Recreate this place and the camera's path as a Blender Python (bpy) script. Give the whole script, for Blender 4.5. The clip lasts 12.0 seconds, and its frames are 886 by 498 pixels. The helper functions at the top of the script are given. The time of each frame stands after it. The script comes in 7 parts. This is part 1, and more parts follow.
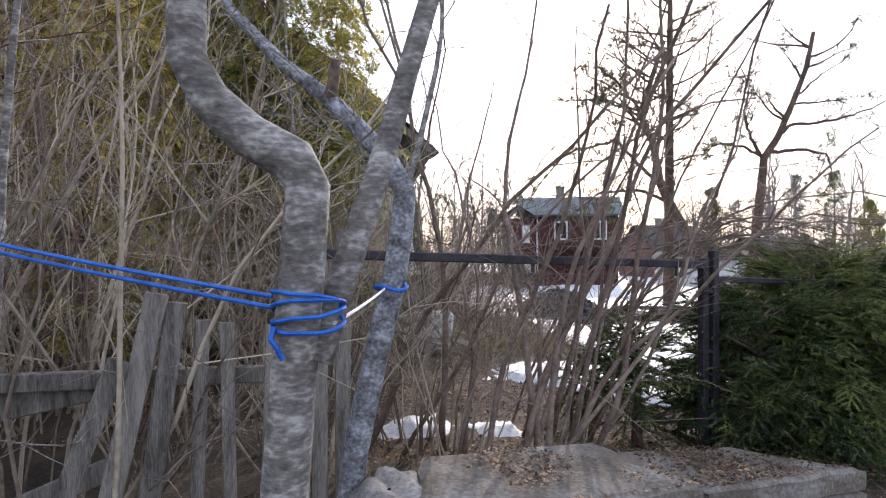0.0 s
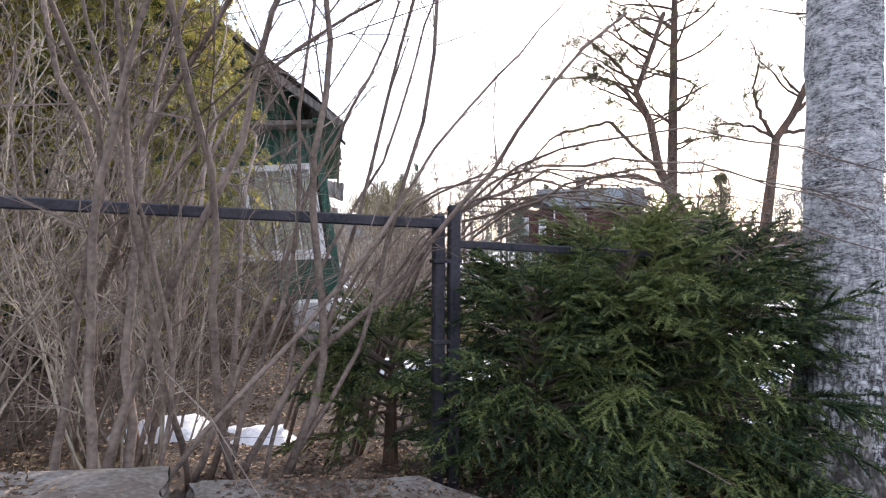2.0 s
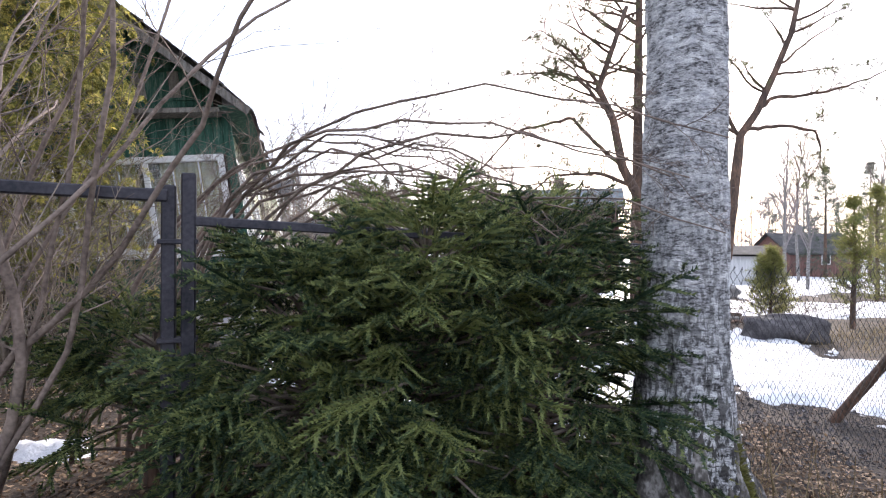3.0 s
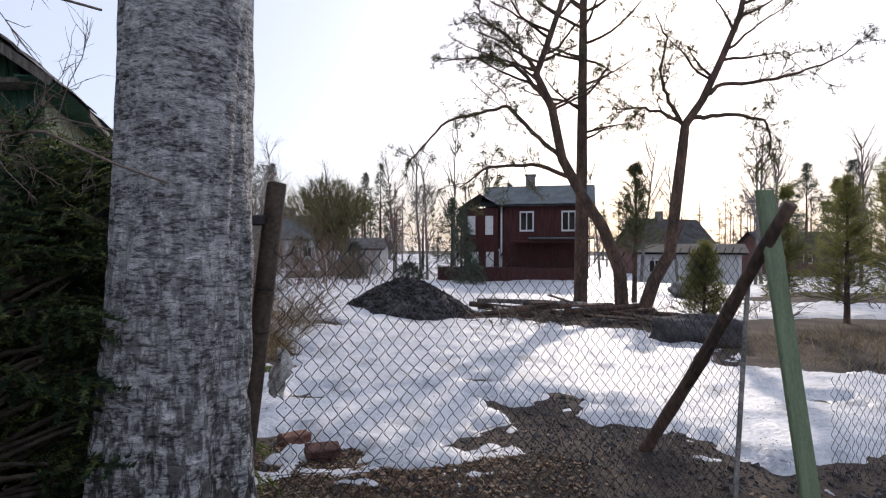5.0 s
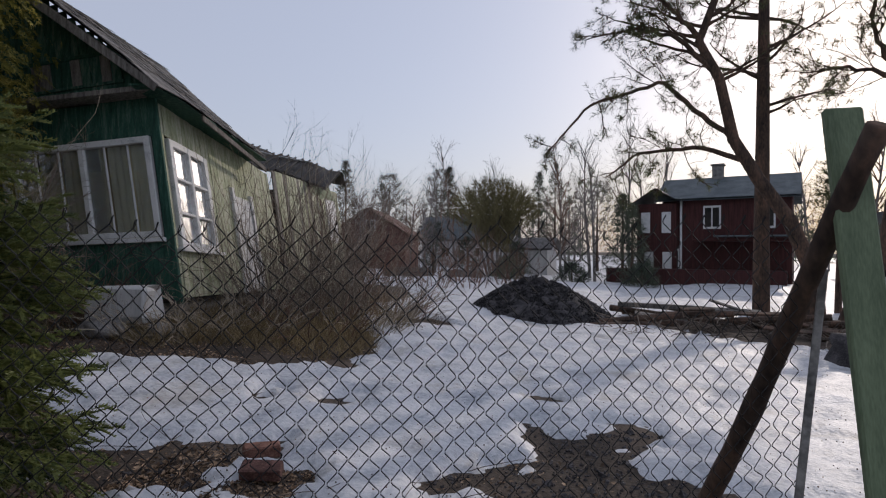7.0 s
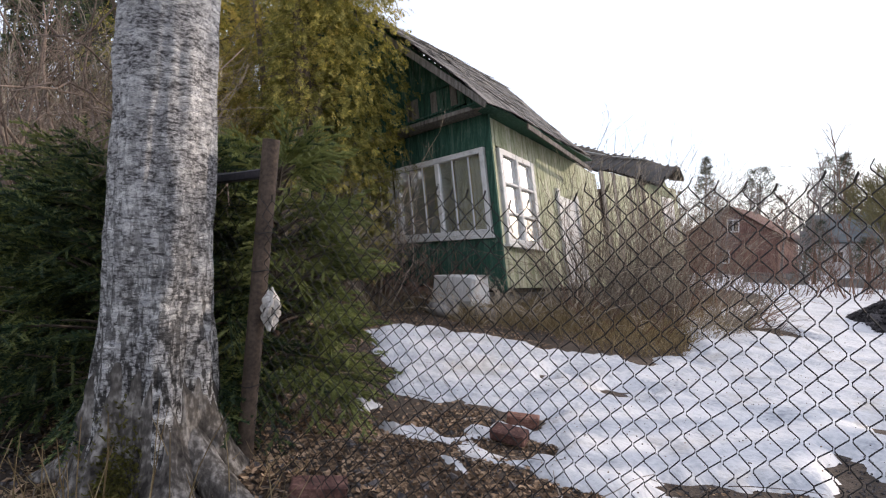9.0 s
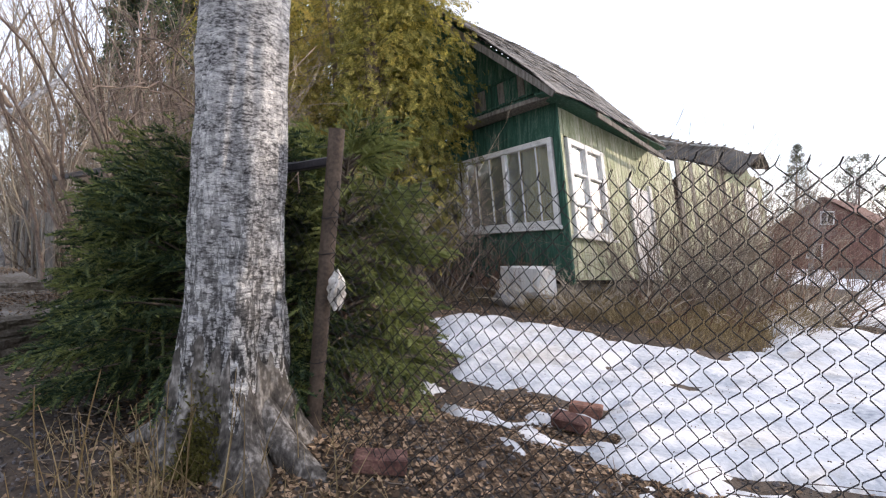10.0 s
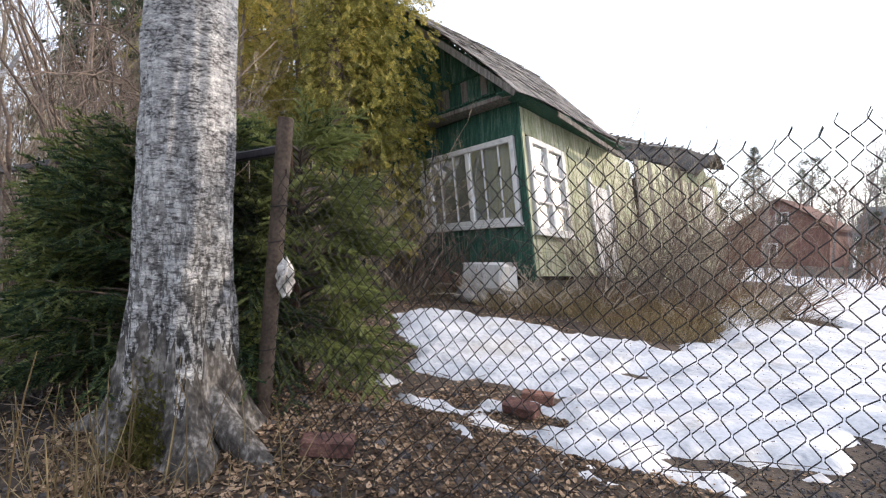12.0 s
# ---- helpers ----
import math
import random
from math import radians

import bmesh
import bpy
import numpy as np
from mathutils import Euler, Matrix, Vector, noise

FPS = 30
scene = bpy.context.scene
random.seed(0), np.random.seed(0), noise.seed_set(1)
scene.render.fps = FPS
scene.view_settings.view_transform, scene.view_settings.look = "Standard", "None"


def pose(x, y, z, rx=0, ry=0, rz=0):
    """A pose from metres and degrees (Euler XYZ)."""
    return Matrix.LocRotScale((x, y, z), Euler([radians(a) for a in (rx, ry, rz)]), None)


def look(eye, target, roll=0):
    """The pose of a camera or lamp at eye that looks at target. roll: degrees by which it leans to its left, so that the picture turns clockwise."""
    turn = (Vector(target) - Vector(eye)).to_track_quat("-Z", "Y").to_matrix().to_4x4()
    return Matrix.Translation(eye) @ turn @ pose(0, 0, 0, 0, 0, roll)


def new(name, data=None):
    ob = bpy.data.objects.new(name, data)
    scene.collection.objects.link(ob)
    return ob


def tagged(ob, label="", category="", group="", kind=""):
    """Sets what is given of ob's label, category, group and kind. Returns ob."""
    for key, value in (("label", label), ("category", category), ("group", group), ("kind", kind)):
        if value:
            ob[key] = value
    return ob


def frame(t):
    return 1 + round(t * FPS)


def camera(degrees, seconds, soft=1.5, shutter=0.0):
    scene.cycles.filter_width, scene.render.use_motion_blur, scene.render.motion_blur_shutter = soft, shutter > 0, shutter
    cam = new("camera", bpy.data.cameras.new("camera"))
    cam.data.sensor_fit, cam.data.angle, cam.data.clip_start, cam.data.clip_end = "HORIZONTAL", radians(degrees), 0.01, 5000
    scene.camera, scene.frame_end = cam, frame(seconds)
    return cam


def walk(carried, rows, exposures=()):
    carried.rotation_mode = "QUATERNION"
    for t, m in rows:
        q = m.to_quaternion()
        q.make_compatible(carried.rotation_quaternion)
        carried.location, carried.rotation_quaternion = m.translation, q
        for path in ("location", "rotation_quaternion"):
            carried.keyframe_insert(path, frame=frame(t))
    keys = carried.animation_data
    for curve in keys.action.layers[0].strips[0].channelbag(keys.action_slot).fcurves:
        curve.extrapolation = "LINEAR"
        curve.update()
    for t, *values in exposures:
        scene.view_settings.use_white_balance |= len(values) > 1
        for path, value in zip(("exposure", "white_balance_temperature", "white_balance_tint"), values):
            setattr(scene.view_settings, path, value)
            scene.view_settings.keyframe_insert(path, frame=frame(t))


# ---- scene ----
cam = camera(77.2, 12.0, soft=1.2)
PATH = [
    (0, (1.837, 0.496, 1.789), (1.700, 2.491, 1.797), 0.0),
    (0.5, (2.324, 0.782, 1.720), (2.175, 2.776, 1.736), 0.0),
    (1, (2.787, 1.076, 1.689), (2.568, 3.064, 1.685), 0.4),
    (1.5, (3.302, 1.296, 1.653), (3.041, 3.279, 1.644), 0.4),
    (2, (3.760, 1.628, 1.586), (3.469, 3.607, 1.578), 0.3),
    (2.5, (4.270, 1.952, 1.547), (3.989, 3.932, 1.535), 0.4),
    (3, (4.746, 2.265, 1.484), (4.479, 4.248, 1.488), 0.2),
    (3.5, (5.234, 2.547, 1.435), (5.000, 4.533, 1.437), 0.4),
    (5.3, (6.775, 3.662, 1.391), (6.502, 5.643, 1.394), 0.1),
    (5.5, (6.906, 3.769, 1.389), (6.609, 5.747, 1.392), 0.1),
    (6, (7.201, 4.043, 1.360), (6.788, 6.000, 1.366), 0.3),
    (6.5, (7.414, 4.369, 1.328), (6.758, 6.259, 1.335), 0.3),
    (8.3, (7.889, 5.087, 1.211), (6.389, 6.409, 1.214), 0.5),
    (8.5, (7.958, 5.089, 1.201), (6.350, 6.278, 1.206), 0.6),
    (9, (8.082, 5.036, 1.179), (6.314, 5.971, 1.187), 0.8),
    (9.5, (8.139, 5.037, 1.157), (6.300, 5.823, 1.152), 0.9),
    (10, (8.150, 5.059, 1.135), (6.280, 5.766, 1.118), 0.9),
    (10.5, (8.172, 5.068, 1.107), (6.296, 5.762, 1.089), 0.9),
    (11, (8.201, 5.072, 1.087), (6.335, 5.792, 1.070), 0.9),
    (11.5, (8.212, 5.116, 1.086), (6.366, 5.884, 1.069), 0.8),
    (12, (8.241, 5.129, 1.080), (6.412, 5.938, 1.066), 0.9),
]
walk(cam, [(t, look(eye, target, roll)) for t, eye, target, roll in PATH], exposures=[(0, 0.45, 6700, 18), (1.5, 0.65, 6700, 20), (2.5, 0.95, 6700, 18), (3.5, 0.7, 6700, 18), (5.3, -0.8, 6700, 18), (6.5, -1.34, 6700, 18), (8.3, -0.25, 7000, 18), (9.2, 0.1, 7200, 18), (10, 0.46, 7200, 18), (12, 0.48, 7200, 16)])

# ---------------------------------------------------------------- light
world = bpy.data.worlds.new("sky")
scene.world = world
world.use_nodes = True
wn = world.node_tree.nodes
sky = wn.new("ShaderNodeTexSky")
sky.sky_type = "NISHITA"
sky.sun_disc = False
sky.sun_elevation = radians(22)
sky.sun_rotation = radians(11.3)
sky.air_density, sky.dust_density, sky.ozone_density = 1.3, 2.0, 1.5
veil = wn.new("ShaderNodeMix")
veil.data_type, veil.blend_type = "RGBA", "ADD"
veil.inputs[0].default_value = 1.0
veil.inputs[7].default_value = (6.5, 7.4, 8.8, 1)
dim = wn.new("ShaderNodeMix")
dim.data_type, dim.blend_type = "RGBA", "MULTIPLY"
dim.inputs[0].default_value = 1.0
dim.inputs[7].default_value = (0.62, 0.68, 0.80, 1)
world.node_tree.links.new(sky.outputs[0], dim.inputs[6])
world.node_tree.links.new(dim.outputs[2], veil.inputs[6])
world.node_tree.links.new(veil.outputs[2], wn["Background"].inputs[0])
wn["Background"].inputs[1].default_value = 0.12
sun_lamp = bpy.data.lights.new("sun", "SUN")
sun_lamp.energy, sun_lamp.angle, sun_lamp.color = 2.9, radians(0.6), (1.0, 0.93, 0.82)
sun = new("sun", sun_lamp)
sun.matrix_world = look((0, 0, 40), (-math.sin(radians(11.3)) * 40, -math.cos(radians(11.3)) * 40, 40 - 40 * math.tan(radians(22))))


# ---------------------------------------------------------------- materials
def mat(name, c1, c2, c3=None, scale=4.0, fine=40.0, rough=0.8, bump=0.3, stretch=(1, 1, 1), metal=0.0, spec=0.3, dist=0.01, pos=(0.35, 0.65), island=0.0, sheen=0.0):
    """Two or three colours mixed by coarse and fine noise, with relief of the same grain."""
    m = bpy.data.materials.new(name)
    m.use_nodes = True
    t = m.node_tree
    n, l = t.nodes, t.links
    b = n["Principled BSDF"]
    b.inputs["Roughness"].default_value = rough
    b.inputs["Metallic"].default_value = metal
    b.inputs["Specular IOR Level"].default_value = spec
    co = n.new("ShaderNodeTexCoord")
    mp = n.new("ShaderNodeMapping")
    mp.inputs["Scale"].default_value = stretch
    l.new(co.outputs["Object"], mp.inputs[0])
    n1 = n.new("ShaderNodeTexNoise")
    n1.inputs["Scale"].default_value, n1.inputs["Detail"].default_value = scale, 5
    n2 = n.new("ShaderNodeTexNoise")
    n2.inputs["Scale"].default_value, n2.inputs["Detail"].default_value = fine, 4
    l.new(mp.outputs[0], n1.inputs[0]), l.new(mp.outputs[0], n2.inputs[0])
    add = n.new("ShaderNodeMath")
    add.operation = "MULTIPLY_ADD"
    add.inputs[1].default_value = 0.45
    l.new(n2.outputs[0], add.inputs[0])
    mul = n.new("ShaderNodeMath")
    mul.operation = "MULTIPLY"
    mul.inputs[1].default_value = 0.55
    l.new(n1.outputs[0], mul.inputs[0]), l.new(mul.outputs[0], add.inputs[2])
    fac = add.outputs[0]
    if island:
        ge = n.new("ShaderNodeNewGeometry")
        ob = n.new("ShaderNodeObjectInfo")
        s = n.new("ShaderNodeMath")
        s.operation = "ADD"
        l.new(ge.outputs["Random Per Island"], s.inputs[0]), l.new(ob.outputs["Random"], s.inputs[1])
        s2 = n.new("ShaderNodeMath")
        s2.operation = "MULTIPLY_ADD"
        s2.inputs[1].default_value, s2.inputs[2].default_value = island, -island
        l.new(s.outputs[0], s2.inputs[0])
        s3 = n.new("ShaderNodeMath")
        s3.operation = "ADD"
        l.new(fac, s3.inputs[0]), l.new(s2.outputs[0], s3.inputs[1])
        fac = s3.outputs[0]
    r = n.new("ShaderNodeValToRGB")
    r.color_ramp.elements[0].position, r.color_ramp.elements[1].position = pos
    r.color_ramp.elements[0].color, r.color_ramp.elements[1].color = (*c1, 1), (*c2, 1)
    if c3:
        e = r.color_ramp.elements.new(0.5 * (pos[0] + pos[1]))
        e.color = (*c3, 1)
    l.new(fac, r.inputs[0]), l.new(r.outputs[0], b.inputs["Base Color"])
    if bump:
        bu = n.new("ShaderNodeBump")
        bu.inputs["Strength"].default_value, bu.inputs["Distance"].default_value = bump, dist
        l.new(add.outputs[0], bu.inputs["Height"]), l.new(bu.outputs[0], b.inputs["Normal"])
    return m


def leafy(m, amount=0.35):
    """Lets some light through thin leaves."""
    n, l = m.node_tree.nodes, m.node_tree.links
    b = n["Principled BSDF"]
    tr = n.new("ShaderNodeBsdfTranslucent")
    l.new(b.inputs["Base Color"].links[0].from_socket, tr.inputs[0])
    mx = n.new("ShaderNodeMixShader")
    mx.inputs[0].default_value = amount
    l.new(b.outputs[0], mx.inputs[1]), l.new(tr.outputs[0], mx.inputs[2])
    l.new(mx.outputs[0], n["Material Output"].inputs[0])
    return m


def birch_bark():
    """White bark with fine horizontal scars, grey weathered zones, and upright black cracks low on the trunk."""
    m = bpy.data.materials.new("birch_bark")
    m.use_nodes = True
    n, l = m.node_tree.nodes, m.node_tree.links
    b = n["Principled BSDF"]
    b.inputs["Roughness"].default_value = 0.8
    b.inputs["Specular IOR Level"].default_value = 0.25
    co = n.new("ShaderNodeTexCoord")

    def field(stretch, scale, detail, lo, hi, c0, c1, rough=0.6):
        mp = n.new("ShaderNodeMapping")
        mp.inputs["Scale"].default_value = stretch
        l.new(co.outputs["Object"], mp.inputs[0])
        v = n.new("ShaderNodeTexNoise")
        v.inputs["Scale"].default_value, v.inputs["Detail"].default_value, v.inputs["Roughness"].default_value = scale, detail, rough
        l.new(mp.outputs[0], v.inputs[0])
        r = n.new("ShaderNodeValToRGB")
        r.color_ramp.elements[0].position, r.color_ramp.elements[1].position = lo, hi
        r.color_ramp.elements[0].color, r.color_ramp.elements[1].color = (*c0, 1), (*c1, 1)
        l.new(v.outputs[0], r.inputs[0])
        return r.outputs[0]

    def blend(kind, fac, a, c):
        mx = n.new("ShaderNodeMix")
        mx.data_type, mx.blend_type = "RGBA", kind
        if isinstance(fac, float):
            mx.inputs[0].default_value = fac
        else:
            l.new(fac, mx.inputs[0])
        l.new(a, mx.inputs[6]), l.new(c, mx.inputs[7])
        return mx.outputs[2]

    white = field((1, 1, 3.0), 18, 8, 0.36, 0.56, (0.46, 0.46, 0.48), (0.86, 0.85, 0.83))
    grey = field((1, 1, 2.2), 48, 7, 0.40, 0.58, (0.09, 0.087, 0.088), (0.58, 0.57, 0.57))
    zone = field((1, 1, 2.0), 8, 9, 0.45, 0.57, (0, 0, 0), (1, 1, 1), 0.7)
    base = blend("MIX", zone, grey, white)
    scars = field((1, 1, 5), 20, 8, 0.38, 0.46, (0.14, 0.13, 0.13), (1, 1, 1), 0.65)
    base = blend("MULTIPLY", 0.85, base, scars)
    fine = field((1, 1, 4), 100, 4, 0.34, 0.52, (0.30, 0.29, 0.28), (1, 1, 1))
    base = blend("MULTIPLY", 0.7, base, fine)
    # cracks of old bark, up to about a metre and a half
    crack = field((1, 1, 0.32), 44, 6, 0.44, 0.53, (0.09, 0.085, 0.08), (1, 1, 1))
    sep = n.new("ShaderNodeSeparateXYZ")
    l.new(co.outputs["Object"], sep.inputs[0])
    up = n.new("ShaderNodeMapRange")
    up.inputs[1].default_value, up.inputs[2].default_value, up.inputs[3].default_value, up.inputs[4].default_value = 0.4, 1.9, 1.0, 0.0
    l.new(sep.outputs[2], up.inputs[0])
    base = blend("MULTIPLY", up.outputs[0], base, crack)
    l.new(base, b.inputs["Base Color"])
    bu = n.new("ShaderNodeBump")
    bu.inputs["Strength"].default_value, bu.inputs["Distance"].default_value = 0.9, 0.012
    l.new(base, bu.inputs["Height"]), l.new(bu.outputs[0], b.inputs["Normal"])
    return m


def ground_mat():
    m = mat("leafy_earth", (0.024, 0.018, 0.014), (0.135, 0.10, 0.075), (0.064, 0.048, 0.037), scale=1.3, fine=45, rough=0.95, bump=0.8, dist=0.03, pos=(0.32, 0.68))
    return m


def snow_mat():
    m = mat("old_snow", (0.26, 0.28, 0.32), (0.62, 0.62, 0.63), (0.46, 0.475, 0.50), scale=2.6, fine=26, rough=0.55, bump=0.8, dist=0.03, pos=(0.3, 0.55), spec=0.4)
    n, l = m.node_tree.nodes, m.node_tree.links
    b = n["Principled BSDF"]
    base = b.inputs["Base Color"].links[0].from_socket
    v = n.new("ShaderNodeTexNoise")
    v.inputs["Scale"].default_value, v.inputs["Detail"].default_value, v.inputs["Roughness"].default_value = 1.1, 8, 0.75
    co = n.new("ShaderNodeTexCoord")
    l.new(co.outputs["Object"], v.inputs[0])
    r = n.new("ShaderNodeValToRGB")
    r.color_ramp.elements[0].position, r.color_ramp.elements[1].position = 0.36, 0.47
    r.color_ramp.elements[0].color, r.color_ramp.elements[1].color = (0.62, 0.58, 0.52, 1), (1, 1, 1, 1)
    l.new(v.outputs[0], r.inputs[0])
    mx = n.new("ShaderNodeMix")
    mx.data_type, mx.blend_type = "RGBA", "MULTIPLY"
    mx.inputs[0].default_value = 0.8
    l.new(base, mx.inputs[6]), l.new(r.outputs[0], mx.inputs[7])
    l.new(mx.outputs[2], b.inputs["Base Color"])
    return m


def glass_mat():
    m = bpy.data.materials.new("old_glass")
    m.use_nodes = True
    b = m.node_tree.nodes["Principled BSDF"]
    b.inputs["Base Color"].default_value = (0.85, 0.9, 0.88, 1)
    b.inputs["Roughness"].default_value = 0.06
    b.inputs["Transmission Weight"].default_value = 0.9
    b.inputs["IOR"].default_value = 1.45
    return m


M_EARTH = ground_mat()
M_SNOW = snow_mat()
M_BIRCH = birch_bark()
M_MOSS = mat("moss", (0.05, 0.05, 0.012), (0.16, 0.15, 0.04), scale=20, fine=90, rough=0.95)
M_ROOT = mat("root_bark", (0.022, 0.019, 0.017), (0.30, 0.28, 0.26), (0.085, 0.076, 0.068), scale=16, fine=60, rough=0.9, bump=1.0, stretch=(1, 1, 0.6), dist=0.012)
M_BARK = mat("grey_bark", (0.07, 0.062, 0.056), (0.42, 0.40, 0.38), (0.165, 0.152, 0.14), scale=11, fine=55, rough=0.85, bump=0.9, stretch=(1, 1, 2.2), dist=0.006)
M_LICHEN = mat("lichen_bark", (0.05, 0.048, 0.05), (0.40, 0.42, 0.45), (0.17, 0.175, 0.19), scale=14, fine=60, rough=0.9, bump=1.0, stretch=(1, 1, 1.3), dist=0.008)
M_TWIG = mat("brown_twig", (0.085, 0.066, 0.054), (0.25, 0.20, 0.16), scale=3, fine=30, rough=0.85, bump=0, island=0.2)
M_TWIGP = mat("pale_twig", (0.16, 0.13, 0.10), (0.46, 0.39, 0.30), scale=3, fine=30, rough=0.85, bump=0, island=0.25)
M_TWIGR = mat("reddish_twig", (0.09, 0.052, 0.040), (0.26, 0.155, 0.11), scale=3, fine=30, rough=0.85, bump=0, island=0.2)
M_STEM = mat("shrub_stem", (0.085, 0.062, 0.050), (0.29, 0.22, 0.18), scale=6, fine=50, rough=0.85, bump=0.4, dist=0.004)
M_PINEBARK = mat("pine_bark", (0.035, 0.026, 0.022), (0.19, 0.11, 0.075), (0.09, 0.06, 0.045), scale=5, fine=30, rough=0.95, bump=0.8, stretch=(1, 1, 0.35), dist=0.03)
M_SPRUCE = leafy(mat("spruce_needles", (0.024, 0.048, 0.026), (0.23, 0.26, 0.088), (0.082, 0.118, 0.05), scale=6, fine=25, rough=0.5, bump=0, island=0.35), 0.45)
M_PINE = leafy(mat("pine_needles", (0.05, 0.065, 0.03), (0.17, 0.18, 0.075), scale=1.2, fine=10, rough=0.6, bump=0, island=0.15), 0.3)
M_YPINE = leafy(mat("young_pine_needles", (0.12, 0.14, 0.045), (0.36, 0.33, 0.11), scale=1.2, fine=10, rough=0.6, bump=0, island=0.15), 0.5)
M_THUJA = leafy(mat("thuja_scales", (0.17, 0.17, 0.045), (0.72, 0.54, 0.17), (0.50, 0.43, 0.12), scale=1.6, fine=7, rough=0.7, bump=0, island=0.25), 0.6)
M_LEAF = leafy(mat("dead_leaf", (0.07, 0.044, 0.028), (0.46, 0.32, 0.21), (0.22, 0.145, 0.09), scale=2, fine=20, rough=0.85, bump=0, island=0.4), 0.15)
M_GRASS = leafy(mat("dry_grass", (0.14, 0.10, 0.05), (0.42, 0.33, 0.19), scale=3, fine=20, rough=0.85, bump=0, island=0.3), 0.25)
M_CONC = mat("weathered_concrete", (0.055, 0.042, 0.032), (0.25, 0.238, 0.22), (0.13, 0.11, 0.09), scale=4, fine=50, rough=0.92, bump=0.7, dist=0.012, pos=(0.3, 0.68))
M_STEEL = mat("painted_dark_steel", (0.012, 0.012, 0.018), (0.055, 0.05, 0.058), scale=8, fine=60, rough=0.5, bump=0.2, dist=0.002, metal=0.2)
M_RUST = mat("rusty_brown_steel", (0.035, 0.026, 0.021), (0.13, 0.096, 0.074), (0.08, 0.058, 0.045), scale=9, fine=70, rough=0.75, bump=0.3, dist=0.002, metal=0.15)
M_WIRE = mat("dull_wire", (0.008, 0.008, 0.009), (0.035, 0.032, 0.03), scale=8, fine=60, rough=0.65, bump=0, metal=0.1)
M_GREY_WOOD = mat("grey_weathered_wood", (0.06, 0.053, 0.047), (0.27, 0.25, 0.225), (0.155, 0.14, 0.125), scale=4, fine=35, rough=0.9, bump=0.7, stretch=(6, 6, 0.7), dist=0.006, island=0.12)
M_GREEN_BOARD = mat("green_painted_board", (0.10, 0.135, 0.075), (0.20, 0.255, 0.15), scale=3, fine=30, rough=0.6, bump=0.35, stretch=(6, 6, 0.6), dist=0.003)
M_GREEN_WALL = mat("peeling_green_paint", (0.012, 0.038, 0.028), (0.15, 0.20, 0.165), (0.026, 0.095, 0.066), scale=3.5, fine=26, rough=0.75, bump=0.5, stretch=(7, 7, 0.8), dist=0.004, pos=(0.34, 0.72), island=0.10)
# Sunlight on the side boards is put into this paler green.
M_SIDE_WALL = mat("sunlit_faded_green_paint", (0.19, 0.21, 0.11), (0.62, 0.60, 0.48), (0.38, 0.40, 0.26), scale=3.5, fine=26, rough=0.8, bump=0.5, stretch=(7, 7, 0.7), dist=0.004, pos=(0.3, 0.66), island=0.12)
M_WHITE = mat("flaking_white_paint", (0.22, 0.21, 0.20), (0.70, 0.69, 0.67), (0.52, 0.52, 0.51), scale=6, fine=50, rough=0.7, bump=0.4, dist=0.003, pos=(0.28, 0.5))
M_ROOF = mat("mossy_grey_shingle", (0.035, 0.033, 0.033), (0.23, 0.215, 0.205), (0.105, 0.10, 0.095), scale=5, fine=40, rough=0.9, bump=0.6, dist=0.008, island=0.15)
# Near-black stands in for shade in rooms and behind boards.
M_DARK = mat("interior_shade", (0.012, 0.011, 0.010), (0.05, 0.043, 0.035), scale=2, fine=20, rough=0.9, bump=0)
M_CURTAIN = mat("yellowed_curtain", (0.26, 0.22, 0.11), (0.55, 0.47, 0.28), scale=3, fine=25, rough=0.9, bump=0.2, stretch=(5, 5, 0.4))
M_GLASS = glass_mat()
M_BRICK_OLD = mat("old_brick", (0.05, 0.026, 0.022), (0.22, 0.12, 0.095), (0.105, 0.05, 0.042), scale=18, fine=90, rough=0.9, bump=0.7, dist=0.004)
M_BRICK = mat("red_brick", (0.10, 0.05, 0.038), (0.32, 0.18, 0.135), (0.20, 0.095, 0.07), scale=14, fine=90, rough=0.9, bump=0.5, dist=0.004)
M_STONE = mat("grey_stone", (0.09, 0.085, 0.08), (0.34, 0.32, 0.30), (0.2, 0.19, 0.18), scale=6, fine=50, rough=0.9, bump=0.6, dist=0.01)
M_GRAVEL = mat("dark_gravel", (0.018, 0.017, 0.018), (0.115, 0.105, 0.105), (0.055, 0.05, 0.052), scale=6, fine=60, rough=0.9, bump=0.9, dist=0.03, island=0.2)
M_RED = mat("dark_red_boards", (0.035, 0.011, 0.010), (0.095, 0.032, 0.028), (0.06, 0.02, 0.018), scale=3, fine=20, rough=0.8, bump=0.4, stretch=(5, 5, 0.4))
M_METALROOF = mat("grey_green_metal_roof", (0.05, 0.065, 0.07), (0.13, 0.15, 0.155), scale=2, fine=20, rough=0.6, bump=0.1)
# Brown lightened in its colour for the haze over distant houses.
M_BROWN = mat("hazy_brown_boards", (0.09, 0.045, 0.038), (0.22, 0.125, 0.105), (0.15, 0.08, 0.066), scale=3, fine=20, rough=0.85, bump=0.3, stretch=(5, 5, 0.4))
M_DARKROOF = mat("dark_felt_roof", (0.03, 0.028, 0.028), (0.10, 0.095, 0.09), scale=2, fine=20, rough=0.9, bump=0.2)
M_PLASTER = mat("whitish_boards", (0.40, 0.40, 0.39), (0.66, 0.65, 0.63), scale=2, fine=20, rough=0.85, bump=0.2, stretch=(5, 5, 0.4))
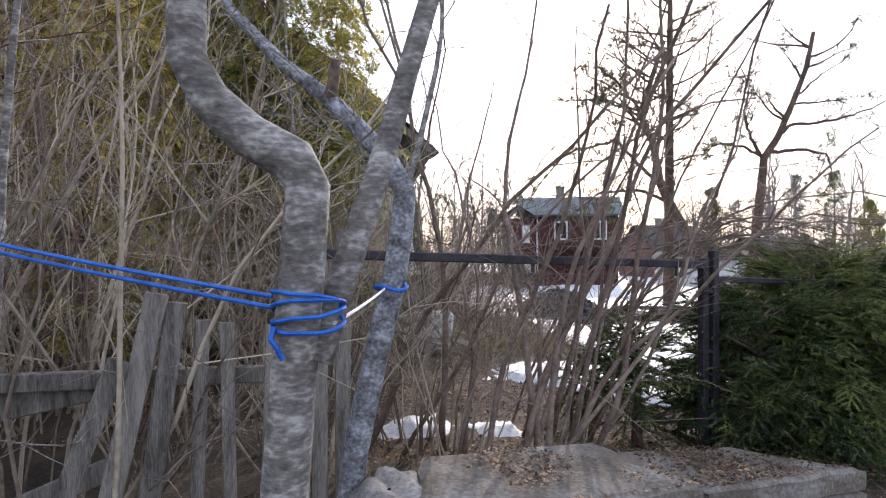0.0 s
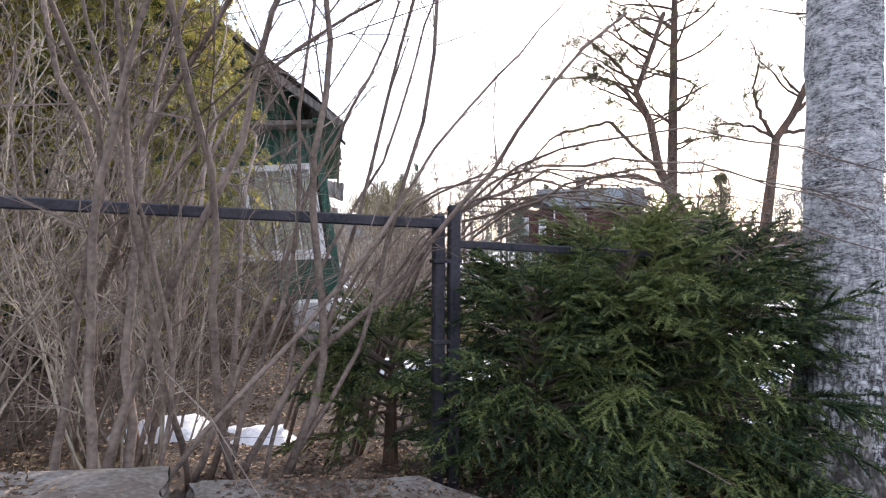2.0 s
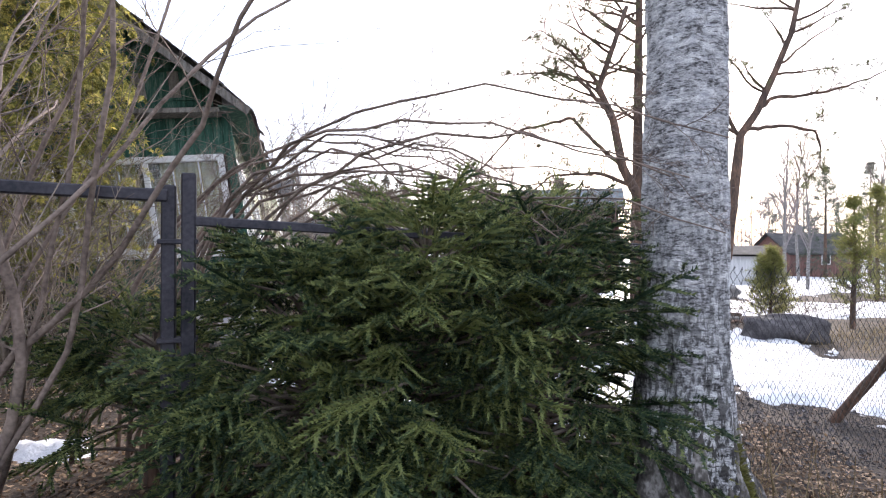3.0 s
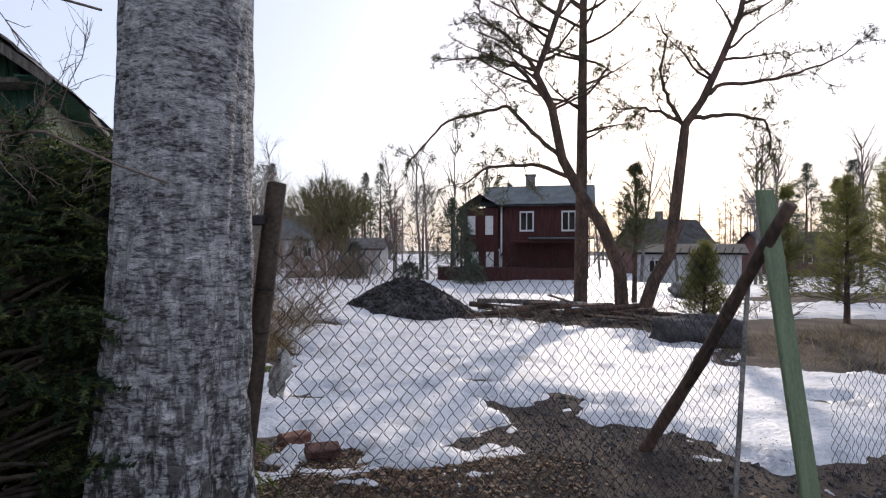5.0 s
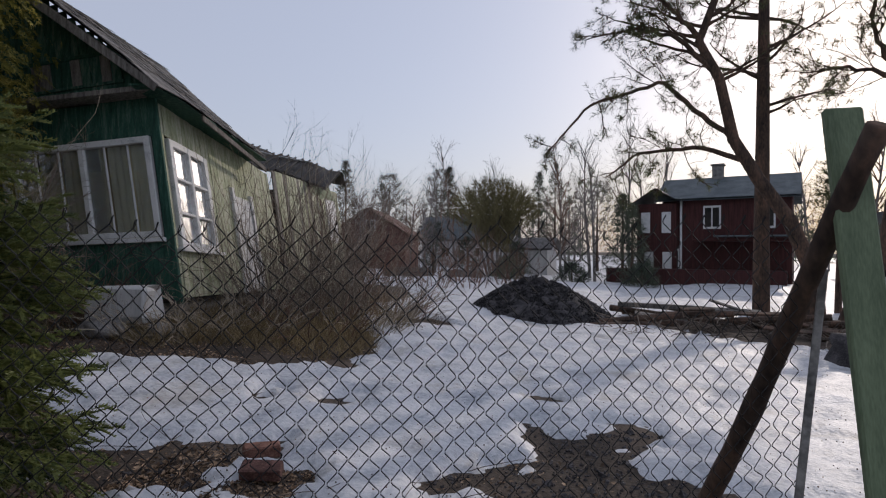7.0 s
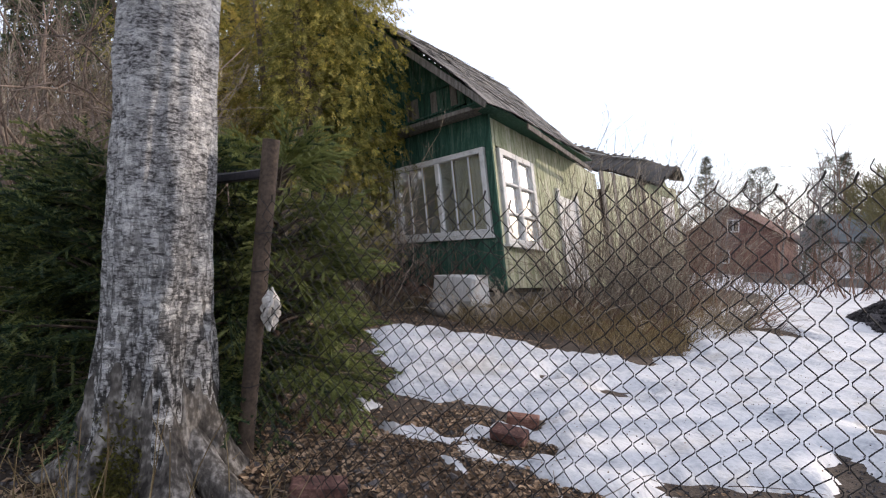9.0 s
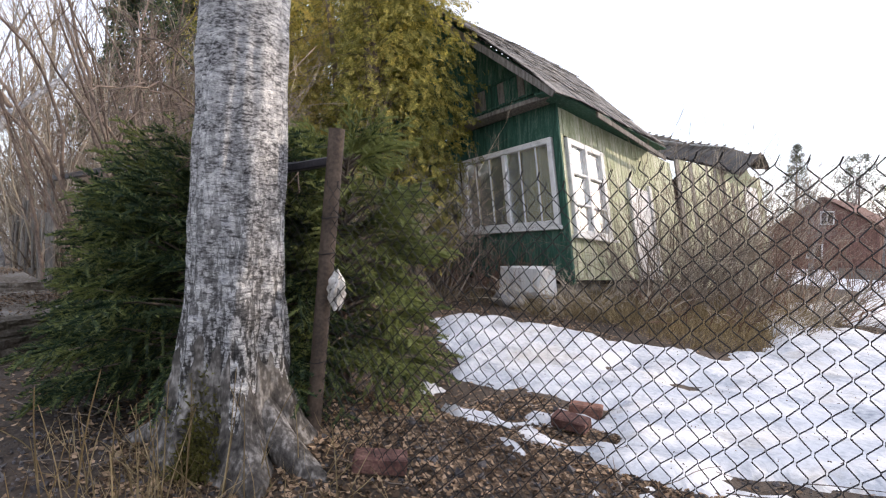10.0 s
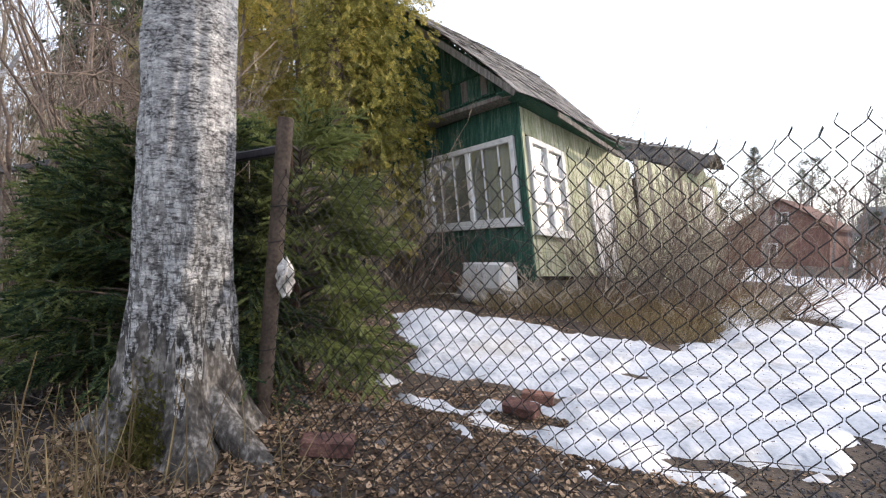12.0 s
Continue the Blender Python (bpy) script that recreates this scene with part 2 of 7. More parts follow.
M_BLUE = mat("blue_rope", (0.006, 0.06, 0.30), (0.02, 0.16, 0.55), scale=30, fine=300, rough=0.55, bump=0.6, dist=0.002)
M_CORD = mat("white_cord", (0.5, 0.5, 0.52), (0.8, 0.8, 0.8), scale=30, fine=300, rough=0.7, bump=0.4, dist=0.002)
M_RAG = mat("dirty_white_cloth", (0.25, 0.23, 0.21), (0.70, 0.68, 0.65), scale=20, fine=120, rough=0.95, bump=0.5, dist=0.004)
M_FAR = mat("far_twigs", (0.15, 0.13, 0.125), (0.32, 0.285, 0.27), scale=0.2, fine=2, rough=0.95, bump=0)
M_WILLOW = mat("willow_twigs", (0.10, 0.085, 0.045), (0.24, 0.21, 0.10), scale=0.5, fine=6, rough=0.9, bump=0, island=0.2)
M_FARCON = mat("far_conifer", (0.045, 0.06, 0.045), (0.13, 0.15, 0.10), scale=0.6, fine=6, rough=0.9, bump=0, island=0.2)


# ---------------------------------------------------------------- mesh tools
class MB:
    def __init__(self):
        self.v, self.q, self.t, self.n = [], [], [], 0

    def add(self, v, quads=None, tris=None):
        v = np.asarray(v, float).reshape(-1, 3)
        if quads is not None and len(quads):
            self.q.append(np.asarray(quads, int).reshape(-1, 4) + self.n)
        if tris is not None and len(tris):
            self.t.append(np.asarray(tris, int).reshape(-1, 3) + self.n)
        self.v.append(v)
        self.n += len(v)
        return self

    def box(self, c, s, rz=0.0, m=None, bevel=0.01, jitter=0.0, rng=None):
        """A box with chamfered edges; c centre, s full sizes; m a 4 x 4 matrix used instead of c and rz."""
        h = np.array(s, float) / 2
        b = min(bevel, 0.45 * h.min())
        vs, idx = [], {}
        for a in range(3):
            for sg in np.ndindex(2, 2, 2):
                g = np.array(sg) * 2 - 1
                p = g * (h - b)
                p[a] = g[a] * h[a]
                idx[(a, *sg)] = len(vs)
                vs.append(p)
        vs = np.array(vs, float)
        qs, ts = [], []
        for a in range(3):
            o = [k for k in range(3) if k != a]
            for e in (0, 1):
                f = []
                for w in ((0, 0), (0, 1), (1, 1), (1, 0)):
                    k = [0, 0, 0]
                    k[a], k[o[0]], k[o[1]] = e, w[0], w[1]
                    f.append(idx[(a, *k)])
                qs.append(f)
        for a in range(3):
            for d in range(a + 1, 3):
                c3 = 3 - a - d
                for e in (0, 1):
                    for g in (0, 1):
                        def key(ax, w):
                            k = [0, 0, 0]
                            k[a], k[d], k[c3] = e, g, w
                            return idx[(ax, *k)]
                        qs.append([key(a, 0), key(a, 1), key(d, 1), key(d, 0)])
        for sg in np.ndindex(2, 2, 2):
            ts.append([idx[(a, *sg)] for a in range(3)])
        def turn(f):
            p = vs[f]
            nrm = np.cross(p[1] - p[0], p[2] - p[0])
            return f if nrm @ p.mean(0) > 0 else f[::-1]
        qs, ts = [turn(f) for f in qs], [turn(f) for f in ts]
        if jitter and rng is not None:
            vs = vs + rng.normal(0, jitter, vs.shape)
        if m is not None:
            mm = np.array(m)
            vs = vs @ mm[:3, :3].T + mm[:3, 3]
        else:
            cz, sz = math.cos(rz), math.sin(rz)
            vs = vs @ np.array([[cz, sz, 0], [-sz, cz, 0], [0, 0, 1]]) + np.array(c)
        return self.add(vs, qs, ts)

    def tube(self, pts, rad, k=6, cap=True):
        p = np.asarray(pts, float)
        r = np.broadcast_to(np.asarray(rad, float), (len(p),))
        d = np.gradient(p, axis=0)
        d /= np.linalg.norm(d, axis=1)[:, None] + 1e-9
        ref = np.array([0.0, 0, 1]) if abs(d[0][2]) < 0.8 else np.array([1.0, 0, 0])
        u = np.cross(d, ref)
        u /= np.linalg.norm(u, axis=1)[:, None] + 1e-9
        w = np.cross(d, u)
        a = np.arange(k) * 2 * np.pi / k
        v = p[:, None] + r[:, None, None] * (np.cos(a)[None, :, None] * u[:, None] + np.sin(a)[None, :, None] * w[:, None])
        n = len(p)
        i = (np.arange(n - 1)[:, None] * k + np.arange(k)[None]).ravel()
        j = (np.arange(n - 1)[:, None] * k + (np.arange(k) + 1)[None] % k).ravel()
        q = np.stack([i, j, j + k, i + k], 1)
        v = v.reshape(-1, 3)
        ts = []
        if cap and k > 3:
            v = np.vstack([v, p[:1], p[-1:]])
            for e in range(k):
                ts.append([(e + 1) % k, e, n * k])
                ts.append([(n - 1) * k + e, (n - 1) * k + (e + 1) % k, n * k + 1])
        return self.add(v, q, ts)

    def grid(self, z):
        """A sheet through an array of points (rows, columns, 3)."""
        a, b = z.shape[:2]
        i = (np.arange(a - 1)[:, None] * b + np.arange(b - 1)[None]).ravel()
        return self.add(z.reshape(-1, 3), np.stack([i, i + 1, i + b + 1, i + b], 1))

    def stamp(self, tv, tt, pos, axis, up, size):
        """Copies of a small template (its x along axis, its z towards up) at many places."""
        x = axis / (np.linalg.norm(axis, axis=1)[:, None] + 1e-9)
        y = np.cross(up, x)
        y /= np.linalg.norm(y, axis=1)[:, None] + 1e-9
        z = np.cross(x, y)
        R = np.stack([x, y, z], 1)
        v = np.einsum("mk,nkj->nmj", tv, R) * np.asarray(size)[:, None, None] + pos[:, None]
        t = tt[None] + (np.arange(len(pos)) * len(tv))[:, None, None]
        return self.add(v, None, t)

    def warp(self, fn):
        self.v = [fn(v) for v in self.v]
        return self

    def mesh(self, name, base=(0, 0, 0), smooth=False):
        v = np.concatenate(self.v) - np.array(base, float)
        me = bpy.data.meshes.new(name)
        me.vertices.add(len(v))
        me.vertices.foreach_set("co", v.astype(np.float32).ravel())
        q = np.concatenate(self.q) if self.q else np.zeros((0, 4), int)
        t = np.concatenate(self.t) if self.t else np.zeros((0, 3), int)
        loops = np.concatenate([q.ravel(), t.ravel()]).astype(np.int32)
        me.loops.add(len(loops))
        me.loops.foreach_set("vertex_index", loops)
        me.polygons.add(len(q) + len(t))
        starts = np.concatenate([np.arange(len(q)) * 4, len(q) * 4 + np.arange(len(t)) * 3]).astype(np.int32)
        me.polygons.foreach_set("loop_start", starts)
        me.polygons.foreach_set("use_smooth", np.full(len(starts), smooth))
        me.update(calc_edges=True)
        return me


ORIGIN = {}


def thing(name, base, label, category, group="", kind=""):
    """An Empty at a thing's base, to which its parts are tied."""
    ob = new(name)
    ob.empty_display_size = 0.1
    ob.location = base
    ORIGIN[ob] = tuple(base)
    return tagged(ob, label, category, group, kind)


def part(name, mb, material, parent, label="", smooth=False):
    base = ORIGIN[parent]
    ob = new(name, mb.mesh(name, base, smooth))
    ob.data.materials.append(material)
    ob.parent = parent
    ORIGIN[ob] = base
    return tagged(ob, label)


def single(name, mb, material, base, label, category, group="", kind="", smooth=False):
    """A thing that is one mesh."""
    ob = new(name, mb.mesh(name, base, smooth))
    ob.location = base
    ob.data.materials.append(material)
    ORIGIN[ob] = tuple(base)
    return tagged(ob, label, category, group, kind)


def arc(p, d, length, n, rng, wig=0.15, lift=0.0):
    """A wandering line from p along d; lift bends it up (or down)."""
    p, d = np.array(p, float), np.array(d, float)
    d /= np.linalg.norm(d)
    out = [p]
    for _ in range(n):
        d = d + rng.normal(0, wig, 3) / n ** 0.5
        d[2] += lift / n
        d /= np.linalg.norm(d)
        p = p + d * length / n
        out.append(p)
    return np.array(out)


def limb(mb, line, r0, r1, k=6):
    f = np.linspace(0, 1, len(line))
    mb.tube(line, r0 * (1 - f) + r1 * f, k, cap=k > 4)


def twigs(mb, line, r, rng, count, length, level, spread=0.9, lift=0.2, wig=0.35, start=0.25, tips=None, k=3):
    """Side shoots along a line, which carry shoots of their own."""
    n = len(line) - 1
    for _ in range(count):
        f = rng.uniform(start, 1) * n
        i = min(int(f), n - 1)
        p = line[i] + (line[i + 1] - line[i]) * (f - i)
        d = line[i + 1] - line[i]
        d = d / np.linalg.norm(d) + rng.normal(0, spread, 3)
        ln = length * rng.uniform(0.5, 1.15) * (1.1 - 0.5 * f / n)
        a = arc(p, d, ln, 3 if level else 2, rng, wig, lift)
        rr = max(r * 0.5, 0.0012)
        limb(mb, a, rr, rr * 0.4, k if level < 2 else 4)
        if level > 0:
            twigs(mb, a, rr, rng, max(2, int(count * 0.6)), ln * 0.5, level - 1, spread, lift, wig, 0.2, tips, k)
        elif tips is not None:
            tips.append((a[-1], a[-1] - a[-2]))


def smooth01(x):
    x = np.clip(x, 0, 1)
    return x * x * (3 - 2 * x)


class Noise2:
    """Smooth value noise over the plan."""
    def __init__(self, seed):
        self.g = np.random.default_rng(seed).uniform(-1, 1, (64, 64))

    def __call__(self, x, y):
        xi, yi = np.floor(x).astype(int), np.floor(y).astype(int)
        fx, fy = smooth01(x - xi), smooth01(y - yi)
        g = self.g
        a, b = g[xi % 64, yi % 64], g[(xi + 1) % 64, yi % 64]
        c, d = g[xi % 64, (yi + 1) % 64], g[(xi + 1) % 64, (yi + 1) % 64]
        return (a * (1 - fx) + b * fx) * (1 - fy) + (c * (1 - fx) + d * fx) * fy


NA, NB, NC = Noise2(1), Noise2(2), Noise2(3)
FENCE0, FU = np.array([3.37, 4.36]), np.array([0.897, 0.442])


def ground_z(x, y):
    x, y = np.asarray(x, float), np.asarray(y, float)
    far = -0.022 * np.clip(y - 7, 0, 42)
    d = (x - FENCE0[0]) * -FU[1] + (y - FENCE0[1]) * FU[0]
    rise = np.interp(x, [-2, 2, 4.5, 5.6, 6.3, 7.4], [0.40, 0.40, 0.33, 0.26, 0.14, -0.02])
    back = 1 - smooth01((d - 0.1) / 1.4) * np.interp(x, [0, 3, 4.5], [0.15, 0.5, 1.0])
    house = 0.22 * np.exp(-(((x + 0.6) / 2.0) ** 2 + ((y - 11.2) / 2.4) ** 2))
    bump = 0.03 * NA(x * 1.3, y * 1.3) + 0.018 * NB(x * 4, y * 4) + 0.25 * NC(x * 0.11, y * 0.11) * smooth01((np.hypot(x - 6, y - 6) - 10) / 25)
    return far + rise * back + house + bump


def poly_sd(x, y, poly):
    """Distance to a closed outline: positive inside."""
    p = np.array(poly, float)
    best = np.full(x.shape, 1e9)
    inside = np.zeros(x.shape, bool)
    for (ax, ay), (bx, by) in zip(p, np.roll(p, -1, 0)):
        ex, ey = bx - ax, by - ay
        t = np.clip(((x - ax) * ex + (y - ay) * ey) / (ex * ex + ey * ey + 1e-12), 0, 1)
        best = np.minimum(best, np.hypot(x - ax - t * ex, y - ay - t * ey))
        cross = ((ay > y) != (by > y)) & (x < ex * (y - ay) / (ey if ey else 1e-12) + ax)
        inside ^= cross
    return np.where(inside, best, -best)


BARE = [
    [(-30, 6.6), (1.7, 6.9), (2.0, 7.2), (2.0, 7.6), (2.3, 8.1), (2.95, 8.5), (3.6, 8.95), (3.95, 9.5), (3.75, 10.7), (2.4, 12), (1.25, 13.4), (1.0, 15.4), (0.4, 17.6), (-2, 21), (-12, 24), (-30, 24)],
    [(-30, 7.0), (1.8, 7.2), (3.46, 6.98), (4.1, 6.72), (4.2, 7.0), (4.45, 7.2), (4.7, 7.3), (5.0, 6.98), (5.13, 6.55), (5.47, 6.55), (5.66, 6.67), (5.96, 6.62), (6.14, 6.72), (6.32, 7.07), (6.08, 7.35), (6.15, 7.65), (6.3, 7.86),
     (6.49, 8.15), (6.2, 8.75), (6.5, 8.63), (7.2, 8.6), (7.1, 8.2), (7.46, 7.95), (7.85, 7.8), (8.1, 7.6), (8.2, 7.25), (9.2, 7.8), (10.5, 7.7), (14, 7.2), (40, 5), (40, -40), (-30, -40)],
    [(9.2, 11.0), (10, 10.5), (10.9, 10.75), (12, 11.5), (15, 11.2), (24, 12), (24, 20), (13, 17.5), (10, 16.2)],
    [(5.6, 16.6), (9.1, 14.0), (11.3, 15), (11.5, 18), (9, 19), (6, 18.6)],
    [(13, 24), (30, 22), (34, 30), (20, 31)],
]
SPOTS = [(4.97, 7.32, 0.19), (5.34, 6.98, 0.22), (4.68, 7.25, 0.14), (6.42, 7.55, 0.13), (6.75, 7.7, 0.16), (3.05, 13.15, 0.5), (4.1, 8.3, 0.1), (6.2, 9.6, 0.09), (6.9, 8.8, 0.3), (4.6, 8.6, 0.16), (9.5, 9.2, 0.2)]


def snow_depth(x, y):
    d = np.full(x.shape, 9.0)
    for p in BARE:
        d = np.minimum(d, -poly_sd(x, y, p))
    for a, b, r in SPOTS:
        d = np.minimum(d, np.hypot(x - a, y - b) - r)
    d = np.maximum(d, 0.26 - np.hypot(x - 1.3, y - 5.1))
    d = np.maximum(d, 0.24 - np.hypot(x - 2.0, y - 5.2))
    wob = (0.07 + 0.1 * smooth01((y - 9) / 5)) * NA(x * 1.9, y * 1.9) + 0.10 * NB(x * 4.7, y * 4.7) + 0.07 * NC(x * 11, y * 11) + 0.04 * NA(x * 23, y * 23)
    d = d + wob * (1 + smooth01((y - 14) / 20) * 3)
    bits = 0.16 * (NB(x * 3.7 + 7, y * 3.7 + 2) - 0.52) + 0.09 * NC(x * 9, y * 9) + 0.05 * NA(x * 19, y * 19)
    d = np.where((d < 0) & (d > -0.34) & (x > 4.0) & (y > 6.3), np.maximum(d, bits), d)
    farbare = smooth01((y - 22) / 12) * (NC(x * 0.23 + 9, y * 0.16 + 3) * 1.4 - 0.15)
    d = np.where(d > 0, d - np.maximum(farbare, 0) * 9, d)
    return np.clip(d * 0.5, -0.06, 0.075)


def on_ground(x, y, dz=0.0):
    return (x, y, float(ground_z(x, y)) + dz)


# ---------------------------------------------------------------- ground and snow
def steps(lo, hi, fine, far, grow=1.18):
    """Line spacing that is fine from lo to hi and widens outwards."""
    a = [lo]
    s = fine
    while a[0] > -far:
        s *= grow
        a.insert(0, a[0] - s)
    m = np.arange(lo + fine, hi, fine)
    b = [hi]
    s = fine
    while b[-1] < far:
        s *= grow
        b.append(b[-1] + s)
    return np.concatenate([a, m, b])


# opaque panes, coloured near-black for the unlit room behind
def build_ground():
    gx, gy = np.meshgrid(steps(-2, 12, 0.09, 900), steps(0, 15, 0.09, 900))
    b = MB().grid(np.stack([gx, gy, ground_z(gx, gy)], -1))
    single("ground", b, M_EARTH, (0, 0, 0), "bare spring earth with dead leaves and grit", "ground", kind="structure", smooth=True)
    gx, gy = np.meshgrid(steps(0, 12, 0.055, 160, 1.1), np.concatenate([np.arange(4.2, 15, 0.055), steps(15, 15.2, 0.1, 240, 1.05)[np.searchsorted(steps(15, 15.2, 0.1, 240, 1.05), 15.01):]]))
    z = ground_z(gx, gy) + snow_depth(gx, gy) + 0.014 * NB(gx * 3.1, gy * 3.1) + 0.012 * NA(gx * 7.3, gy * 7.3) + 0.007 * NC(gx * 15, gy * 15) + 0.02 * NC(gx * 1.1, gy * 1.1)
    b = MB().grid(np.stack([gx, gy, z], -1))
    single("snow", b, M_SNOW, (0, 0, 0), "thin melting snow with dirty ragged edges", "snow", kind="structure", smooth=True)


build_ground()


# ---------------------------------------------------------------- the leaning green house
HP = np.array([0.57, 9.75])
HU, HV = np.array([-0.941, -0.339]), np.array([-0.339, 0.941])


def lean(v):
    """House coordinates (along the front, into the depth, up) to the world: the house has sagged sideways."""
    u, w, z = v[:, 0], v[:, 1], v[:, 2]
    uu = u - 0.15 * (3.3 - z)
    sag = np.where(w < 3.75, 0.155 * np.clip(w, 0, 3.6), 0) * (1 - 0.45 * smooth01(u / 1.6))
    zz = z - 0.10 * np.clip(u, 0, 4) * np.clip(z, 0, 9) / 3.3 - sag * np.clip(z, 0, 3.8) / 3.3
    xy = HP + uu[:, None] * HU + w[:, None] * HV
    return np.column_stack([xy, zz])


def hpart(name, b, m, parent, label="", smooth=False):
    return part(name, b.warp(lean), m, parent, label, smooth)


def slope_box(p0, p1, width_dir, width, thick, bevel=0.006):
    """A plank from p0 to p1, with its width along width_dir."""
    p0, p1, w = np.array(p0, float), np.array(p1, float), np.array(width_dir, float)
    d = p1 - p0
    ln = np.linalg.norm(d)
    d /= ln
    w = w - d * (w @ d)
    w /= np.linalg.norm(w)
    n = np.cross(d, w)
    m = np.eye(4)
    m[:3, 0], m[:3, 1], m[:3, 2], m[:3, 3] = d, w, n, (p0 + p1) / 2
    return MB().box(None, (ln, width, thick), m=m, bevel=bevel)


def build_house():
    rng = np.random.default_rng(5)
    g = float(ground_z(HP[0], HP[1]))
    house = thing("wooden_house", (HP[0], HP[1], g), "derelict green wooden house leaning sideways with a sagging shingle roof", "house")
    W, D, E = 7.2, 4.2, 3.3
    # core walls, gap shade in their near-black colour, with window openings left free
    def wall_piece(name, u0, u1, v0, v1, z0, z1, m, par):
        return hpart(name, MB().box(((u0 + u1) / 2, (v0 + v1) / 2, (z0 + z1) / 2), (abs(u1 - u0), abs(v1 - v0), z1 - z0), bevel=0.004), m, par)
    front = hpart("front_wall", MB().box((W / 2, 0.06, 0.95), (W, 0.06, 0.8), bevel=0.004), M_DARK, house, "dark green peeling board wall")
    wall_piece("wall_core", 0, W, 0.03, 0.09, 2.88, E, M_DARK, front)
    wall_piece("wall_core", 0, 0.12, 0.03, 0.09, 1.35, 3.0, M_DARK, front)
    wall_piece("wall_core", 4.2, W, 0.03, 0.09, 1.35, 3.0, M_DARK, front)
    # vertical front boards over and under the window band
    u = 0.05
    while u < 5.6:
        w = rng.uniform(0.10, 0.135)
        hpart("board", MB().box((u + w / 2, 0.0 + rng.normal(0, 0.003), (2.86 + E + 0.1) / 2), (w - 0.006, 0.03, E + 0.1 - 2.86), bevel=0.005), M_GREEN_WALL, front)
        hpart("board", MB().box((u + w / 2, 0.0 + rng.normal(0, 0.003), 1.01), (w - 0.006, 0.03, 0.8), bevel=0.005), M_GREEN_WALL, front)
        u += w
    for u0, u1 in ((4.2, 5.6),):
        u = u0
        while u < u1:
            hpart("board", MB().box((u + 0.06, 0.0, 2.15), (0.115, 0.03, 1.6), bevel=0.005), M_GREEN_WALL, front)
            u += 0.12
    hpart("corner_board", MB().box((-0.015, -0.02, 2.0), (0.13, 0.05, 2.9), bevel=0.008), M_GREEN_WALL, house)
    # gable above the cornice
    gable = MB()
    half = W / 2
    zr = 3.74 + 0.99 * half
    gable.add([(0, 0.03, E), (W, 0.03, E), (W, 0.03, 3.7), (half, 0.03, zr), (0, 0.03, 3.7)], [(0, 1, 2, 4)], [(4, 2, 3)])
    gb = hpart("gable", gable, M_DARK, house, "dark green gable of narrow boards")
    u = 0.12
    while u < 4.8:
        w = 0.12
        top = 3.72 + 0.99 * min(u, W - u)
        if top > 3.62:
            hpart("board", MB().box((u + w / 2, 0.0 + rng.normal(0, 0.002), (3.55 + top) / 2), (w - 0.005, 0.03, top - 3.55), bevel=0.005), M_GREEN_WALL, gb)
        u += w
    # cornice ledge and the peeling strip above it
    hpart("cornice", slope_box((-0.30, -0.14, 3.44), (5.2, -0.14, 3.44), (0, 1, 0), 0.36, 0.07), M_GREY_WOOD, house, "grey worn cornice ledge")
    strip = hpart("strip_panel", MB().box((1.5, -0.025, 3.66), (2.3, 0.03, 0.04), bevel=0.004), M_GREEN_WALL, house)
    hpart("strip_rail", MB().box((1.5, -0.03, 4.08), (2.3, 0.045, 0.05), bevel=0.004), M_GREEN_WALL, strip)
    for i in range(15):
        hpart("board", MB().box((0.44 + i * 0.15, -0.022 + rng.normal(0, 0.003), 3.87), (0.14, 0.02, 0.38), bevel=0.003), M_GREY_WOOD if i in (1, 4, 7, 8) else M_GREEN_WALL, strip)
    # band of front windows
    def window(u0, u1, z0, z1, v, name, panes):
        win = hpart(name, MB().box(((u0 + u1) / 2, v - 0.03, z0 - 0.04), (u1 - u0 + 0.12, 0.14, 0.06), bevel=0.006), M_WHITE, house, "white flaking window frame with old panes")
        for a, c in ((u0, u0 + 0.085), (u1 - 0.085, u1)):
            hpart("window_frame", MB().box(((a + c) / 2, v - 0.02, (z0 + z1) / 2), (c - a, 0.07, z1 - z0), bevel=0.006), M_WHITE, win)
        for a, c in ((z0, z0 + 0.08), (z1 - 0.09, z1)):
            hpart("window_frame", MB().box(((u0 + u1) / 2, v - 0.022, (a + c) / 2), (u1 - u0 - 0.17, 0.065, c - a), bevel=0.006), M_WHITE, win)
        n = panes
        for i in range(1, n):
            c = u0 + (u1 - u0) * i / n
            hpart("mullion", MB().box((c, v - 0.015, (z0 + z1) / 2), (0.075 if i == n // 2 and n > 3 else 0.018, 0.05 if i == n // 2 and n > 3 else 0.03, z1 - z0 - 0.17), bevel=0.004), M_WHITE, win)
        for i in range(n):
            a = u0 + (u1 - u0) * i / n + 0.03
            c = u0 + (u1 - u0) * (i + 1) / n - 0.03
            p = hpart("pane", MB().box(((a + c) / 2, v + 0.005, (z0 + z1) / 2), (c - a, 0.006, z1 - z0 - 0.16), bevel=0.001), M_GLASS, win)
            p.visible_shadow = False
        return win
    window(0.09, 2.18, 1.47, 2.86, 0.0, "front_window", 6)
    window(2.28, 3.25, 1.47, 2.86, 0.0, "front_window", 3)
    window(3.32, 4.2, 1.47, 2.86, 0.0, "front_window", 3)
    # inside: floor, back wall, curtain
    wall_piece("inner_wall", 0, W, 2.6, 2.68, 0.6, E, M_CURTAIN, house)
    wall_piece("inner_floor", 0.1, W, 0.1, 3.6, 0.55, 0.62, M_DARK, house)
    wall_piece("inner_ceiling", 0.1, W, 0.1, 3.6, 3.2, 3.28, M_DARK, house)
    cur = MB()
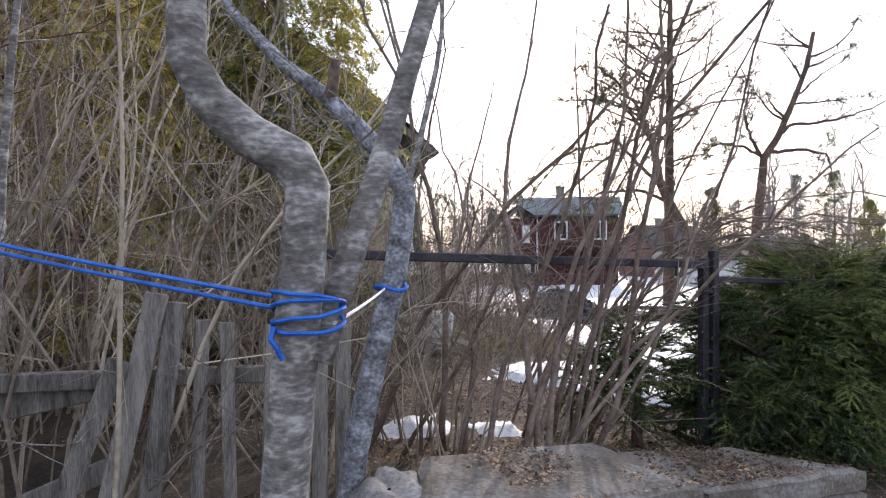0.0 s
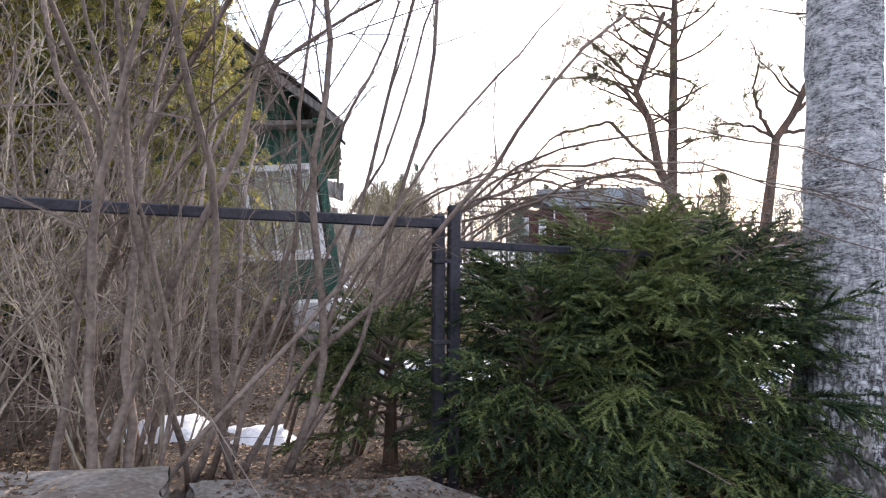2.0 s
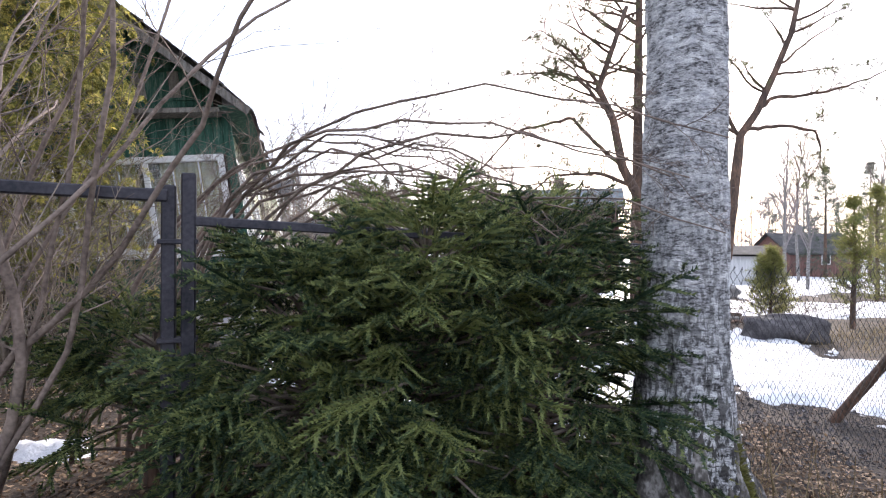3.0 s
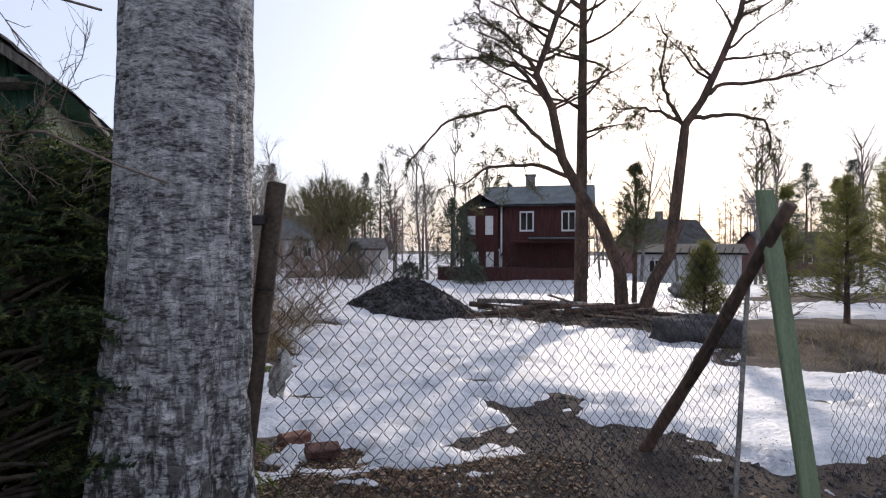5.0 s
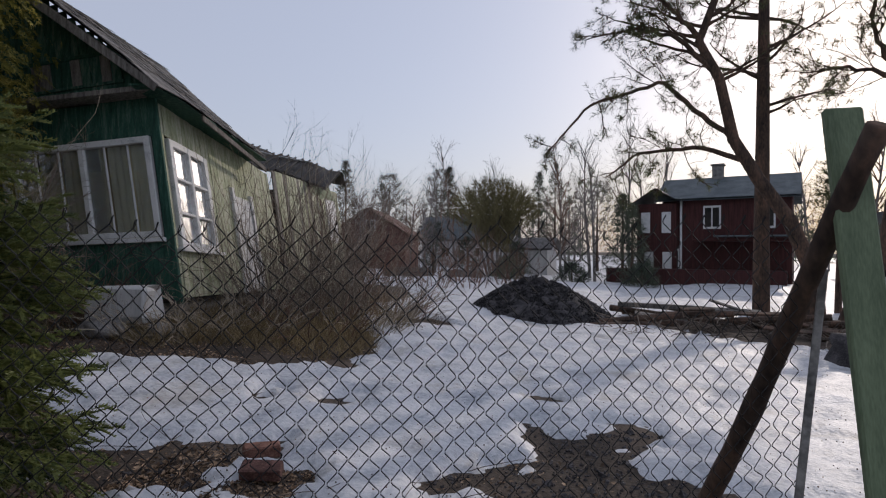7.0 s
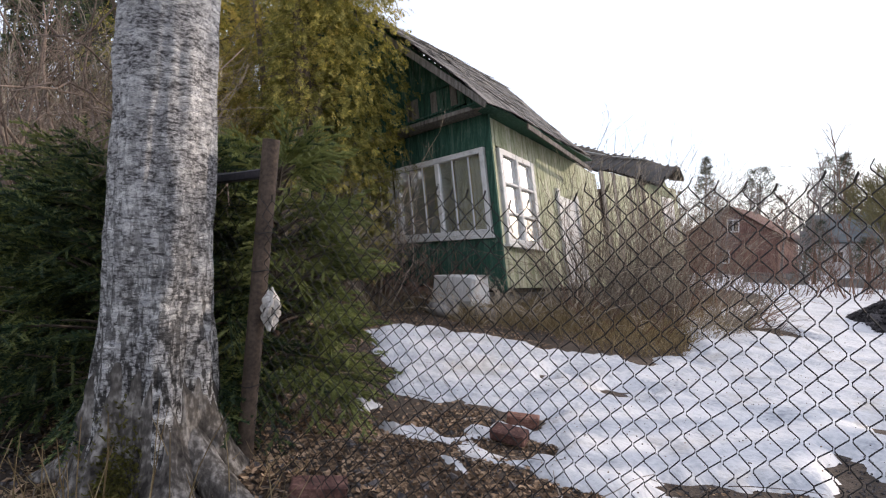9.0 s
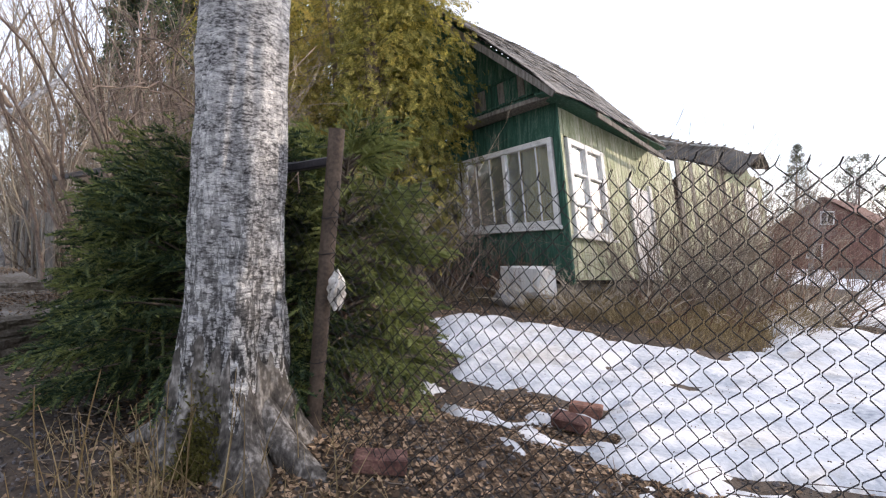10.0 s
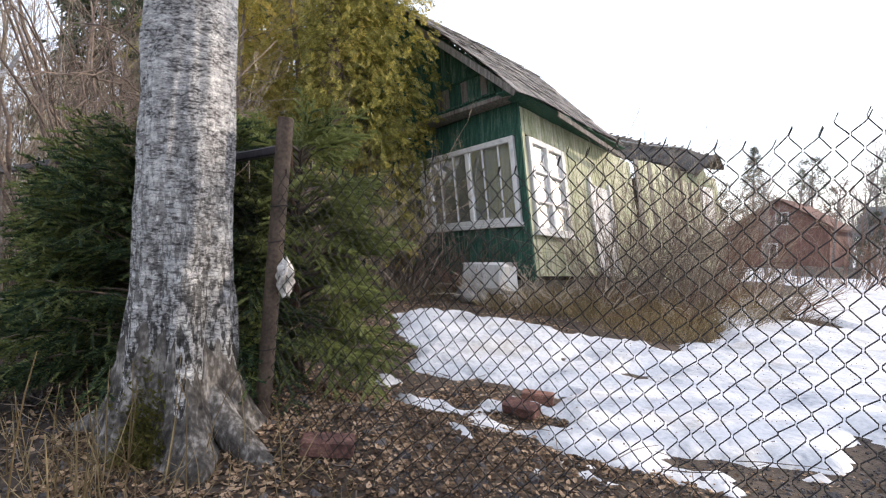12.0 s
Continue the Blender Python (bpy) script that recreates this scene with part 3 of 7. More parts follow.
    uu, zz = np.meshgrid(np.linspace(0.14, 0.98, 40), np.linspace(1.3, 2.9, 12))
    cur.grid(np.stack([uu, 0.10 + 0.02 * np.sin(uu * 60), zz], -1))
    hpart("curtain", cur, M_CURTAIN, house, "yellowed hanging curtain", True)
    cur = MB()
    uu, zz = np.meshgrid(np.linspace(1.35, 1.8, 24), np.linspace(1.3, 2.9, 12))
    cur.grid(np.stack([uu, 0.30 + 0.025 * np.sin(uu * 60), zz], -1))
    hpart("curtain", cur, M_CURTAIN, house, "", True)
    # side wall towards the snow
    side = hpart("side_wall", MB().box((0.06, 1.9, 0.95), (0.06, 3.6, 0.8), bevel=0.004), M_DARK, house, "faded green board wall with sunlit paleness in its colour")
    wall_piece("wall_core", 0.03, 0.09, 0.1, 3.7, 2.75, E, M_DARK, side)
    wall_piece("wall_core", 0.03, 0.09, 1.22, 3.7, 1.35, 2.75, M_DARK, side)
    v = 0.06
    while v < 3.62:
        w = rng.uniform(0.10, 0.13)
        mid = 0.2 < v + w / 2 < 1.2
        for z0, z1 in (((0.62, 1.30), (2.92, E + 0.12)) if mid else ((0.62, E + 0.12),)):
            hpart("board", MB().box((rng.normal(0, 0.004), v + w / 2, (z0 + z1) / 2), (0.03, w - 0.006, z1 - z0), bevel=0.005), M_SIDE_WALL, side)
        v += w
    win = hpart("side_window", MB().box((-0.05, 0.70, 1.30), (0.14, 1.15, 0.05), bevel=0.006), M_WHITE, house, "white side window with several panes")
    for a, c in ((0.20, 0.29), (1.11, 1.20), (0.66, 0.73)):
        hpart("window_frame", MB().box((-0.02, (a + c) / 2, 2.1), (0.07, c - a, 1.58), bevel=0.006), M_WHITE, win)
    for a, c in ((1.32, 1.42), (2.80, 2.90), (1.82, 1.86), (2.32, 2.36)):
        hpart("window_frame", MB().box((-0.018, 0.70, (a + c) / 2), (0.06, 0.82, c - a), bevel=0.005), M_WHITE, win)
    p = hpart("pane", MB().box((0.01, 0.70, 2.1), (0.006, 0.84, 1.4), bevel=0.001), M_GLASS, win)
    p.visible_shadow = False
    # added white sheet behind the pane gives the look of its bright reflection
    cur = MB()
    vv, zz = np.meshgrid(np.linspace(0.24, 1.16, 50), np.linspace(1.35, 2.88, 12))
    cur.grid(np.stack([0.14 + 0.02 * np.sin(vv * 55), vv, zz], -1))
    hpart("curtain", cur, M_WHITE, house, "white sheet standing in for the window's reflection", True)
    door = hpart("side_door", MB().box((-0.01, 2.3, 1.55), (0.05, 0.62, 1.85), bevel=0.008), M_WHITE, house, "pale boarded side door")
    hpart("door_frame", MB().box((-0.03, 1.95, 1.6), (0.08, 0.08, 2.0), bevel=0.006), M_WHITE, door)
    hpart("door_frame", MB().box((-0.03, 2.65, 1.6), (0.08, 0.08, 2.0), bevel=0.006), M_WHITE, door)
    # foundation
    hpart("foundation", MB().box((W / 2 + 0.05, 1.88, 0.30), (W - 0.1, 3.6, 0.66), bevel=0.03, jitter=0.008, rng=rng), M_STONE, house, "low stone foundation")
    # back and far walls close the house
    wall_piece("back_wall", 0, W, 3.6, 3.7, 0.6, E, M_GREEN_WALL, house)
    wall_piece("far_wall", W - 0.1, W, 0.1, 3.6, 0.6, E, M_GREEN_WALL, house)
    # roof: two sagging decks, rows of shingles, fascia, soffit
    ev = 3.79
    roof = MB()
    o = 0.40
    def rz(u, w):
        return ev + 0.03 + 0.040 * np.clip(w, 0, 4) + 0.99 * (half - abs(u - half)) - 0.05 * math.sin(math.pi * np.clip((w + 0.5) / 4.2, 0, 1))
    for sgn in (0, 1):
        us = np.linspace(-o, half, 12) if sgn == 0 else np.linspace(W + o, half, 12)
        ws = np.linspace(-0.5, 2.85, 12)
        for off in (0.0, -0.05):
            roof.grid(np.array([[(a, w, rz(a, w) + off) for a in us] for w in ws]))
    rf = hpart("roof", roof, M_GREY_WOOD, house, "grey weathered shingle roof sagging in the middle")
    for r in range(14):
        ua = -o - 0.03 + r * 0.29
        b0 = min(ua + 0.36, half)
        w = -0.54
        while w < 2.72:
            ww = rng.uniform(0.15, 0.24)
            lift = 0.016 + rng.uniform(0, 0.03)
            a0 = ua + rng.normal(0, 0.022)
            if a0 < half - 0.02 and rng.random() > 0.03:
                top = [(a0, w, rz(a0, w) + lift), (a0, w + ww - 0.01, rz(a0, w + ww) + lift + rng.normal(0, 0.005)), (b0, w + ww - 0.01, rz(b0, w + ww) + 0.008), (b0, w, rz(b0, w) + 0.008)]
                v = top + [(x_, y_, z_ - 0.014) for x_, y_, z_ in top]
                hpart("shingle", MB().add(v, [(0, 1, 2, 3), (4, 5, 1, 0), (5, 6, 2, 1), (7, 4, 0, 3)]), M_ROOF, rf)
            w += ww
    for s0, s1 in (((-o, -0.5, rz(-o, -0.5) - 0.06), (half, -0.5, rz(half, -0.5) - 0.06)), ((W + o, -0.5, rz(W + o, -0.5) - 0.06), (half, -0.5, rz(half, -0.5) - 0.06))):
        hpart("barge_board", slope_box(s0, s1, (0, 0, 1), 0.12, 0.035), M_GREY_WOOD, rf)
    hpart("eaves_board", slope_box((-o + 0.01, 0.6, rz(-o, 0) - 0.07), (-o + 0.03, 2.8, rz(-o, 0) - 0.20), (0, 0, 1), 0.10, 0.03), M_GREY_WOOD, rf, "weathered broken eaves board")
    hpart("soffit", slope_box((-0.2, -0.46, E + 0.13), (-0.2, 2.85, E + 0.13), (1, 0, 0), 0.4, 0.025), M_GREEN_WALL, rf, "green boarded soffit")
    # lower rear wing
    wing = hpart("rear_wing", MB().box((1.6, 6.0, 1.45), (3.1, 4.2, 2.2), bevel=0.01), M_DARK, house, "lower rear wing with pale boards and broken gable")
    v = 3.76
    while v < 8.1:
        w = rng.uniform(0.12, 0.16)
        hpart("board", MB().box((0.0 + rng.normal(0, 0.006), v + w / 2, 1.61), (0.035, w - 0.01, 2.62), bevel=0.005), M_GREY_WOOD if rng.random() < 0.35 and v < 7 else M_SIDE_WALL, wing)
        v += w
    w2 = hpart("wing_window", MB().box((-0.03, 7.35, 2.05), (0.05, 0.75, 1.15), bevel=0.008), M_WHITE, wing)
    # its roof: a sagging ridge that runs back from the gable over the snow side
    def plain(v):
        return np.column_stack([HP + v[:, :1] * HU + v[:, 1:2] * HV, v[:, 2]])
    def ridge_z(u):
        return 3.32 + 0.30 * (u + 0.6) + 0.03 * math.sin(u * 4)
    def wz(u, f):
        """f runs from the front eave (-1) over the ridge (0) to the rear eave (1)."""
        drop = 0.52 if f < 0 else 0.95
        return ridge_z(u) - drop * abs(f) + 0.06 * abs(f) * (1 - abs(f)) + 0.02 * math.sin(u * 9 + f * 3)
    def ww_(u, f):
        return 6.85 + (1.1 if f < 0 else 1.5) * f - 0.12 * (u + 0.6) * (f < 0) * abs(f)
    us, fs = np.linspace(-0.55, 3.2, 14), np.linspace(-1, 0.3, 10)
    deck = MB()
    for off in (0.0, -0.05):
        deck.grid(np.array([[(a + 0.2 * (1 - abs(f)) * (a < -0.3) * -0.3, ww_(a, f), wz(a, f) + off) for a in us] for f in fs]))
    part("wing_roof", deck.warp(plain), M_DARKROOF, wing, "dark corrugated wing roof")
    for i in range(20):
        a = -0.55 + i * 0.195
        part("roof_batten", MB().tube([(a, ww_(a, f), wz(a, f) + 0.02) for f in np.linspace(-1.02, 0, 6)], 0.024, 5).warp(plain), M_DARKROOF, wing)
    for a, f in ((0.9, -0.35), (1.9, -0.5)):
        part("loose_lath", slope_box((a, ww_(a, f), wz(a, f) + 0.06), (a - 0.8, ww_(a - 0.8, f + 0.2), wz(a - 0.8, f + 0.2) + 0.06), (0, 1, 0), 0.10, 0.02).warp(plain), M_WHITE, wing)
    gab = MB().add([(-0.12, 5.85, 2.72), (-0.12, 8.3, 2.30), (-0.12, 6.88, 3.28), (-0.07, 5.85, 2.72), (-0.07, 8.3, 2.30), (-0.07, 6.88, 3.28)], None, [(0, 1, 2), (3, 5, 4)])
    part("wing_gable", gab.warp(plain), M_GREEN_BOARD, wing, "pale green boarded gable of the wing")
    return house


build_house()


# pale block and stones at the foot of the house
def rock(name, c, s, m, label, category, seed, rough=0.18, flat=0.0):
    rng = np.random.default_rng(seed)
    a, b = np.meshgrid(np.linspace(0, 2 * np.pi, 25), np.linspace(0.02, np.pi - 0.02, 15))
    n = np.stack([np.cos(a) * np.sin(b), np.sin(a) * np.sin(b), np.cos(b)], -1)
    ph = rng.uniform(0, 6, 8)
    r = 1 + rough * (np.sin(3 * n[..., 0] + ph[0]) * np.sin(2 * n[..., 1] + ph[1]) + 0.6 * np.sin(6 * n[..., 2] + 4 * n[..., 0] + ph[2]) + 0.4 * np.sin(9 * n[..., 1] + 7 * n[..., 0] + ph[3]))
    p = n * r[..., None]
    p = np.sign(p) * np.abs(p) ** 0.75 * np.array(s) / 2
    p[:, -1] = p[:, 0]
    bz = float(ground_z(c[0], c[1]))
    g = MB().grid(p + np.array([c[0], c[1], bz + s[2] * (0.5 - flat) - 0.03]))
    return single(name, g, m, (c[0], c[1], bz), label, category, smooth=True)


whitebox = MB().box((0, 0, 0.21), (0.82, 0.4, 0.44), bevel=0.05, jitter=0.02, rng=np.random.default_rng(3))
b0 = lean(np.array([[0.25, -0.75, 0.6]]))[0]
wb = MB().add(np.concatenate(whitebox.v) @ np.array([[HU[0], HU[1], 0], [HV[0], HV[1], 0], [0, 0, 1]]) + np.array([b0[0], b0[1], float(ground_z(b0[0], b0[1])) + 0.1]), np.concatenate(whitebox.q), np.concatenate(whitebox.t))
single("stone_block", wb, M_PLASTER, (b0[0], b0[1], float(ground_z(b0[0], b0[1]))), "whitish rough block before the house wall", "stone block")
rock("stone", (1.1, 8.75), (0.6, 0.4, 0.26), M_STONE, "flat grey mossy stone by the house", "stone", 4)
rock("stone", (1.5, 9.2), (0.35, 0.3, 0.2), M_STONE, "small grey stone by the house", "stone", 7)


# ---------------------------------------------------------------- birch
def build_birch():
    rng = np.random.default_rng(11)
    bx, by = 5.525, 5.055
    g = 0.22
    birch = thing("birch_tree", (bx, by, g), "thick old birch with white and black cracked bark and flared roots", "birch tree")
    k, n = 96, 150
    z = np.concatenate([np.linspace(-0.15, 1.2, 80), np.linspace(1.22, 9.5, 70)])
    a = np.linspace(0, 2 * np.pi, k, endpoint=False)
    A, Z = np.meshgrid(a, z)
    r = 0.204 - 0.009 * np.clip(Z, 0, 20)
    fl = np.exp(-np.clip(Z, 0, 9) / 0.24)
    r = r + fl * (0.155 + 0.06 * np.sin(5 * A + 0.6) + 0.035 * np.sin(3 * A + 2.0))
    r = r + np.exp(-np.clip(Z, 0, 9) / 0.7) * 0.035 * np.sin(7 * A + 1.2 * np.sin(Z * 3))
    tex = NA(A * 64 / (2 * np.pi) * 0.5, Z * 4) * 0.010 + NB(A * 64 / (2 * np.pi), Z * 7) * 0.008
    fis = np.abs(NC(A * 64 / (2 * np.pi) * 0.5 + 0.4 * np.sin(Z * 4), Z * 2.0))
    r = r + tex - 0.022 * np.exp(-(fis / 0.10) ** 2) * np.exp(-np.clip(Z - 0.2, 0, 9) / 0.9)
    lx = 0.012 * Z + 0.03 * np.sin(Z * 0.5)
    P = np.stack([bx + r * np.cos(A) + lx * 0.6, by + r * np.sin(A) + lx * 0.9, g + Z], -1)
    P = np.concatenate([P, P[:, :1]], 1)
    part("trunk", MB().grid(P), M_BIRCH, birch, "white bark with black horizontal scars", True)
    # rugged dark cork bark round the foot, with a ragged upper edge
    rows = Z[:, 0] < 0.95
    edge = 0.30 + 0.16 * NB(A * 64 / (2 * np.pi) * 0.35, 0 * Z + 3) + 0.12 * NC(A * 64 / (2 * np.pi), Z * 5)
    rf = r + 0.010 + 0.008 * NB(A * 64 / (2 * np.pi) * 1.5, Z * 14) - 0.16 * np.clip(Z - edge, 0, 1)
    F = np.stack([bx + rf * np.cos(A) + lx * 0.6, by + rf * np.sin(A) + lx * 0.9, g + Z], -1)[rows]
    part("foot_bark", MB().grid(np.concatenate([F, F[:, :1]], 1)), M_ROOT, birch, "dark rugged cracked bark at the foot", True)
    for ang, ln in ((0.7, 0.6), (-1.9, 0.4)):
        d = np.array([math.cos(ang), math.sin(ang), 0])
        line = [np.array([bx, by, g + 0.20]) + d * 0.16, np.array([bx, by, g + 0.09]) + d * 0.28]
        for f in (0.6, 0.85, 1.0):
            q = np.array([bx, by, 0]) + d * (0.28 + ln * 0.45 * f)
            q[2] = float(ground_z(q[0], q[1])) + 0.03 * (1 - f) - 0.03 * f
            line.append(q)
        b = MB()
        limb(b, np.array(line), 0.085, 0.03, 12)
        b.warp(lambda v: v + 0.012 * np.column_stack([NA(v[:, 1] * 30, v[:, 2] * 30), NB(v[:, 0] * 30, v[:, 2] * 30), NC(v[:, 0] * 30, v[:, 1] * 30)]))
        part("root", b, M_ROOT, birch, "dark cracked root bark", True)
    n2 = 1500
    a2, b2 = rng.normal(-0.42, 0.2, n2), np.abs(rng.normal(0.0, 0.13, n2))
    rr = 0.20 + 0.15 * np.exp(-b2 / 0.24) + rng.uniform(0, 0.015, n2)
    mv = np.array([[0, -0.2, 0], [0, 0.2, 0], [1, 0, 0.1]])
    out_d = np.stack([np.cos(a2), np.sin(a2), 0.5 + rng.normal(0, 0.5, n2)], 1)
    tagged(part("moss", MB().stamp(mv, np.array([[0, 1, 2]]), np.stack([bx + rr * np.cos(a2), by + rr * np.sin(a2), g + b2], 1), out_d, rng.normal(0, 1, (n2, 3)), rng.uniform(0.015, 0.04, n2)), M_MOSS, birch, "yellow-green moss on the root"), kind="stuff")
    crown = MB()
    top = np.array([bx + 0.1, by + 0.15, g + 9.3])
    for i in range(9):
        h = rng.uniform(0.78, 1.0)
        p = np.array([bx + 0.07, by + 0.1, g]) + np.array([0, 0, 9.3 * h])
        ang = rng.uniform(0, 6.28)
        l = arc(p, (math.cos(ang), math.sin(ang), 1.4), 2.4, 6, rng, 0.2, 0.1)
        limb(crown, l, 0.05, 0.012, 5)
        twigs(crown, l, 0.02, rng, 7, 0.8, 1, 0.7, -0.1)
    part("crown", crown, M_TWIG, birch, "thin bare hanging twigs")


build_birch()


# ---------------------------------------------------------------- fence, posts, boards
def fpos(s, d=0.0):
    """A place on the fence line: s metres along it, d behind it."""
    q = FENCE0 + s * FU + d * np.array([-FU[1], FU[0]])
    return q[0], q[1]


def steel_post():
    x, y = fpos(0.0)
    g = float(ground_z(x, y))
    p = thing("fence_post", (x, y, g), "dark square steel corner post of the fence", "fence post")
    part("upright", MB().box((x - 0.035, y, g + 0.66), (0.055, 0.055, 1.44), rz=0.5, bevel=0.006), M_STEEL, p)
    part("upright", MB().box((x + 0.04, y + 0.02, g + 0.68), (0.055, 0.055, 1.5), rz=0.5, bevel=0.006), M_STEEL, p)
    for z in (0.35, 0.75, 1.15):
        part("clamp", MB().box((x, y + 0.01, g + z), (0.15, 0.07, 0.02), rz=0.5, bevel=0.003), M_STEEL, p)
    return p


steel_post()
xa, ya = fpos(-2.6)
xb, yb = fpos(-0.03)
bar = thing("fence_rail", (xa, ya, float(ground_z(xa, ya))), "long dark steel top rail of the fence", "fence rail")
part("rail", slope_box((xa, ya, 1.775), (xb, yb, 1.70), (0, 0, 1), 0.05, 0.05, 0.006), M_STEEL, bar)
part("strut", slope_box((xa, ya, 0.3), (xa, ya, 1.79), (1, 0, 0), 0.07, 0.05, 0.006), M_GREY_WOOD, bar, "grey weathered wooden end post")
xa, ya = fpos(0.06)
xb, yb = fpos(2.3)
bar = thing("fence_rail", (xa, ya, float(ground_z(xa, ya))), "thin blue-grey steel rail above the spruce", "fence rail")
part("rail", slope_box((xa, ya, 1.60), (xb, yb, 1.50), (0, 0, 1), 0.04, 0.04, 0.005), M_STEEL, bar)

# leaning pipe post beside the birch
pb, pt = np.array([5.53, 5.41, 0.18]), np.array([5.67, 5.485, 1.64])
post = thing("pipe_post", tuple(pb), "leaning rusty brown steel pipe post", "fence post")
pipe = MB()
pipe.tube([pb, pb * 0.5 + pt * 0.5, pt], 0.036, 18, cap=False)
pipe.tube([pt, pt - (pt - pb) * 0.03], 0.029, 18)
pipe.tube([pt - (pt - pb) * 0.004, pt], [0.036, 0.029], 18, cap=False)
part("pipe", pipe, M_RUST, post, "", True)
for f in (0.28, 0.62, 0.73):
    q = pb + (pt - pb) * f
    part("wire_tie", MB().tube([q + np.array([math.cos(a) * 0.039, math.sin(a) * 0.039, 0.004 * math.sin(a * 2)]) for a in np.linspace(0, 6.3, 18)], 0.0025, 5), M_WIRE, post)
part("stub_bar", slope_box(pt + np.array([0, 0, -0.14]), pt + np.array([-0.42, -0.24, -0.15]), (0, 0, 1), 0.04, 0.04), M_STEEL, post)


def chain_link(name, curve, top, bottom, cell, label, seed, wob=0.006, r=0.0018):
    """Wires that zigzag up the net and hook into their neighbours; curve(s) gives the plan, 0 to its length."""
    rng = np.random.default_rng(seed)
    ln = curve(None)
    n = int(ln / cell * 2)
    x, y = curve(0)
    net = thing(name, (x, y, float(ground_z(x, y))), label, "wire fence")
    made = []
    for i in range(n):
        pts = []
        s0 = (i + 0.5) * cell / 2
        t, bo = top(s0), bottom(s0)
        m = int((t - bo) / (cell * 0.5))
        for j in range(m + 1):
            s = s0 + (0.25 if (j + i) % 2 else -0.25) * cell * 0.98
            sx, sy = curve(np.clip(s, 0, ln))
            z = bo + j * cell * 0.52
            w = 0.02 * NA(s * 2.0, z * 2.0 + seed) + 0.008 * NB(s * 7, z * 7)
            e = 0.0025 if (j + i) % 2 else -0.0025
            pts.append((sx + rng.normal(0, wob * 0.3) + w * 0.4, sy + w + e, z + rng.normal(0, wob * 0.35) + 0.012 * NB(s * 3 + 5, z * 3)))
        pts.append((pts[-1][0] + 0.012, pts[-1][1], pts[-1][2] + 0.025))
        p = np.array(pts)
        # rounded knees
        q = np.empty((len(p) * 2 - 2, 3))
        q[0::2] = p[:-1] * 0.88 + p[1:] * 0.12
        q[1::2] = p[:-1] * 0.12 + p[1:] * 0.88
        part("wire", MB().tube(q, r, 4, cap=False), M_WIRE, net)
    return net


NP0, NP1, NP2 = np.array([5.68, 5.45]), np.array([6.70, 6.07]), np.array([7.80, 6.75])


def net_curve(s, total=2.53):
    if s is None:
        return total
    t = s / total
    q = (1 - t) ** 2 * NP0 + 2 * t * (1 - t) * NP1 + t * t * NP2
    return q[0], q[1]


chain_link("chain_link_fence", net_curve, lambda s: 1.36 - 0.05 * math.sin(math.pi * min(s / 2.53, 1)) + 0.02 * math.sin(s * 9), lambda s: float(ground_z(*net_curve(s))) + 0.02, 0.064, "sagging chain-link net of dull wire with a torn top", 1)


def net_curve2(s, total=4.6):
    if s is None:
        return total
    q = np.array([8.45, 7.1]) + s * np.array([0.885, 0.465]) + np.array([0, 0.06 * math.sin(s * 1.3)])
    return q[0], q[1]


chain_link("chain_link_fence", net_curve2, lambda s: 0.62 + 0.05 * math.sin(s * 1.7), lambda s: float(ground_z(*net_curve2(s))), 0.078, "low slumped chain-link net lying beyond the green board", 2)


def chain_far():
    def cur(s, total=2.1):
        if s is None:
            return total
        return fpos(0.2 + s, 0.04)
    chain_link("chain_link_fence", cur, lambda s: 1.5, lambda s: float(ground_z(*cur(s))) + 0.05, 0.08, "chain-link net grown through by spruce", 3)


chain_far()

# thin upright, leaning pole and green board
single("fence_stake", slope_box((7.72, 6.62, -0.1), (7.87, 6.82, 1.24), (1, 0, 0), 0.024, 0.016, 0.003), M_STONE, (7.62, 6.47, -0.05), "thin grey metal stake that holds the net", "stake")
pole = MB()
ax, bx_ = np.array([7.43, 7.52, -0.07]), np.array([7.955, 6.49, 1.63])
pl = np.array([ax + (bx_ - ax) * f + np.array([0.012 * math.sin(f * 5), 0.008 * math.sin(f * 9), 0]) for f in np.linspace(0, 1, 16)])
pole.tube(pl, np.linspace(0.042, 0.032, 16) * (1 + 0.06 * np.sin(np.arange(16) * 2.1)), 12)
single("leaning_pole", pole, M_PINEBARK, tuple(ax), "dark weathered pole leaning on the fence", "pole", smooth=True)
single("leaning_board", slope_box((8.02, 6.36, -0.12), (7.89, 6.67, 1.72), (1, 0.3, 0), 0.105, 0.03, 0.006), M_GREEN_BOARD, (7.91, 6.27, -0.05), "faded green painted board leaning on the fence", "board")

# cloth caught on the net
rag = MB()
aa, zz = np.meshgrid(np.linspace(0, 2 * np.pi, 30), np.linspace(0, 1, 16))
rr = 0.021 * (0.5 + np.sin(zz * 3.0)) * (1 + 0.35 * np.sin(aa * 5 + zz * 9) + 0.2 * np.sin(aa * 9 - zz * 14))
rag.grid(np.stack([5.685 + rr * np.cos(aa) + 0.015 * np.sin(zz * 6), 5.49 + rr * np.sin(aa), 0.84 + 0.17 * (1 - zz) + 0.01 * np.sin(aa * 3)], -1))
single("cloth_rag", rag, M_RAG, (5.685, 5.5, 0.84), "crumpled dirty white rag caught on the wire net", "rag", smooth=True)


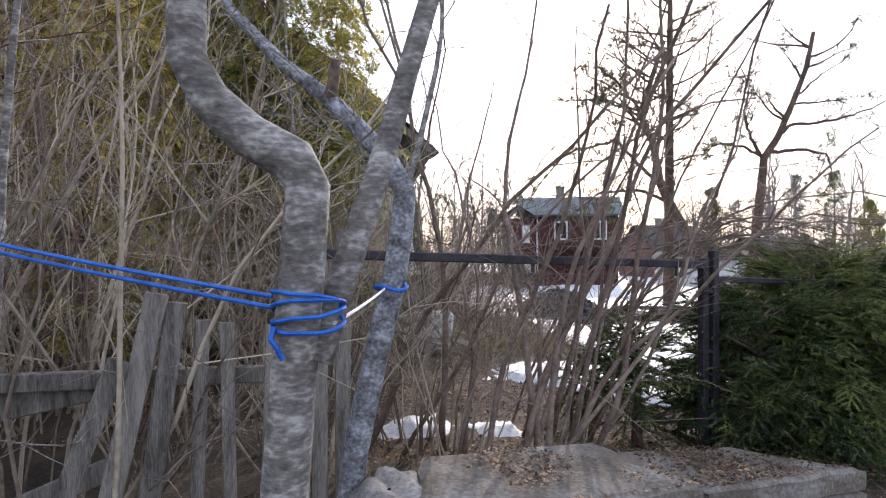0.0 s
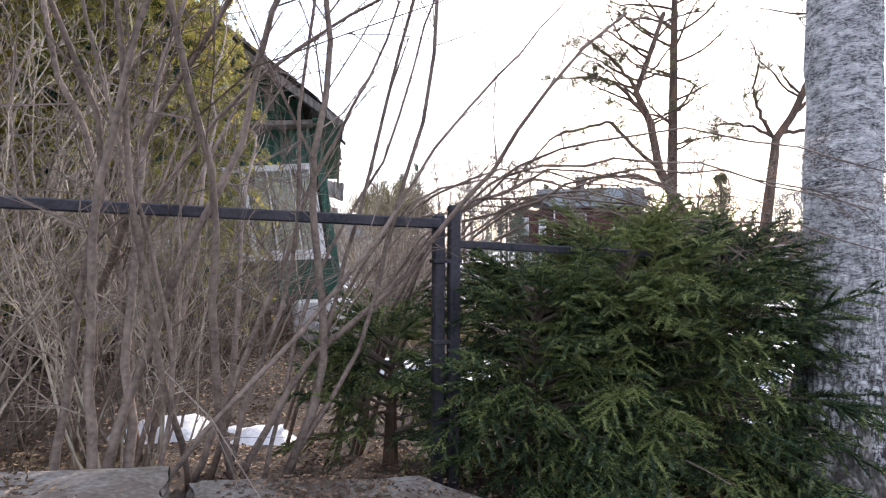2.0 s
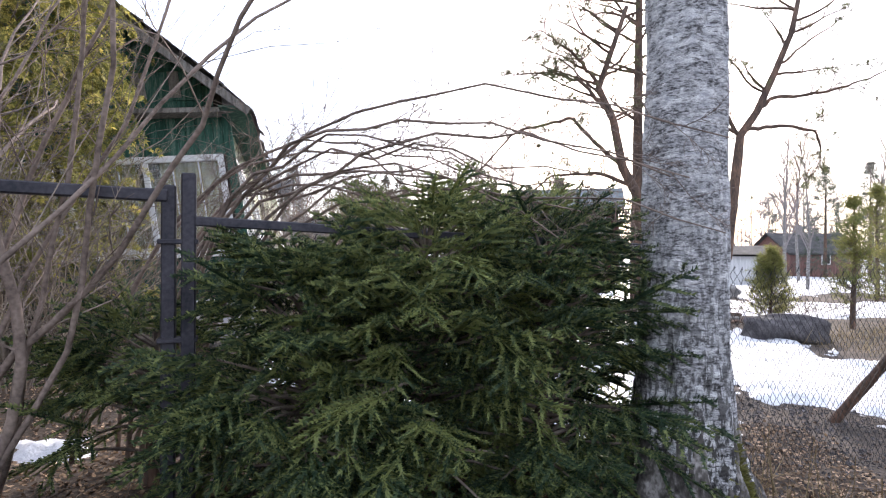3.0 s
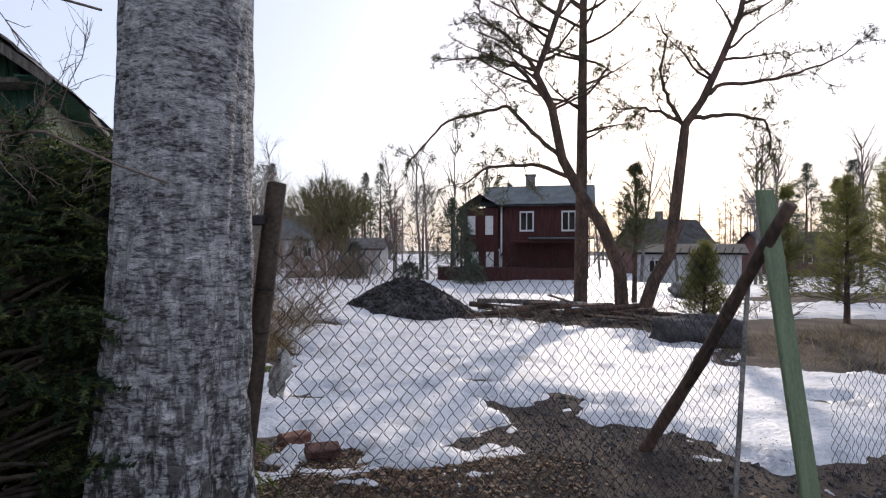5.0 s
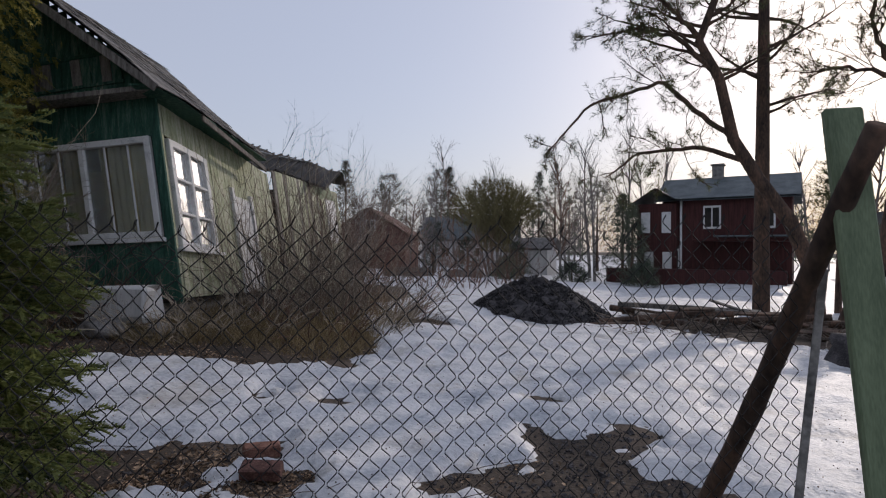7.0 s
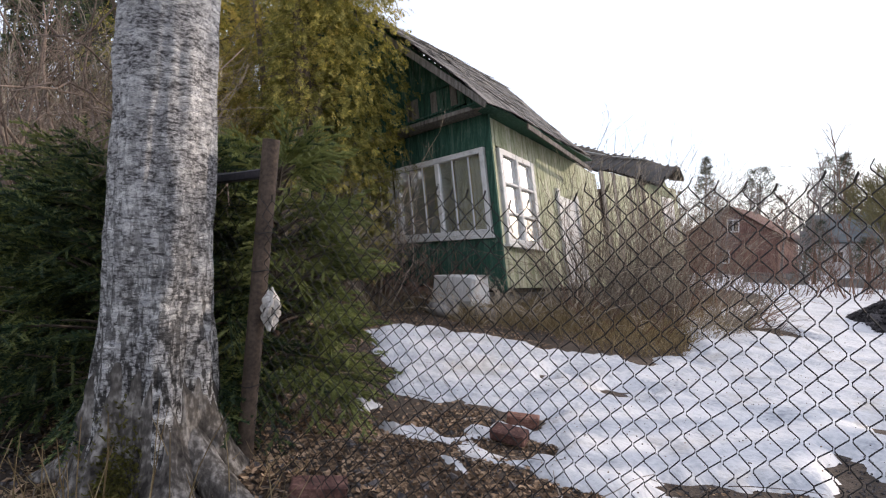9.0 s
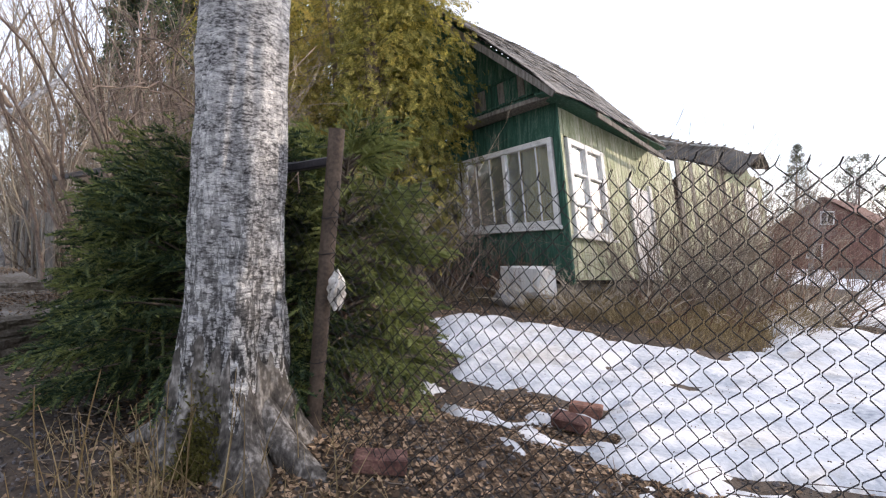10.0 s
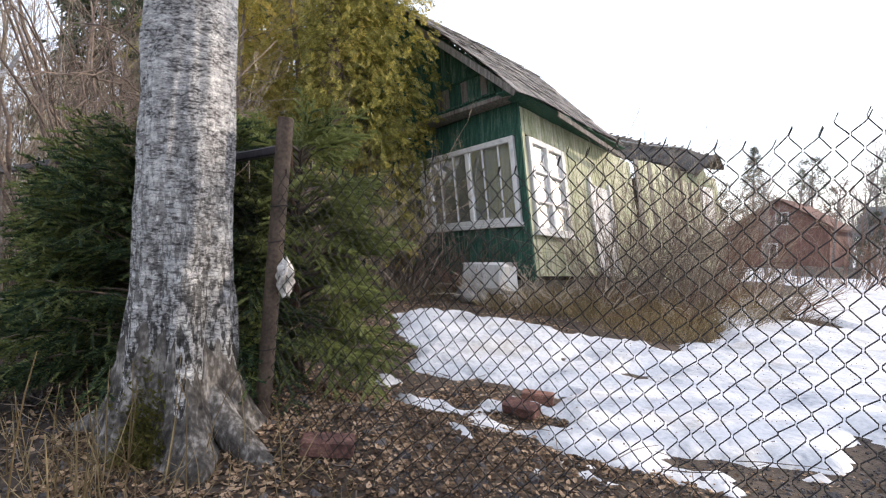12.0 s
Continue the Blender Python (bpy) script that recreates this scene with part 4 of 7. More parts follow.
# ---------------------------------------------------------------- bricks
def brick(x, y, rz, tilt, dz, label):
    b = MB()
    m = np.array(Matrix.Translation((x, y, float(ground_z(x, y)) + dz)) @ Euler((tilt, 0.06, rz)).to_matrix().to_4x4())
    b.box(None, (0.22, 0.105, 0.072), m=m, bevel=0.008, jitter=0.0015, rng=np.random.default_rng(int(x * 100)))
    single("brick", b, M_BRICK if "orange" in label else M_BRICK_OLD, (x, y, float(ground_z(x, y))), label, "brick", "loose bricks by the fence")


brick(5.0, 7.3, 0.9, 0.1, 0.05, "orange-red brick lying in the snow")
brick(5.33, 6.96, 0.55, 0.25, 0.06, "brown-red brick tipped in wet earth")
brick(5.92, 5.64, 1.25, 0.05, 0.035, "dark red brick lying among dead leaves")


# ---------------------------------------------------------------- concrete slabs
def slab(corners, top, thick, label, seed):
    """A thick slab over four corners, with chipped edges."""
    c = np.array(corners, float)
    n = 22
    f, h = np.meshgrid(np.linspace(0, 1, n), np.linspace(0, 1, n))
    xy = (c[0] * (1 - f)[..., None] + c[1] * f[..., None]) * (1 - h)[..., None] + (c[3] * (1 - f)[..., None] + c[2] * f[..., None]) * h[..., None]
    e = np.minimum.reduce([f, 1 - f, h, 1 - h])
    ch = 0.02 * NA(xy[..., 0] * 9 + seed, xy[..., 1] * 9)
    xy = xy + (ch * (e < 0.01))[..., None] * 1.0
    tz = np.array(top)
    zt = (tz[0] * (1 - f) + tz[1] * f) * (1 - h) + (tz[3] * (1 - f) + tz[2] * f) * h
    z1 = zt + 0.008 * NB(xy[..., 0] * 6, xy[..., 1] * 6) - 0.02 * (e < 0.005) - 0.006 * (e < 0.06)
    b = MB()
    b.grid(np.stack([xy[..., 0], xy[..., 1], z1], -1))
    b.grid(np.stack([xy[..., 0], xy[..., 1], zt - thick], -1))
    for row in ((0, slice(None)), (-1, slice(None)), (slice(None), 0), (slice(None), -1)):
        p = xy[row]
        zz = np.linspace(0, 1, 6)[:, None]
        q = p[None].repeat(6, 0) + 0.012 * NC(p[None, :, 0] * 11 + zz * 3, p[None, :, 1] * 11 + zz * 5)[..., None]
        b.grid(np.stack([q[..., 0], q[..., 1], (z1[row])[None] * (1 - zz) + (zt[row] - thick)[None] * zz], -1))
    base = c.mean(0)
    return single("concrete_slab", b, M_CONC, (base[0], base[1], float(tz.min() - thick)), label, "concrete slab", "stack of slabs by the fence")


A2 = [(2.86, 3.10), (3.92, 3.66), (3.33, 3.97), (2.50, 3.58)]
A1 = [(1.62, 2.35), (2.80, 2.95), (2.43, 3.54), (1.56, 3.04)]
slab(A1, (0.87, 0.80, 0.775, 0.86), 0.13, "grey concrete slab with needles and moss on top", 1)
slab(A2, (0.70, 0.62, 0.615, 0.70), 0.12, "tilted grey concrete slab with chipped edges", 2)
for i in range(3):
    o = 0.03 * (i % 2)
    slab([(a + o, b_ - o) for a, b_ in A1], (0.73 - i * 0.15,) * 4, 0.14, "grey concrete slab under others", 3 + i)
for i in range(2):
    o = 0.03 * (i % 2)
    slab([(a + o, b_ - o) for a, b_ in A2], (0.50 - i * 0.13,) * 4, 0.12, "grey concrete slab under another", 6 + i)
rock("stone", (1.47, 2.7), (0.35, 0.5, 0.5), M_STONE, "dark rough stone against the slabs", "stone", 9)


# ---------------------------------------------------------------- leaf and needle templates
def blade(p, d, ln, w, out, side):
    """A thin triangle from p along d."""
    out.append([p - side * w / 2, p + side * w / 2, p + d * ln])


def tpl(tris):
    v = np.array(tris, float).reshape(-1, 3)
    return v, np.arange(len(v)).reshape(-1, 3)


def spruce_frond(seed, step=0.040):
    """A branch end: a shoot with side shoots, each a thin needle-covered core with needles standing off it."""
    rng = np.random.default_rng(seed)
    out = []
    def shoot(p0, d, ln, droop):
        n = max(4, int(ln / step))
        line = [p0.copy()]
        for i in range(n):
            d2 = d + np.array([0, 0, -droop * math.sin(3.0 * i / n) * 0.8])
            d2 /= np.linalg.norm(d2)
            side = np.cross(d2, [0, 0, 1])
            side /= np.linalg.norm(side) + 1e-9
            up = np.cross(side, d2)
            p = line[-1]
            for s_, h in ((1, 0.1), (-1, 0.1), (0.5, 0.75), (-0.5, 0.75)):
                nd = d2 * 0.75 + side * s_ * 0.7 + up * h + rng.normal(0, 0.12, 3)
                nd /= np.linalg.norm(nd)
                w = np.cross(nd, up if abs(s_) == 1 else side)
                blade(p, nd, 0.050 * rng.uniform(0.8, 1.15), 0.024, out, w / (np.linalg.norm(w) + 1e-9))
            line.append(p + d2 * ln / n)
        # the core: a slim three-sided spindle
        a, b = line[0], line[-1]
        m = line[len(line) // 2]
        side = np.cross(b - a, [0, 0, 1.0])
        side /= np.linalg.norm(side) + 1e-9
        up = np.cross(side, (b - a) / (np.linalg.norm(b - a) + 1e-9))
        ring = [m + 0.020 * (side * math.cos(q) + up * math.sin(q)) for q in (0.5, 2.6, 4.7)]
        for q in range(3):
            out.append([a, ring[q], ring[(q + 1) % 3]])
            out.append([b, ring[(q + 1) % 3], ring[q]])
    o = np.zeros(3)
    shoot(o, np.array([1.0, 0, 0.05]), 1.0, 0.35)
    for i, f in enumerate(np.linspace(0.16, 0.82, 7)):
        s_ = 1 if i % 2 else -1
        ln = 0.52 * (1 - f * 0.62) * rng.uniform(0.75, 1.2)
        shoot(np.array([f, 0, -0.10 * f * f]), np.array([0.72, s_ * 0.72, -0.05 + rng.normal(0, 0.15)]), ln, 0.6)
    return tpl(out)


def pine_tuft(seed, n=14):
    rng = np.random.default_rng(seed)
    out = []
    for i in range(n):
        d = np.array([rng.uniform(0.2, 1.0), rng.normal(0, 0.55), rng.normal(0, 0.55)])
        d /= np.linalg.norm(d)
        s = np.cross(d, rng.normal(0, 1, 3))
        s /= np.linalg.norm(s)
        blade(np.array([rng.uniform(-0.5, 0.3), 0, 0]), d, rng.uniform(0.6, 1.0), 0.055, out, s)
    return tpl(out)


def thuja_spray(seed):
    rng = np.random.default_rng(seed)
    out = []
    def sp(p, d, ln, lev):
        n = 3
        side = np.cross(d, [0, 0, 1.0])
        side /= np.linalg.norm(side) + 1e-9
        for i in range(n):
            q = p + d * ln / n * (i + 0.2)
            for s in (1, -1):
                dd = d + side * s * 0.8 + rng.normal(0, 0.1, 3)
                dd /= np.linalg.norm(dd)
                if lev and i < 2:
                    sp(q, dd, ln * 0.5 * (1 - i / n * 0.6), lev - 1)
                else:
                    blade(q, dd, ln * 0.42, ln * 0.21, out, np.cross(dd, [0, 0, 1.0]) + rng.normal(0, 0.1, 3))
        blade(p + d * ln * 0.8, d, ln * 0.35, ln * 0.15, out, side)
    sp(np.zeros(3), np.array([1.0, 0, 0]), 1.0, 1)
    return tpl(out)


def leaf_tpl():
    v = np.array([[-0.5, 0, 0.10], [-0.1, 0.3, 0.0], [-0.1, -0.3, 0.02], [0.25, 0.22, 0.07], [0.25, -0.2, 0.0], [0.55, 0.02, 0.16]], float)
    t = np.array([[0, 2, 1], [1, 2, 4], [1, 4, 3], [3, 4, 5]])
    return v, t


FROND = [spruce_frond(i) for i in range(3)]
TUFT = [pine_tuft(i) for i in range(2)]
SPRAY = [thuja_spray(i) for i in range(2)]


# ---------------------------------------------------------------- spruces on the fence line
def spruce(x, y, height, radius, seed, label, dens=1.0, low=0.12, flat=1.0):
    rng = np.random.default_rng(seed)
    g = float(ground_z(x, y))
    t = thing("spruce", (x, y, g), label, "spruce tree", "young spruces on the fence line")
    trunk = MB()
    trunk.tube(arc((x, y, g - 0.05), (0.02, 0.01, 1), height + 0.05, 8, rng, 0.05), np.linspace(0.05, 0.008, 9), 8)
    part("trunk", trunk, M_PINEBARK, t)
    wood, pos, ax, up, size = MB(), [], [], [], []
    n = int(105 * dens)
    for i in range(n):
        f = rng.uniform(0, 1)
        z = low + f * (height - low - 0.05)
        ang = rng.uniform(0, 2 * np.pi)
        L = radius * 0.88 * ((1 - f) ** 0.45 * 0.88 + 0.14) * rng.uniform(0.7, 1.12)
        d = np.array([math.cos(ang), math.sin(ang) * flat, 0.28 + 0.5 * f])
        l = arc((x, y, g + z), d, L, 5, rng, 0.15, -0.35 + 0.4 * f)
        limb(wood, l, 0.011, 0.004, 4)
        m = max(2, int(L / 0.15))
        for j in range(m):
            h = rng.uniform(0.30, 1.0)
            k = min(int(h * 5), 4)
            p = l[k] + (l[k + 1] - l[k]) * (h * 5 - k)
            dd = (l[k + 1] - l[k])
            dd = dd / np.linalg.norm(dd) + rng.normal(0, 0.36, 3)
            dd[2] -= 0.25
            pos.append(p), ax.append(dd), up.append(np.array([0, 0, 1.0]) + rng.normal(0, 0.2, 3)), size.append(rng.uniform(0.28, 0.52) * (0.75 + 0.25 * (1 - f)))
        pos.append(l[-2]), ax.append(l[-1] - l[-2]), up.append(np.array([0, 0, 1.0])), size.append(rng.uniform(0.3, 0.42))
    tagged(part("branchwork", wood, M_TWIG, t), kind="stuff")
    pos, ax, up, size = map(np.array, (pos, ax, up, size))
    crown = MB()
    for q, (tv, tt) in enumerate(FROND):
        s = slice(q, None, 3)
        crown.stamp(tv, tt, pos[s], ax[s], up[s], size[s])
    part("needles", crown, M_SPRUCE, t, "dense dark green needles")


spruce(3.82, 4.60, 1.05, 0.60, 1, "young dense dark green spruce by the steel post", 1.2)
spruce(4.32, 4.82, 1.24, 0.72, 2, "bushy dark green spruce on the fence line", 1.4)
spruce(4.86, 5.02, 1.24, 0.70, 4, "low spreading spruce before the fence", 1.4)
spruce(4.76, 5.70, 1.48, 0.54, 3, "bushy green spruce beside the birch", 1.3)
spruce(4.28, 5.35, 1.15, 0.62, 6, "bushy green spruce behind the fence", 0.9)
spruce(3.0, 4.75, 0.75, 0.50, 5, "small low spruce among the shrub stems", 0.45)


# ---------------------------------------------------------------- thuja and conifers by the house
def thuja(x, y, height, radius, seed, label, n=900, sz=0.3, material=None, squash=0.55):
    rng = np.random.default_rng(seed)
    g = float(ground_z(x, y))
    t = thing("thuja", (x, y, g), label, "thuja tree", "old thujas by the house")
    wood, pos, ax, up, size = MB(), [], [], [], []
    for i in range(4):
        a = rng.uniform(0, 6.28)
        l = arc((x + 0.15 * math.cos(a), y + 0.15 * math.sin(a), g - 0.05), (0.12 * math.cos(a), 0.12 * math.sin(a), 1), height * rng.uniform(0.8, 0.98), 10, rng, 0.12, 0.3)
        limb(wood, l, 0.09, 0.02, 8)
        twigs(wood, l, 0.02, rng, 18, radius * 0.9, 1, 0.9, -0.2, 0.3, 0.08)
    tagged(part("stemwork", wood, M_TWIG, t, "brown stems with dead inner twigs"), kind="stuff")
    for i in range(n):
        f = rng.uniform(0.0, 1) ** 0.8
        z = 0.5 + f * (height - 0.4)
        a = rng.uniform(0, 6.28)
        R = radius * (1 - f ** 2.2) ** 0.5 * (1 + 0.25 * math.sin(3 * a + 5 * f + seed))
        r = R * rng.uniform(0.55, 1.05)
        p = np.array([x + r * math.cos(a), y + r * math.sin(a), g + z])
        for k in range(2):
            d = np.array([math.cos(a) * 0.7, math.sin(a) * 0.7, -0.75]) + rng.normal(0, 0.45, 3)
            pos.append(p + rng.normal(0, 0.12, 3)), ax.append(d), up.append(np.array([math.cos(a), math.sin(a), 0.3]) + rng.normal(0, 0.5, 3)), size.append(sz * rng.uniform(0.65, 1.35))
    pos, ax, up, size = map(np.array, (pos, ax, up, size))
    crown = MB()
    for q, (tv, tt) in enumerate(SPRAY):
        s = slice(q, None, 2)
        crown.stamp(tv, tt, pos[s], ax[s], up[s], size[s])
    part("crown", crown, material or M_THUJA, t, "yellow-green hanging scale sprays")


thuja(-0.55, 7.5, 7.2, 1.15, 1, "tall yellow-green thuja with drooping sprays before the house", 5200, 0.13)
thuja(-2.9, 7.2, 7.8, 1.2, 2, "tall olive thuja beside the house", 2600, 0.16)
thuja(-4.6, 5.4, 8.2, 1.3, 3, "tall dark thuja in the thicket", 800, 0.27)
thuja(-1.9, 5.7, 5.0, 0.8, 4, "narrow thuja in the thicket", 1100, 0.16)
thuja(-7.5, 3.5, 9.0, 1.6, 5, "tall dark conifer far in the thicket", 480, 0.62, M_SPRUCE)
thuja(-9.5, 7.0, 10.0, 1.8, 6, "tall dark conifer far in the thicket", 480, 0.62, M_SPRUCE)


# ---------------------------------------------------------------- bare shrubs
def shrub(name, x, y, stems, height, spread, seed, material, label, lean_d=(0, 0), r0=0.014, tw=6, lev=1, lift=0.25, group="bare shrubs", base_r=0.3, tl=0.32):
    rng = np.random.default_rng(seed)
    g = float(ground_z(x, y))
    split = group in ("bare shrubs", "thicket shrubs")
    if split:
        t = thing(name, (x, y, g), label, "bare shrub", group)
    b = MB()
    for i in range(stems):
        a = rng.uniform(0, 6.28)
        rr = base_r * rng.uniform(0, 1) ** 0.5
        px, py = x + rr * math.cos(a), y + rr * math.sin(a)
        d = np.array([math.cos(a) * spread + lean_d[0], math.sin(a) * spread + lean_d[1], 1.0]) + rng.normal(0, 0.12, 3)
        L = height * rng.uniform(0.6, 1.1)
        l = arc((px, py, float(ground_z(px, py)) - 0.03), d, L, 9, rng, 0.42, lift)
        rad = r0 * rng.uniform(0.6, 1.2)
        if split:
            st = MB()
            limb(st, l, rad, rad * 0.25, 5)
            part("stem", st, material, t)
        else:
            limb(b, l, rad, rad * 0.25, 5)
        twigs(b, l, rad * 0.7, rng, tw, L * tl, lev, 0.55, 0.15, 0.35)
    if split:
        tagged(part("twigwork", b, material, t), kind="stuff")
        return t
    return single(name, b, material, (x, y, g), label, "bare shrub", group)


# the clump of stems behind the slabs, fanned out over the fence
def lilac(x, y, seed, n, lo, hi, label, long=3.6):
    rng = np.random.default_rng(seed)
    g = float(ground_z(x, y))
    t = thing("lilac_shrub", (x, y, g), label, "lilac shrub", "lilacs along the fence")
    for i in range(n):
        px, py = x + rng.uniform(-0.28, 0.28), y + rng.uniform(-0.16, 0.2)
        d = np.array([lo + (hi - lo) * (i + rng.uniform(0, 1)) / n, rng.normal(0.0, 0.16), 1.0])
        L = rng.uniform(0.7, 1.1) * long
        l = arc((px, py, float(ground_z(px, py)) - 0.04), d, L, 14, rng, 0.42, rng.uniform(-0.4, 0.05))
        s = MB()
        r = rng.uniform(0.012, 0.027)
        limb(s, l, r, r * 0.3, 8)
        stem = part("stem", s, M_STEM, t, "", True)
        w = MB()
        twigs(w, l, r * 0.42, rng, 11, L * 0.30, 1, 0.42, 0.05, 0.4, 0.22)
        tagged(part("twigwork", w, M_STEM if i % 3 else M_TWIG, stem), kind="stuff")


lilac(2.03, 3.58, 21, 6, -0.10, 0.55, "many-stemmed bare lilac with leaning dark stems")
lilac(2.38, 4.22, 22, 10, 0.15, 0.66, "bare lilac leaning over the fence rail", 3.9)
lilac(1.45, 4.5, 23, 5, -0.15, 0.45, "bare lilac with upright stems")
lilac(0.75, 4.7, 24, 5, -0.2, 0.5, "bare lilac thin-stemmed before the house")

# arching branches that hang over the fence and the spruces
rng = np.random.default_rng(31)
ap = thing("apple_shrub", (2.4, 5.3, float(ground_z(2.4, 5.3))), "arching bare branches drooping over the fence and spruce", "bare shrub", "bare shrubs")
for i in range(14):
    a = np.array([2.4 + rng.uniform(-0.35, 0.35), 5.3 + rng.uniform(-0.3, 0.4), 0.25])
    b_ = a + np.array([rng.uniform(0.2, 0.7), rng.uniform(-0.2, 0.1), rng.uniform(1.6, 2.5)])
    c_ = b_ + np.array([rng.uniform(0.9, 1.5), rng.uniform(-0.4, 0.1), rng.uniform(-0.3, 0.05)])
    d_ = c_ + np.array([rng.uniform(0.6, 1.2), rng.uniform(-0.3, 0.1), rng.uniform(-0.8, -0.2)])
    f = np.linspace(0, 1, 16)[:, None]
    l = (1 - f) ** 3 * a + 3 * f * (1 - f) ** 2 * b_ + 3 * f * f * (1 - f) * c_ + f ** 3 * d_ + rng.normal(0, 0.022, (16, 3))
    w = MB()
    limb(w, l, 0.014, 0.003, 6)
    br = part("branch", w, M_STEM, ap, "", True)
    w = MB()
    twigs(w, l, 0.005, rng, 20, 0.55, 1, 0.55, -0.05, 0.5, 0.35)
    tagged(part("twigwork", w, M_STEM, br), kind="stuff")

rng = np.random.default_rng(41)
k = 0
for x, y, h in ((0.8, 3.9, 2.1), (0.4, 4.5, 2.6), (-0.2, 3.9, 3.0), (-0.9, 4.7, 3.2), (0.2, 5.3, 2.6), (1.2, 5.0, 2.1), (-1.8, 4.2, 3.4), (-2.8, 5.0, 3.4), (-0.6, 6.3, 2.6),
                (0.7, 6.3, 1.9), (-3.6, 3.6, 3.6), (-1.1, 3.1, 2.8), (-2.4, 2.6, 3.2), (0.0, 2.9, 2.2), (-3.8, 2.0, 3.4), (-5.2, 3.0, 3.8), (-5.5, 1.2, 3.6), (-2.9, 1.2, 2.6), (-6.8, 5.2, 4.0), (-4.2, 6.6, 3.8), (-8.0, 1.5, 4.2), (-7.2, -0.5, 4.0), (1.6, 4.4, 1.7)):
    m = (M_TWIGP, M_TWIG, M_TWIGP, M_TWIGR)[k % 4]
    shrub("bare_shrub", x, y, 15, h, 0.32, 100 + k, m, ("pale tangled bare shrub in the thicket", "brown tangled bare shrub in the thicket", "pale tangled bare shrub in the thicket", "reddish bare shrub in the thicket")[k % 4], r0=0.009, tw=9, lev=1)
    k += 1
for i, (x, y, h) in enumerate(((0.4, 7.25, 2.3), (-0.1, 7.7, 3.0), (0.55, 7.9, 2.0), (0.1, 6.8, 2.4))):
    shrub("bare_shrub", x, y, 20, h, 0.45, 150 + i, M_TWIGP if i % 2 else M_TWIG, "pale tangled bare shrub grown into the thuja", r0=0.009, tw=9, lev=1, lift=-0.1)
# low reddish brush under the front windows, and the brush along the pale wall
for i, (x, y, h, m) in enumerate(((-0.5, 8.65, 1.2, M_TWIGR), (0.05, 8.85, 1.1, M_TWIGR), (-1.2, 8.4, 1.2, M_TWIGR), (0.5, 9.15, 1.0, M_TWIGR), (-0.2, 8.35, 0.8, M_TWIG))):
    shrub("low_brush", x, y, 46, h, 0.75, 200 + i, m, "low reddish-brown brush under the windows", r0=0.006, tw=4, lev=1, lift=-0.2, group="brush by the house", base_r=0.4)
for i, (x, y, h) in enumerate(((1.4, 10.9, 2.0), (1.25, 11.5, 2.2), (1.0, 12.3, 2.3), (0.75, 13.1, 2.2), (0.5, 13.9, 2.0), (1.9, 10.9, 1.3), (1.8, 11.9, 1.4), (1.5, 12.9, 1.5), (0.2, 15.0, 1.9), (0.9, 14.6, 1.3), (2.4, 11.5, 0.8), (-0.3, 16.4, 1.8))):
    shrub("wall_brush", x, y, 36, h * (1.2 if y < 11 else 1.42), 0.45, 220 + i, (M_TWIGP, M_TWIG, M_TWIGP, M_TWIGR)[i % 4], "dense bare brush along the pale house wall", r0=0.008, tw=7, lev=1, lift=-0.05, group="brush by the house", base_r=0.4)

for i, (x, y, h) in enumerate(((2.1, 9.9, 0.6), (2.7, 10.6, 0.55), (2.9, 11.4, 0.55), (2.7, 12.3, 0.6), (2.3, 13.2, 0.6), (1.6, 9.3, 0.5), (1.9, 14.0, 0.7))):
    shrub("matted_brush", x, y, 44, h * 1.6, 1.0, 245 + i, M_TWIGR if i % 3 == 1 else M_TWIGP, "matted brown brush lying over dry grass by the snow", r0=0.010, tw=4, lev=1, lift=-0.3, group="brush by the house", base_r=0.55)

# snowy shrub stems with dry red canes beyond
for i, (x, y, h) in enumerate(((3.1, 13.1, 0.4), (2.8, 13.3, 0.35))):
    shrub("dry_tuft", x, y, 30, h, 1.2, 260 + i, M_TWIG, "dark dry tuft sticking out of the snow", r0=0.005, tw=2, lev=0, lift=-0.5, group="dry tufts", base_r=0.3)
for i in range(9):
    x, y = -1.5 + rng.uniform(-3, 2.2), 19 + rng.uniform(0, 7)
    shrub("red_shrub", x, y, 17, rng.uniform(1.8, 3.0), 0.5, 280 + i, M_TWIGR, "reddish-brown bare shrub beyond the house", r0=0.012, tw=6, lev=1, group="shrubs beyond the house", base_r=0.7)


